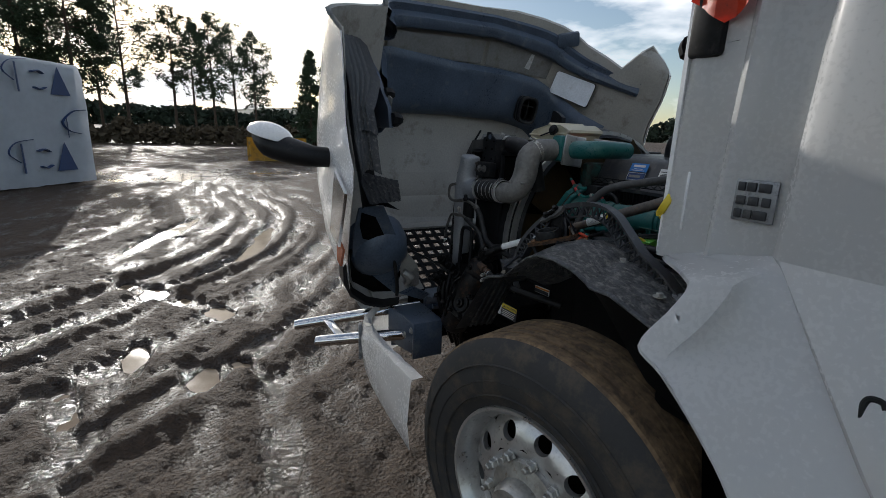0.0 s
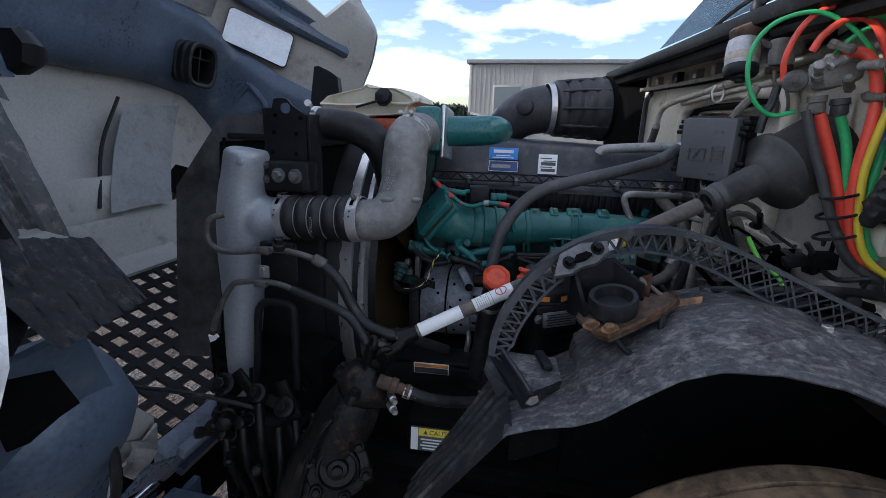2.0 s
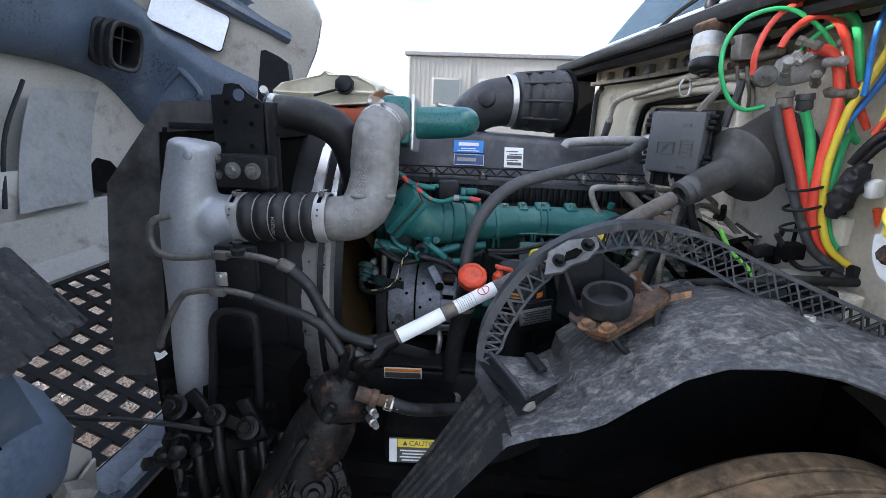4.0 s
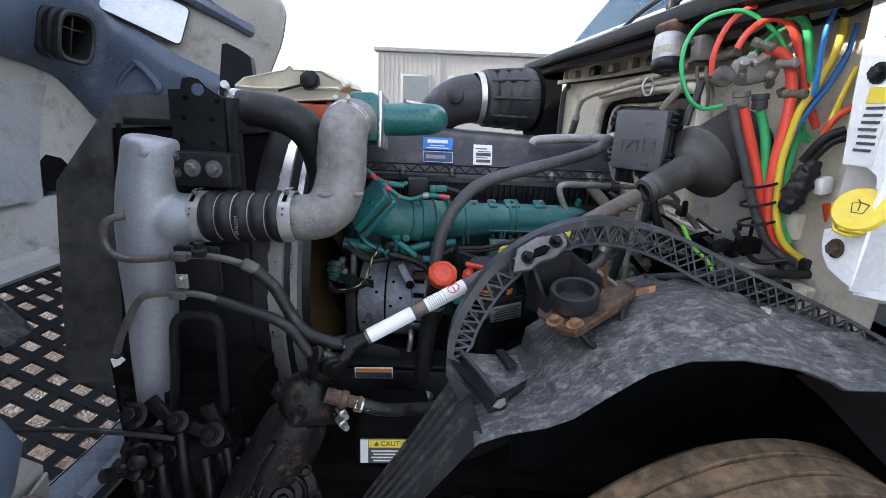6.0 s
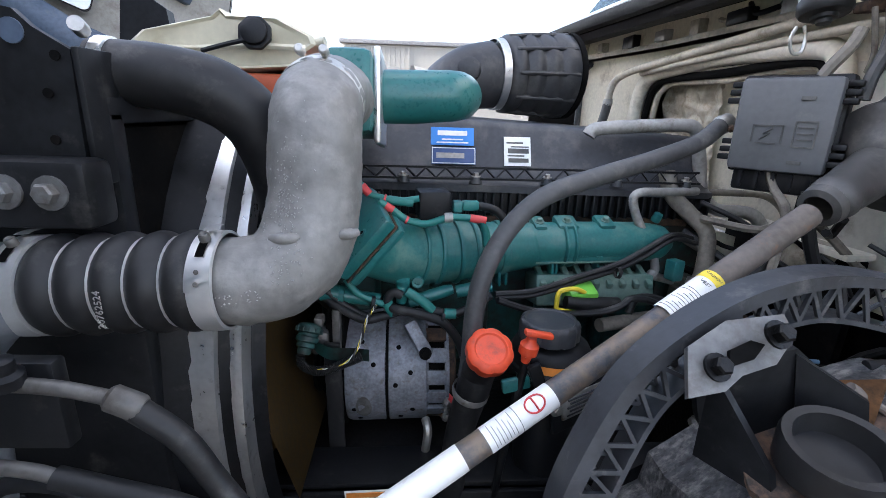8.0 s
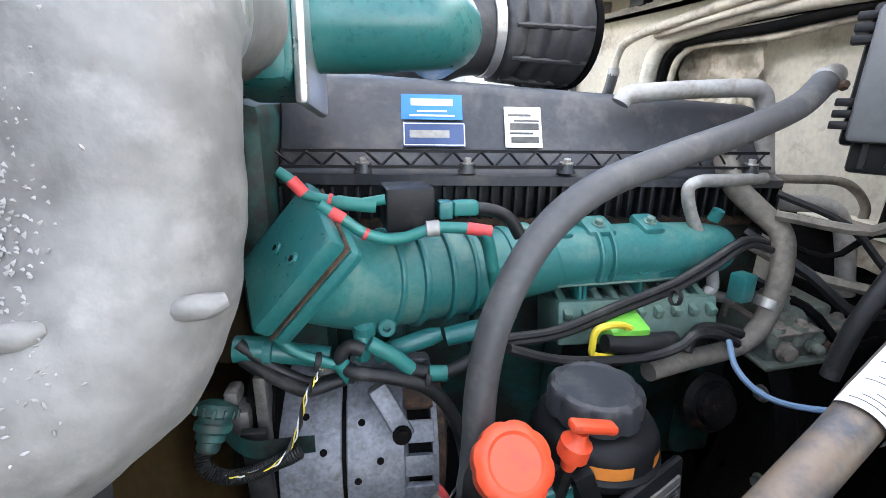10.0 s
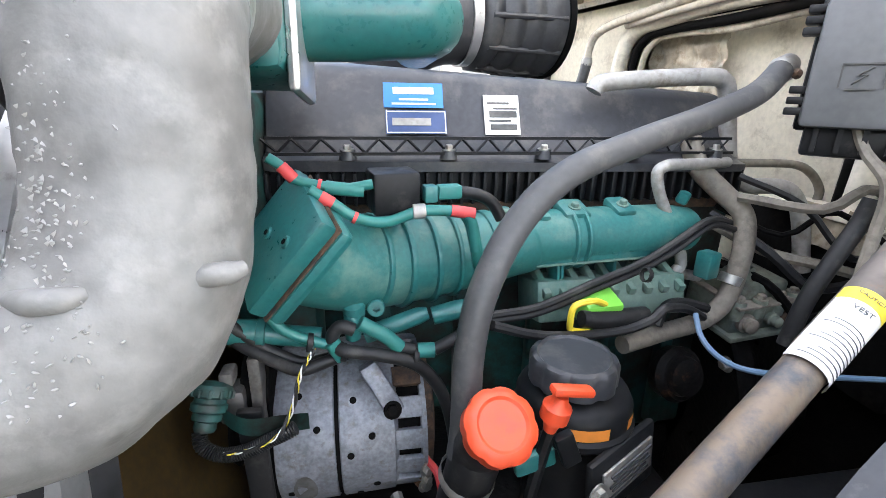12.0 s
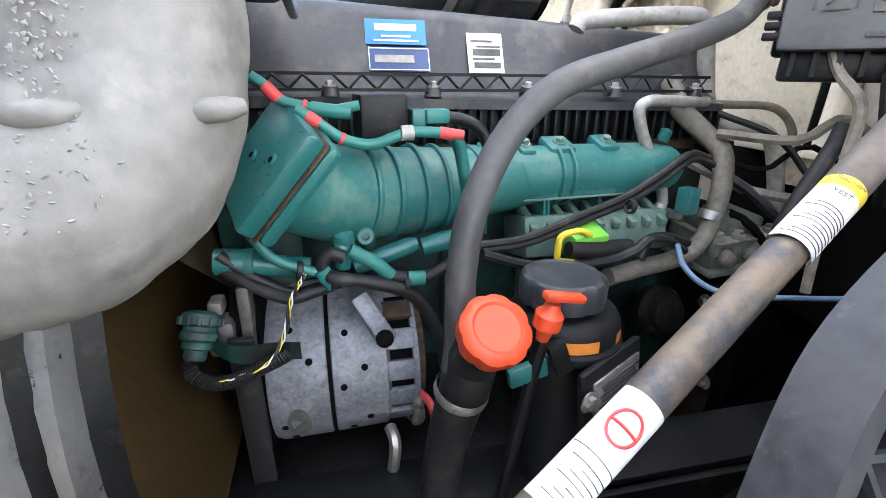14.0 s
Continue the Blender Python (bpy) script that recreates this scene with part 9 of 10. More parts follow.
for z, r in ((0.952, 0.0085), (0.926, 0.0095)):
    part("bleed_screw", lathe(B(), [(r, -0.02), (r, 0.006), (r * 0.6, 0.008), (r * 0.6, 0.016), (r * 0.8, 0.018), (r * 0.6, 0.024)], (-0.038, -0.885, z), (0.55, -0.8, 0.1), 8), STEEL, t)
part("hydraulic_pipe", tube(B(), [on_gear(2.6, 0.075, 0.12), on_gear(2.6, 0.095, 0.16), on_gear(2.7, 0.09, 0.26), on_gear(2.9, 0.08, 0.36)], 0.007, 8), GUNK, t)
part("hydraulic_hose", tube(B(), [FIT + Vector((0.045, 0.005, -0.015)), FIT + Vector((0.09, 0.02, -0.035)), (0.13, -0.80, 0.915), (0.3, -0.70, 0.89)], 0.0135, 12), RUBBER, t)

# ---- lines in front of the cooler ----
t = thing("refrigerant_line", "grey metal line that turns into a black hose", "hose", (-0.3, -0.82, 1.1), "lines at the cooler")
part("metal_line", tube(B(), [(-0.495, -0.80, 1.325), (-0.522, -0.815, 1.315), (-0.53, -0.82, 1.285), (-0.522, -0.822, 1.255), (-0.49, -0.822, 1.240), (-0.43, -0.82, 1.243), (-0.36, -0.82, 1.254), (-0.30, -0.82, 1.252), (-0.245, -0.82, 1.240)], 0.0075, 10), DULL_LINE, t)
part("ferrule", lathe(B(), [(0.010, 0), (0.0135, 0.004), (0.0135, 0.03), (0.011, 0.034)], (-0.252, -0.82, 1.243), (0.85, 0, -0.4), 12), DULL_LINE, t)
part("rubber_hose", tube(B(), [(-0.235, -0.82, 1.235), (-0.19, -0.82, 1.195), (-0.160, -0.82, 1.14), (-0.125, -0.825, 1.098), (-0.065, -0.83, 1.080), (-0.02, -0.80, 1.06), (0.05, -0.72, 1.0)], 0.0128, 12), RUBBER, t)
t = thing("refrigerant_line", "grey metal line that turns into a black hose", "hose", (-0.3, -0.84, 1.0), "lines at the cooler")
part("metal_line", tube(B(), [(-0.535, -0.83, 1.03), (-0.515, -0.838, 1.07), (-0.485, -0.84, 1.125), (-0.462, -0.84, 1.158), (-0.44, -0.84, 1.171), (-0.37, -0.84, 1.180), (-0.32, -0.84, 1.175), (-0.295, -0.84, 1.166)], 0.0072, 10), DULL_LINE, t)
part("rubber_hose", tube(B(), [(-0.30, -0.84, 1.168), (-0.25, -0.84, 1.153), (-0.19, -0.84, 1.134), (-0.15, -0.842, 1.11), (-0.11, -0.85, 1.06)], 0.011, 12), RUBBER, t)
t = thing("line_clamp_block", "aluminium line clamps on a small bracket", "clamp", (-0.36, -0.8, 1.1))
for z, y0 in ((1.252, -0.82), (1.178, -0.84)):
    part("block", box(B(), (-0.375, y0 - 0.004, z), (0.032, 0.022, 0.017), None, 0.003), DULL_LINE, t)
part("valve_cap", lathe(B(), [(0.014, 0), (0.015, 0.012), (0.010, 0.016), (0.010, 0.028), (0.006, 0.03)], (-0.335, -0.825, 1.258), (0.1, -0.15, 1), 12), BLACK, t)
part("clip_plate", box(B(), (-0.365, -0.845, 1.207), (0.026, 0.006, 0.030), None, 0.003), STEEL, t)
part("clip_bolt", hexbolt(B(), (-0.365, -0.849, 1.214), (0, -1, 0), 0.006, 0.006), STEEL, t)
part("bracket", box(B(), (-0.36, -0.79, 1.215), (0.09, 0.02, 0.10), None, 0.004), BLACK, t)
wire("bracket_loop", [(-0.46, -0.78, 0.86), (-0.445, -0.78, 0.98), (-0.438, -0.78, 1.06), (-0.425, -0.78, 1.092), (-0.395, -0.78, 1.104), (-0.35, -0.78, 1.10), (-0.335, -0.78, 1.08), (-0.335, -0.78, 1.0), (-0.34, -0.78, 0.86)], 0.010, BLACK, "black bent steel bracket loop below the cooler", "bracket", "", 4, 10)
fs = thing("front_support", "grimy black front support casting with bolted web", "support", (-0.45, -0.7, 0.4))
part("casting", prism(B(), [(-0.62, 0.40), (-0.28, 0.40), (-0.28, 0.94), (-0.34, 0.96), (-0.45, 0.93), (-0.62, 0.95)], (0, -0.70, 0), (1, 0, 0), (0, 0, 1), 0.10, True), DARK, fs)
part("web", prism(B(), [(-0.60, 0.55), (-0.30, 0.55), (-0.31, 0.88), (-0.36, 0.90), (-0.45, 0.885), (-0.60, 0.90)], (0, -0.757, 0), (1, 0, 0), (0, 0, 1), 0.012, True), GUNK, fs)
for x, z in ((-0.58, 0.86), (-0.33, 0.86), (-0.33, 0.62), (-0.58, 0.62)):
    part("casting_bolt", hexbolt(B(), (x, -0.764, z), (0, -1, 0), 0.012, 0.012), GUNK, fs)
# oily valve block low at the front
t = thing("valve_block", "oily black valve block with hose fittings", "valve block", (-0.4, -0.84, 0.5))
part("body", box(B(), (-0.40, -0.80, 0.66), (0.24, 0.10, 0.26), axes((1, 0.1, 0.1)), 0.03), GUNK, t)
for x, y0, z, r in ((-0.485, -0.87, 0.905, 0.026), (-0.393, -0.87, 0.895, 0.022), (-0.321, -0.87, 0.868, 0.024)):
    b2 = part("mount_boss", lathe(B(), [(r, -0.05), (r, 0.0), (r * 1.05, 0.002), (r * 1.05, 0.010), (r * 0.8, 0.013)], (x, y0, z), (0.1, -0.75, 0.6), 18), GUNK, t)
    part("boss_nut", hexbolt(B(), Vector((x, y0, z)) + Vector((0.1, -0.75, 0.6)).normalized() * 0.019, (0.1, -0.75, 0.6), r * 0.55, 0.014, 1.3), GUNK, b2)
for (x, z), (x2, z2) in (((-0.455, 0.93), (-0.40, 0.86)), ((-0.335, 0.92), (-0.30, 0.84)), ((-0.40, 0.88), (-0.31, 0.85))):
    part("bent_plate", box(B(), ((x + x2) / 2, -0.855, (z + z2) / 2), (math.dist((x, z), (x2, z2)) + 0.02, 0.03, 0.012), axes((x2 - x, 0, z2 - z), (0, -1, 0.3)), 0.004), GUNK, t)
rng = random.Random(11)
for k in range(14):
    p = Vector((-0.40 + rng.uniform(-0.13, 0.12), -0.855 + rng.uniform(-0.03, 0.01), 0.73 + rng.uniform(-0.2, 0.11)))
    d = Vector((rng.uniform(-0.6, 0.6), -0.8, rng.uniform(-0.3, 0.9)))
    r = rng.uniform(0.012, 0.022)
    part("fitting", lathe(B(), [(r, 0), (r, 0.018), (r * 0.7, 0.02), (r * 0.7, 0.045), (r * 0.9, 0.047), (r * 0.9, 0.06), (r * 0.45, 0.065)], p, d, 8 if k % 2 else 14), (GUNK, GUNK, GUNK_RUST)[k % 3], t)
for k in range(7):
    p = Vector((-0.50 + 0.05 * k, -0.86, 0.80 + 0.03 * (k % 3)))
    wire("hydraulic_hose", [p, p + Vector((0.02, -0.03, -0.10)), p + Vector((0.05 - 0.02 * k, 0.0, -0.24)), p + Vector((0.06 - 0.03 * k, 0.05, -0.38))], 0.012, GUNK, "oily black hydraulic hose at the truck's front", "hose", "hydraulic hoses", 4, 10)
wire("hood_cable", [(-0.95, -0.95, 0.90), (-0.75, -0.93, 0.895), (-0.55, -0.90, 0.885), (-0.40, -0.88, 0.86)], 0.006, RUBBER, "thin black cable in front of the grille", "wiring", "front cables")
solo("broken_tab", prism(B(), [(0, 0), (0.014, 0.007), (0.026, 0.018), (0.020, 0.026), (0.008, 0.018), (-0.004, 0.020)], (-0.545, -0.83, 0.995), (1, 0, 0), (0, 0, 1), 0.004), LABEL, "broken scrap of white plastic", "plastic scrap")


# ---- wheel housing ----
def liner_height(x):
    return float(np.interp(x, (0.02, 0.08, 0.15, 0.215, 0.27, 0.35, 0.44, 0.52, 0.61, 0.72, 0.755, 0.80, 0.95, 1.1, 1.25), (0.80, 0.89, 0.97, 1.012, 1.036, 1.088, 1.162, 1.212, 1.237, 1.217, 1.20, 1.203, 1.165, 1.12, 1.05)))


def lip_height(x):
    return float(np.interp(x, (0.20, 0.229, 0.276, 0.339, 0.379, 0.429, 0.488, 0.545, 0.623, 0.706, 0.765, 0.785, 0.86, 0.95, 1.1, 1.25), (1.000, 1.036, 1.057, 1.074, 1.094, 1.137, 1.184, 1.208, 1.214, 1.204, 1.184, 1.172, 1.174, 1.15, 1.11, 1.05)))


def build_liner():
    t = thing("fender_liner", "dusty black plastic wheel-housing liner over the front tyre", "fender liner", (0.6, -0.9, 0.9))
    xs = np.linspace(0.222, 1.22, 130)
    rows = []
    for x in xs:
        lip, crest = lip_height(x), liner_height(x) - 0.012
        row = []
        for j in range(61):
            q = j / 60
            y = -1.05 + 0.35 * q
            fade = min(1.0, max(0.0, (x - 0.50) * 8)) * (0.10 < q < 0.95)
            along = x * 0.5 - y + 0.01 * noise.noise((x * 6, y * 6, 8))
            rib = 0.0075 * max(0.0, math.sin(along * 135)) ** 2 * fade * max(0.0, min(1.0, 2.6 * math.sin(x * 17 + 3 * math.floor(along * 21.5)) + 0.6))
            bulge = 0.035 * math.sin(min(1.0, q * 1.15) * 3.14) + 0.007 * noise.noise((x * 5, y * 5, 3)) * min(1, q * 4)
            row.append(Vector((x, y, lip + (crest - lip) * min(1.0, q * 3) + bulge + rib - 0.04 * q * (x < 0.35))))
        rows.append(row)
    part("top_shell", sheet(B(), rows, 0.010), SHELL, t, "dusty ribbed top shell")
    # rolled lip along the arch
    part("arch_lip", sheet(B(), [[Vector((x, -1.05, lip_height(x))) + Vector(d) for d in ((0, 0.006, 0.004), (0, -0.004, 0.002), (0, -0.006, -0.003), (0, -0.001, -0.008))] for x in xs], 0.004), BLACK_DUSTY, t)
    # inner wall down to the rail
    rows = [[Vector((x, -0.70 + 0.02 * math.sin(q * 3), liner_height(x) - 0.03 - (0.45 if x > 0.35 else 0.30) * q)) for q in np.linspace(0, 1, 6)] for x in xs]
    part("inner_wall", sheet(B(), rows, 0.008), BLACK, t)
    # front splash flap with long ribs
    a0, a1, b0, b1 = Vector((0.200, -0.85, 1.060)), Vector((0.238, -1.048, 1.040)), Vector((0.002, -0.85, 0.714)), Vector((0.006, -1.048, 0.725))
    rows = []
    for k in range(97):
        q = k / 96
        wave = math.sin(q * 40)
        rr = (0.007 if wave > 0.1 else 0.0 if wave < -0.3 else 0.0175 * (wave + 0.3)) * (0.05 < q < 0.74)
        rows.append([a0.lerp(a1, q).lerp(b0.lerp(b1, q), w) + Vector((0.012 * math.sin(w * 3), 0, 0.012 * math.sin(w * 3.1))) + Vector((-0.6, 0, 0.7)) * rr * min(1.0, w * 12) for w in np.linspace(0, 1, 13)])
    part("splash_flap", sheet(B(), rows, 0.008), FLAP, t, "ribbed front splash flap")
    # folded bracket at the front corner: pale worn top, slanting sides
    top = [Vector((0.198, -0.868, 1.094)), Vector((0.308, -0.880, 1.101)), Vector((0.319, -0.950, 1.092)), Vector((0.263, -0.982, 1.076))]
    low = [Vector((0.192, -0.866, 1.066)), Vector((0.300, -0.88, 1.05)), Vector((0.312, -0.952, 1.052)), Vector((0.250, -0.988, 1.042))]
    def quad(name, a, b, c, d, material, label=""):
        part(name, sheet(B(), [[a.lerp(b, u).lerp(d.lerp(c, u), w) + Vector((0, 0, 0.002 * noise.noise((u * 4, w * 4, 3)))) for u in np.linspace(0, 1, 7)] for w in np.linspace(0, 1, 6)], 0.005), material, t, label)
    quad("bracket_top", *top, SHELL, "worn dusty bracket top")
    quad("bracket_side", top[0], top[3], low[3], low[0], BRACE)
    quad("bracket_side", top[3], top[2], low[2], low[3], LINER)
    part("bracket_fold", tube(B(), [top[0] + Vector((0, 0, 0.004)), top[0].lerp(top[3], 0.5) + Vector((0, 0, 0.005)), top[3] + Vector((0, -0.002, 0.003))], 0.005, 8, 3), BRACE, t)
    part("bracket_bar", box(B(), (0.283, -0.905, 1.106), (0.020, 0.062, 0.012), axes((1, 0.35, 0)), 0.004), BLACK, t, "black rubber stop")
    part("broken_edge", prism(B(), [(-0.012, -0.004), (0.0, -0.010), (0.012, -0.003), (0.009, 0.008), (-0.004, 0.006)], top[3] + Vector((0.004, -0.003, -0.012)), (1, 0.3, 0.1), (0, 0.1, 1), 0.004), TAN, t, "pale broken plastic edge")
    for x, y0 in ((0.753, -0.893), (0.95, -0.97)):
        part("liner_bolt", hexbolt(B(), (x, y0, liner_height(x) + 0.022), (0, 0, 1), 0.010, 0.010, 1.7), STEEL, t)
    # rear well side between liner and cab
    rows = [[Vector((x, -1.03 + 0.02 * q, liner_height(x) - 0.03 - 0.16 * q * min(1, (x - 0.72) * 4))) for q in np.linspace(0, 1, 4)] for x in np.linspace(0.74, 1.22, 9)]
    part("side_skirt", sheet(B(), rows, 0.006), BLACK, t)
    part("rear_wall", sheet(B(), [[Vector((1.14 + 0.12 * w, y0, 1.14 - 0.7 * w)) for y0 in (-1.06, -0.9, -0.5)] for w in np.linspace(0, 1, 5)], 0.01), DARK, t)


build_liner()


# ---- lattice brace ----
def build_brace():
    t = thing("fender_brace", "black plastic lattice brace arching over the wheel housing", "brace", (0.5, -0.82, 1.1))
    arc = [(0.172, -0.86, 1.065), (0.172, -0.845, 1.12), (0.195, -0.83, 1.185), (0.25, -0.80, 1.262), (0.33, -0.78, 1.322), (0.42, -0.762, 1.354), (0.51, -0.757, 1.360), (0.61, -0.78, 1.342), (0.71, -0.825, 1.302), (0.81, -0.87, 1.262), (0.90, -0.885, 1.225), (0.985, -0.91, 1.18)]
    pts = smooth_path(arc, 6)
    n = len(pts)
    side = Vector((0, 1, 0))
    out = []
    for i in range(n):
        d = pts[min(i + 1, n - 1)] - pts[max(i - 1, 0)]
        out.append(Vector((d.x, 0, d.z)).normalized().cross(side))

    def bar(start, width, depth):
        """A strip with a rectangular section along the arch: start and width are measured inwards from its outer edge."""
        rows = []
        for i in range(n):
            q = i / (n - 1)
            a, w = start(q), width(q)
            top, low = pts[i] - out[i] * a, pts[i] - out[i] * (a + w)
            rows.append([top - side * depth, top + side * depth, low + side * depth, low - side * depth, top - side * depth])
        return sheet(B(), rows)
    gap = lambda q: float(np.interp(q, (0, 0.08, 0.3, 0.5, 0.7, 0.9, 1), (0.020, 0.046, 0.050, 0.048, 0.058, 0.055, 0.03)))
    head = lambda q: float(np.interp(q, (0, 0.1, 0.48, 0.62, 1), (0.012, 0.017, 0.016, 0.008, 0.006)))
    part("upper_strip", bar(lambda q: 0.0, head, 0.019), BRACE, t, "smooth outer band")
    part("lower_strip", bar(gap, lambda q: 0.006, 0.017), BRACE, t)
    bm = B()
    for i in range(1, n - 2):
        q = i / (n - 1)
        step = 1 if q < 0.55 else 2
        if q >= 0.55 and i % 2:
            continue
        j = min(i + step, n - 1)
        ends = [(pts[i] - out[i] * head(q), pts[j] - out[j] * gap(j / (n - 1))), (pts[i] - out[i] * gap(q), pts[j] - out[j] * head(j / (n - 1)))]
        for dy in (-0.015, 0.012):
            for a, b in (ends if q >= 0.55 else [ends[i % 2]]):
                m = (a + b) / 2 + side * dy
                box(bm, m, ((a - b).length, 0.0045, 0.0042 if q < 0.55 else 0.0032), axes(b - a, out[i]))
    tagged(part("lattice", bm, BRACE, t, "slanting lattice ribs"), kind="stuff")
    part("foot_plate", prism(B(), [(0.17, 1.085), (0.195, 1.075), (0.255, 1.02), (0.24, 1.005), (0.20, 1.03)], (0, -0.90, 0), (1, 0, 0), (0, 0, 1), 0.08, True), BRACE, t)
    part("foot_strut", sheet(B(), [[Vector((0.170, -0.862, 1.085)), Vector((0.196, -0.862, 1.075))], [Vector((0.185, -0.90, 1.080)), Vector((0.212, -0.90, 1.072))], [Vector((0.220, -0.945, 1.072)), Vector((0.246, -0.94, 1.066))], [Vector((0.255, -0.985, 1.062)), Vector((0.278, -0.975, 1.058))]], 0.014), BRACE, t, "slanting foot strut")
    part("end_plate", box(B(), (1.0, -0.915, 1.172), (0.09, 0.05, 0.008), axes((1, -0.25, -0.45)), 0.003), BLACK_DUSTY, t)
    part("end_bolt", hexbolt(B(), (1.01, -0.92, 1.17), (0, -0.2, 1), 0.009, 0.009), RUST_LIGHT, t)


build_brace()


# ---- hood mount bracket ----
def build_mount():
    t = thing("hood_mount", "rusty steel bracket with a rubber cup and aluminium cap", "bracket", (0.42, -0.88, 1.15))
    part("cap_plate", prism(B(), [(-0.048, -0.032), (-0.015, -0.030), (0.0, -0.018), (0.03, -0.012), (0.048, 0.012), (0.040, 0.034), (-0.012, 0.036), (-0.048, 0.016)], (0.345, -0.848, 1.285), Vector((0.9, -0.1, 0.22)), Vector((0.15, 0.55, 0.75)), 0.012), WORN_ALU, t, "worn aluminium cap plate")
    for dx, dz in ((-0.028, -0.012), (0.022, 0.022)):
        part("cap_bolt", hexbolt(B(), (0.345 + dx, -0.862, 1.295 + dz), (0.1, -0.7, 0.6), 0.009, 0.012), GUNK, t)
    part("cap_hole", prism(B(), [(-0.016, -0.010), (0.006, -0.006), (0.016, 0.006), (0.004, 0.012), (-0.014, 0.006)], (0.345, -0.853, 1.290), Vector((0.9, -0.1, 0.22)), Vector((0.15, 0.55, 0.75)), 0.014), DARK, t, "dark hollow in the cap")
    part("rust_flange", sheet(B(), [[Vector((0.452 + 0.018 * q, -0.848 - 0.03 * q, 1.262 - 0.10 * w + 0.02 * q)) for q in np.linspace(0, 1, 4)] for w in np.linspace(0, 1, 5)], 0.005), RUST_LIGHT, t, "rusted edge flange")
    part("upright", prism(B(), [(0.305, 1.275), (0.405, 1.295), (0.455, 1.255), (0.470, 1.215), (0.445, 1.19), (0.345, 1.178), (0.322, 1.215)], (0, -0.842, 0), (1, 0, 0), (0, 0, 1), 0.010, True), BLACK, t)
    part("side_web", prism(B(), [(0, 0), (0.070, -0.065), (0.078, -0.090), (0.0, -0.10)], (0.328, -0.845, 1.272), Vector((0.35, -0.9, 0)), Vector((0, 0, 1)), 0.008, True), BLACK, t)
    part("web", prism(B(), [(0, 0), (0.06, -0.03), (0.075, -0.10), (0.02, -0.115)], (0.405, -0.846, 1.29), Vector((0.8, -0.55, 0)), Vector((0, 0, 1)), 0.007, True), BLACK, t)
    ex, ey = Vector((0.95, 0.16, 0.30)), Vector((-0.16, 0.95, 0.10))
    tray = [(-0.045, -0.058), (-0.025, -0.082), (0.0, -0.074), (0.09, -0.040), (0.125, -0.012), (0.120, 0.02), (0.05, 0.05), (-0.04, 0.055), (-0.062, 0.01)]
    part("shelf", prism(B(), tray, (0.400, -0.908, 1.198), ex, ey, 0.009), RUST, t, "rusty steel shelf")
    bm = B()
    n = ex.cross(ey).normalized()
    rim = [Vector((0.400, -0.908, 1.198)) + ex.normalized() * x + ey.normalized() * y for x, y in tray[:6]]
    sheet(bm, [[p + n * 0.002, p + n * 0.016] for p in rim], 0.004)
    part("shelf_rim", bm, RUST_LIGHT, t, "orange rusted rim")
    c = Vector((0.403, -0.912, 1.210))
    part("rubber_cup", lathe(B(), [(0.036, 0.0), (0.044, 0.003), (0.045, 0.028), (0.043, 0.036), (0.035, 0.035), (0.032, 0.014), (0.0, 0.012)], c, (-0.12, -0.20, 1), 28, False), RUBBER, t, "worn black rubber cup")
    for dx, dy in ((-0.045, -0.035), (-0.018, -0.062)):
        part("shelf_bolt", hexbolt(B(), Vector((0.400, -0.908, 1.208)) + ex * dx + ey * dy, n, 0.010, 0.010, 1.6), RUST_LIGHT, t)
    part("hook_rod", tube(B(), [(0.400, -0.975, 1.185), (0.428, -0.978, 1.160), (0.455, -0.970, 1.158), (0.478, -0.955, 1.180), (0.485, -0.935, 1.222)], 0.006, 8), BLACK, t)
    part("ear", prism(B(), [(-0.02, -0.012), (0.03, -0.014), (0.036, 0.012), (-0.02, 0.016)], (0.530, -0.885, 1.222), Vector((0.95, 0.1, 0.30)), Vector((-0.1, 0.6, 0.8)), 0.006), RUST_LIGHT, t)
    part("ear_bolt", tube(B(), [(0.505, -0.875, 1.228), (0.478, -0.868, 1.248), (0.452, -0.862, 1.262)], [0.0045, 0.004, 0.0065], 8, 2), SLEEVE, t)
    part("spacer", lathe(B(), [(0.008, 0), (0.008, 0.035)], (0.505, -0.93, 1.205), (0.7, -0.5, 0.2), 10), SLEEVE, t)

    t.matrix_basis = Matrix.Translation(Vector((0.42, -0.88, 1.15)) + Vector((0.0, 0.022, 0.008)))


build_mount()

# ---- bulkhead fittings ----
t = thing("wiper_motor", "silver and black wiper motor on a rusty bracket", "wiper motor", (0.72, -0.36, 1.66))
c, ax = Vector((0.720, -0.352, 1.755)), Vector((-0.02, -0.22, -1)).normalized()
part("can", lathe(B(), [(0.026, -0.025), (0.035, -0.02), (0.0385, 0.0), (0.038, 0.040), (0.037, 0.045)], c, ax, 28), ALU, t)
part("can_label", lathe(B(), [(0.0388, 0.014), (0.0392, 0.015), (0.0390, 0.032), (0.0386, 0.033)], c, ax, 28, False), CREAM_PIPE, t, "stained label round the motor")
part("end_cap", lathe(B(), [(0.037, 0.042), (0.040, 0.046), (0.040, 0.062), (0.036, 0.068), (0.020, 0.070), (0.019, 0.076), (0.012, 0.077), (0.011, 0.083), (0.0, 0.084)], c, ax, 28), RUBBER, t, "stepped black end cap")
part("gear_case", box(B(), c - ax * 0.04 + Vector((0.01, 0.01, 0)), (0.075, 0.06, 0.05), axes((1, 0.1, 0.4)), 0.014), RUST, t, "rust-stained gear case")
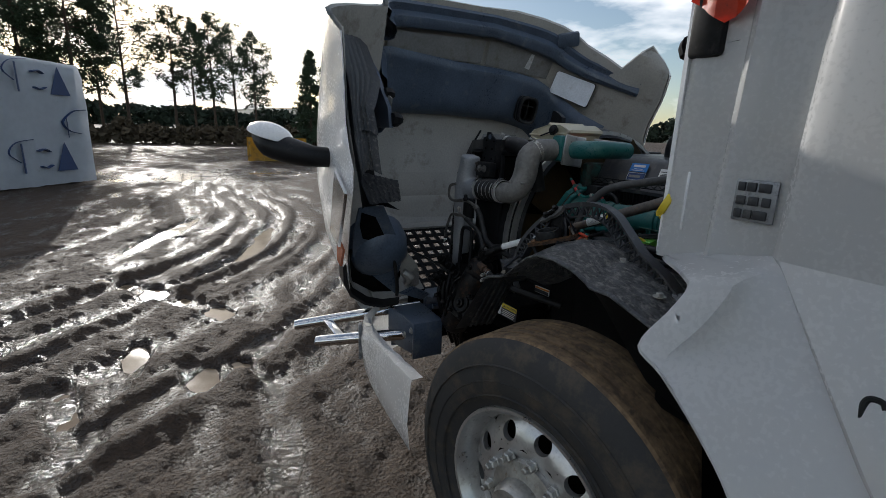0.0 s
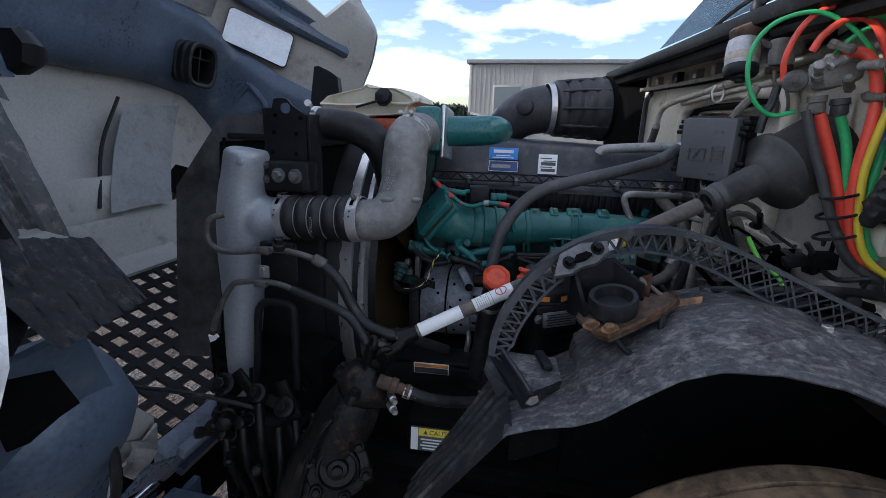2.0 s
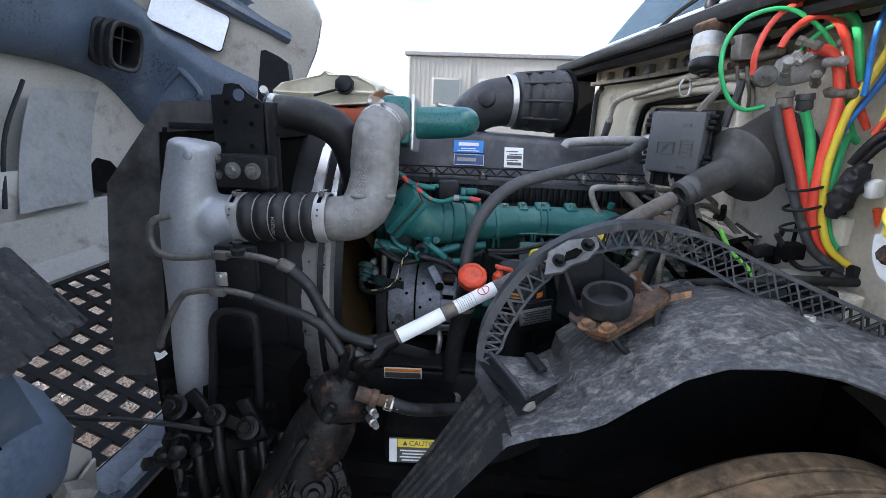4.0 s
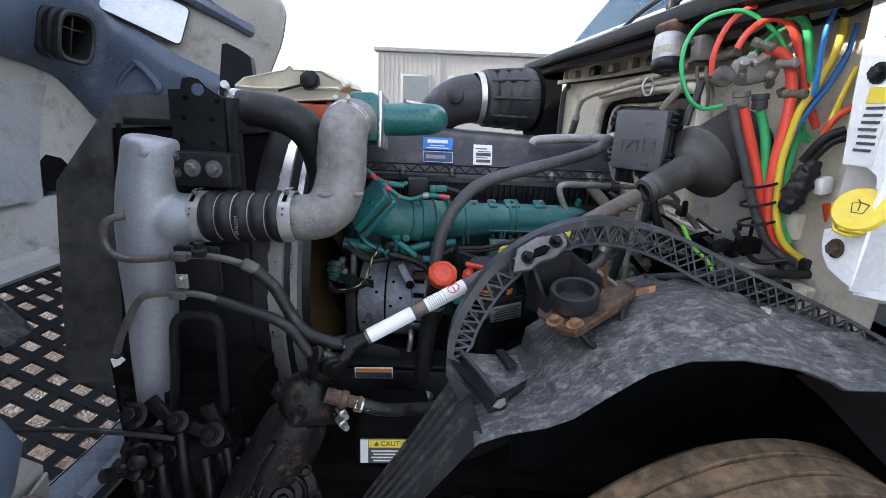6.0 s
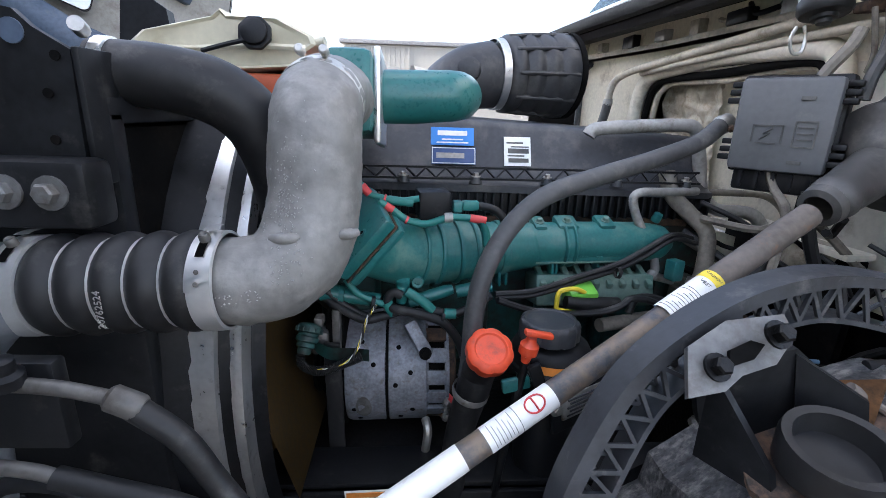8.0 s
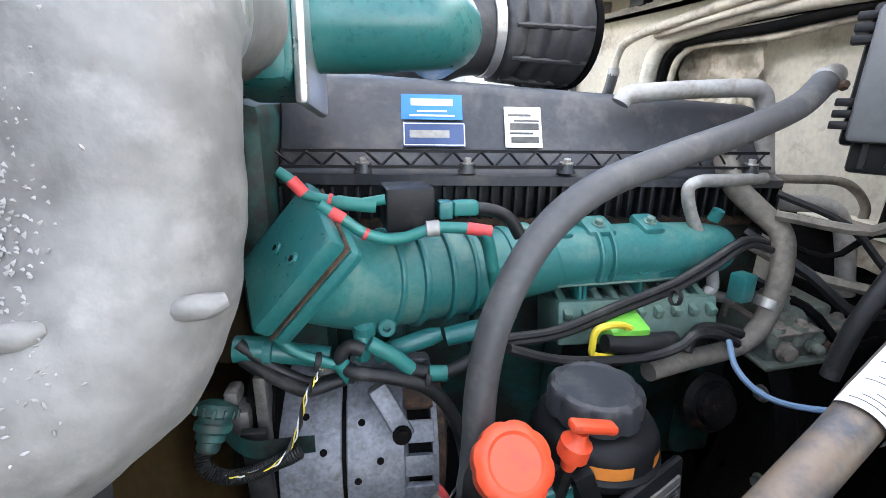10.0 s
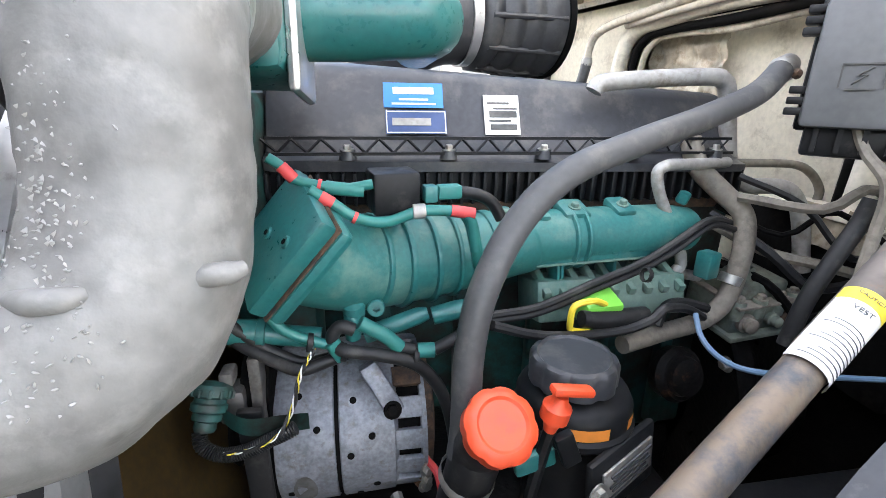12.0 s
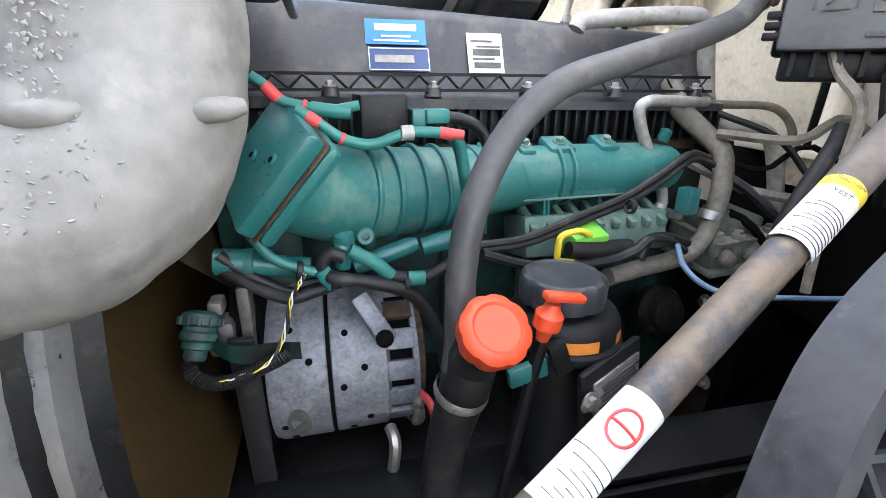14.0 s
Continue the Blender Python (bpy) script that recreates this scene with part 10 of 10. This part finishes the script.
part("motor_lead", tube(B(), [c - ax * 0.02 + Vector((0.03, -0.01, 0)), c + Vector((0.07, -0.02, 0.0)), c + Vector((0.10, -0.02, 0.03))], 0.008, 8), TAN, t)
part("wire_ring", tube(B(), [(0.665, -0.38, 1.665), (0.655, -0.385, 1.645), (0.663, -0.385, 1.625), (0.678, -0.385, 1.625), (0.685, -0.38, 1.645), (0.678, -0.38, 1.668)], 0.003, 6, 4), STEEL, t)
wire("drain_hose", [(0.745, -0.42, 1.66), (0.735, -0.42, 1.635), (0.715, -0.415, 1.605), (0.705, -0.41, 1.585)], 0.010, TAN, "short tan drain hose above the fuse box", "hose", "bulkhead hoses")
wire("drain_hose", [(0.78, -0.44, 1.66), (0.775, -0.44, 1.62), (0.765, -0.44, 1.59), (0.76, -0.44, 1.55)], 0.010, RUBBER_DUST, "short grey drain hose above the fuse box", "hose", "bulkhead hoses")


rl = thing("wiper_relay", "small grey relay with two leads beside the wiper motor", "relay", (0.80, -0.37, 1.70))
part("case", box(B(), (0.800, -0.375, 1.745), (0.046, 0.040, 0.062), axes((1, 0.15, 0.1)), 0.006), GREYPIPE, rl)
part("foot", box(B(), (0.805, -0.365, 1.705), (0.056, 0.030, 0.018), axes((1, 0.15, 0.1)), 0.004), RUST, rl, "rusty mounting foot")
for x in (0.788, 0.812):
    part("lead", tube(B(), [(x, -0.385, 1.70), (x + 0.004, -0.39, 1.67), (x + 0.02, -0.385, 1.63), (x + 0.03, -0.37, 1.60)], 0.0045, 8), TAN, rl)


def build_valves():
    t = thing("air_valve_block", "grey cast brake valve block with brass fittings", "brake valve", (0.83, -0.57, 1.58))
    part("body", box(B(), (0.835, -0.560, 1.680), (0.085, 0.060, 0.065), axes((1, 0.1, 0.3)), 0.018), GREYPIPE, t)
    part("front_port", lathe(B(), [(0.018, -0.03), (0.022, 0.004), (0.023, 0.02), (0.020, 0.024), (0.008, 0.026)], (0.757, -0.575, 1.657), (-0.35, -0.9, 0.0), 22), DULL_LINE, t)
    part("port_screw", hexbolt(B(), (0.746, -0.603, 1.658), (-0.35, -0.9, 0.0), 0.008, 0.006), DULL_LINE, t)
    rng = random.Random(5)
    for k in range(11):
        p = Vector((0.85 + rng.uniform(-0.06, 0.07), -0.60 + rng.uniform(-0.03, 0.03), 1.675 + rng.uniform(-0.05, 0.06)))
        d = Vector((rng.uniform(-0.6, 0.8), rng.uniform(-1, -0.2), rng.uniform(-0.3, 0.9)))
        part("fitting", lathe(B(), [(0.010, 0), (0.010, 0.012), (0.008, 0.014), (0.008, 0.030), (0.0105, 0.032), (0.0105, 0.042), (0.006, 0.046)], p, d, 6 if k % 2 else 12), (GREYPIPE, TAN, GREYPIPE)[k % 3], t)
    for x, y, z in ((0.794, -0.600, 1.598), (0.836, -0.600, 1.594)):
        part("hose_fitting", lathe(B(), [(0.017, 0), (0.018, 0.012), (0.015, 0.014), (0.016, 0.03), (0.0135, 0.034)], (x, y, z + 0.03), (0.12, 0, -1), 14), (TAN, RUBBER_DUST)[x > 0.83], t)


build_valves()


def hose(name, pts, r, material, label):
    wire(name, pts, r, material, label, "air hose", "air hoses", 6, 10)


hose("air_hose", [(0.806, -0.596, 1.593), (0.830, -0.598, 1.537), (0.853, -0.601, 1.482), (0.873, -0.607, 1.425), (0.893, -0.614, 1.368), (0.917, -0.626, 1.314), (0.953, -0.640, 1.270), (1.012, -0.657, 1.239), (1.107, -0.678, 1.208), (1.162, -0.700, 1.200)], 0.0118, RED_H, "thick red air brake hose below the valve block")
hose("air_hose", [(0.842, -0.600, 1.589), (0.863, -0.603, 1.539), (0.876, -0.606, 1.483), (0.886, -0.609, 1.419), (0.897, -0.618, 1.353), (0.914, -0.630, 1.307)], 0.0098, GREEN_H, "green air brake hose below the valve block")
hose("air_hose", [(0.822, -0.600, 1.705), (0.839, -0.608, 1.711), (0.858, -0.616, 1.702), (0.873, -0.622, 1.675), (0.884, -0.626, 1.627), (0.885, -0.630, 1.571), (0.882, -0.630, 1.506), (0.884, -0.630, 1.443), (0.889, -0.632, 1.386), (0.901, -0.636, 1.335), (0.931, -0.640, 1.284)], 0.011, RED_H, "thick red air brake hose bending out of the valve block")
hose("air_hose", [(0.931, -0.660, 1.771), (0.934, -0.657, 1.719), (0.921, -0.655, 1.667), (0.907, -0.652, 1.626), (0.895, -0.649, 1.588), (0.890, -0.646, 1.535), (0.886, -0.646, 1.480), (0.891, -0.649, 1.417), (0.899, -0.657, 1.354), (0.924, -0.668, 1.299), (0.987, -0.684, 1.258), (1.053, -0.700, 1.232)], 0.0078, YELLOW, "yellow air hose hanging beside the valve block")
hose("air_hose", [(0.961, -0.660, 1.761), (0.959, -0.655, 1.705), (0.940, -0.650, 1.644), (0.919, -0.645, 1.598), (0.902, -0.640, 1.552), (0.890, -0.640, 1.497), (0.892, -0.640, 1.430), (0.902, -0.645, 1.359), (0.924, -0.650, 1.309)], 0.0062, BLUE_H, "blue air hose hanging beside the valve block")
hose("air_hose", [(0.972, -0.600, 1.526), (0.934, -0.613, 1.539), (0.919, -0.625, 1.507), (0.910, -0.635, 1.445), (0.912, -0.638, 1.388), (0.922, -0.643, 1.338), (0.943, -0.650, 1.299)], 0.0085, GREEN_H, "green air hose in the hose bundle")
hose("air_hose", [(0.737, -0.570, 1.661), (0.730, -0.574, 1.700), (0.742, -0.578, 1.753), (0.768, -0.584, 1.789), (0.805, -0.592, 1.801), (0.840, -0.600, 1.786), (0.874, -0.604, 1.746), (0.907, -0.608, 1.677), (0.933, -0.612, 1.610), (0.961, -0.616, 1.560), (0.981, -0.620, 1.541)], 0.0062, RED_H, "faded red air hose looping over the valve block")
hose("air_hose", [(0.772, -0.585, 1.716), (0.784, -0.591, 1.746), (0.811, -0.598, 1.771), (0.843, -0.604, 1.774), (0.873, -0.611, 1.745), (0.899, -0.616, 1.686), (0.926, -0.621, 1.616), (0.958, -0.625, 1.557)], 0.0075, RED_H, "faded red air hose looping over the valve block")
hose("air_hose", [(0.770, -0.575, 1.597), (0.727, -0.577, 1.588), (0.689, -0.580, 1.612), (0.663, -0.580, 1.667), (0.663, -0.580, 1.725), (0.688, -0.583, 1.766), (0.729, -0.588, 1.786), (0.774, -0.592, 1.787), (0.824, -0.597, 1.761), (0.866, -0.602, 1.718), (0.898, -0.606, 1.664), (0.920, -0.610, 1.602), (0.943, -0.610, 1.549), (0.966, -0.610, 1.524)], 0.0048, GREEN_H, "thin green air hose looping over the valve block")
hose("air_hose", [(0.810, -0.590, 1.707), (0.824, -0.593, 1.729), (0.841, -0.597, 1.748), (0.860, -0.600, 1.759)], 0.0048, GREEN_H, "short green air hose at the valve block")
hose("air_hose", [(0.841, -0.615, 1.779), (0.863, -0.617, 1.778), (0.883, -0.619, 1.764), (0.896, -0.622, 1.735), (0.906, -0.626, 1.694), (0.918, -0.630, 1.650)], 0.0085, GREEN_H, "green air hose bending over the valve block")
hose("air_hose", [(0.892, -0.680, 1.777), (0.888, -0.678, 1.741), (0.891, -0.675, 1.697), (0.898, -0.673, 1.644), (0.901, -0.670, 1.619)], 0.0052, BLUE_H, "short blue air hose")
hose("air_hose", [(0.956, -0.690, 1.676), (0.946, -0.688, 1.626), (0.940, -0.685, 1.582), (0.935, -0.683, 1.541), (0.940, -0.680, 1.499)], 0.0056, YELLOW, "thin yellow air hose behind the hose bundle")
hose("air_hose", [(0.965, -0.700, 1.599), (0.954, -0.693, 1.591), (0.941, -0.687, 1.572), (0.933, -0.680, 1.545)], 0.0075, ORANGE, "orange air hose behind the hose bundle")
hose("cable_loom", [(0.779, -0.600, 1.598), (0.803, -0.610, 1.526), (0.828, -0.620, 1.461), (0.849, -0.630, 1.398), (0.873, -0.640, 1.342), (0.900, -0.650, 1.293), (0.962, -0.660, 1.253)], 0.01, RUBBER_DUST, "grey corrugated loom beside the hoses")
hose("cable_loom", [(0.945, -0.720, 1.555), (0.924, -0.707, 1.542), (0.912, -0.693, 1.515), (0.906, -0.680, 1.487)], 0.0085, RUBBER, "black corrugated loom behind the pillar")
hose("cable_loom", [(0.952, -0.720, 1.541), (0.934, -0.707, 1.529), (0.922, -0.693, 1.502), (0.918, -0.680, 1.478)], 0.0085, RUBBER, "black corrugated loom behind the pillar")
hose("air_hose", [(0.974, -0.720, 1.395), (1.003, -0.725, 1.325), (1.036, -0.730, 1.264), (1.094, -0.735, 1.229), (1.141, -0.740, 1.218)], 0.007, YELLOW, "yellow air hose under the pillar")
hose("air_hose", [(0.956, -0.710, 1.403), (0.981, -0.715, 1.336), (1.018, -0.720, 1.275), (1.073, -0.725, 1.235), (1.140, -0.730, 1.207)], 0.0075, ORANGE, "orange-red air hose under the pillar")
hose("cable_loom", [(0.60, -0.72, 1.22), (0.72, -0.74, 1.24), (0.83, -0.72, 1.245), (0.92, -0.70, 1.24), (1.0, -0.72, 1.25)], 0.010, RUBBER, "black loom along the housing")
for p, r in (((0.868, -0.630, 1.388), 0.036), ((0.872, -0.635, 1.345), 0.040), ((0.868, -0.625, 1.43), 0.034)):
    solo("hose_tie", tube(B(), [(p[0] + r * math.cos(a), p[1] + 0.030 * math.sin(a), p[2] + 0.010 * math.cos(a)) for a in np.linspace(0, 2 * math.pi, 17)], 0.0035, 6, 1), RUBBER, "black tie round the air hoses", "cable tie", "cable ties")

# junk of looms, brackets and plugs on the dark bulkhead
rng = random.Random(21)
t = thing("bulkhead_loom", "tangle of black looms and plugs on the bulkhead", "wiring", (0.9, -0.6, 1.2))
for k in range(11):
    a = Vector((rng.uniform(0.80, 0.97), rng.uniform(-0.70, -0.35), rng.uniform(1.15, 1.40)))
    b_ = a + Vector((rng.uniform(-0.08, 0.12), rng.uniform(-0.14, 0.1), rng.uniform(-0.14, 0.02)))
    m_ = (a + b_) / 2 + Vector((rng.uniform(-0.03, 0.03), rng.uniform(-0.03, 0.03), rng.uniform(-0.06, 0.03)))
    part("cable", tube(B(), [a, m_, b_], rng.uniform(0.003, 0.008), 7, 6), (RUBBER, DARK, BLACK)[k % 3], t)
for k in range(12):
    p = Vector((rng.uniform(0.84, 0.98), rng.uniform(-0.72, -0.45), rng.uniform(1.16, 1.32)))
    part("plug", box(B(), p, (rng.uniform(0.02, 0.05), rng.uniform(0.02, 0.04), rng.uniform(0.02, 0.045)), axes((1, rng.uniform(-0.5, 0.5), rng.uniform(-0.4, 0.4))), 0.005), (BLACK, DARK, RUBBER)[k % 3], t)
for y0, z0 in ((-0.62, 1.34), (-0.70, 1.19), (-0.55, 1.18)):
    part("tab", box(B(), (0.95, y0, z0), (0.03, 0.08, 0.06), axes((1, 0.2, 0.1)), 0.004), BEIGE, t, "cream steel tab")
wire("green_yellow_wire", [(0.72, -0.60, 1.32), (0.75, -0.61, 1.27), (0.79, -0.62, 1.235), (0.80, -0.64, 1.21)], 0.005, LIME, "green and yellow striped earth wire", "wiring", "engine wiring")
# blue clips near the housing
t = thing("blue_connector", "bright blue plug among black cables", "connector", (0.60, -0.72, 1.2))
part("plug", box(B(), (0.60, -0.735, 1.212), (0.018, 0.012, 0.012), axes((1, 0.2, 0.3)), 0.004), BLUE_H, t)
part("plug", box(B(), (0.616, -0.73, 1.208), (0.008, 0.014, 0.016), axes((1, 0.2, 0.3)), 0.003), BLUE_H, t)
for k in range(10):
    a = Vector((0.42 + 0.05 * k, -0.68 - 0.01 * (k % 3), 1.13 + 0.012 * (k % 4)))
    wire("side_loom", [a, a + Vector((0.10, 0.01, 0.05)), a + Vector((0.20, -0.02, 0.04)), a + Vector((0.30, -0.01, 0.06))], 0.006 + 0.003 * (k % 3), (RUBBER, DARK)[k % 2], "black cable beside the wheel housing", "wiring", "side cables", 4, 7)
# added catch-all behind: floor of the engine bay, near-black in place of shade
solo("bay_floor", box(B(), (0.50, -0.50, 0.64), (1.4, 0.42, 0.05), None, 0.01), DARK, "near-black plate added beside the engine as a shaded bay floor", "splash plate")
# taped joint at the cab's corner
t = thing("taped_loom", "crumpled black tape joint and off-white plug at the cab's corner", "wiring", (0.93, -0.70, 1.38))
bm = tube(B(), [(0.896, -0.680, 1.375), (0.902, -0.683, 1.405), (0.908, -0.686, 1.435), (0.915, -0.690, 1.465), (0.922, -0.694, 1.490)], [0.012, 0.021, 0.024, 0.021, 0.011], 20, 8)
for v in bm.verts:
    v.co += Vector((noise.noise(v.co * 70), noise.noise(v.co * 70 + Vector((5, 0, 0))), noise.noise(v.co * 70 + Vector((0, 5, 0))))) * 0.006
part("tape", bm, RUBBER, t, "crumpled black tape")
part("white_plug", box(B(), (0.943, -0.705, 1.441), (0.03, 0.026, 0.038), axes((1, 0.2, 0.2)), 0.008), LABEL, t, "off-white connector")
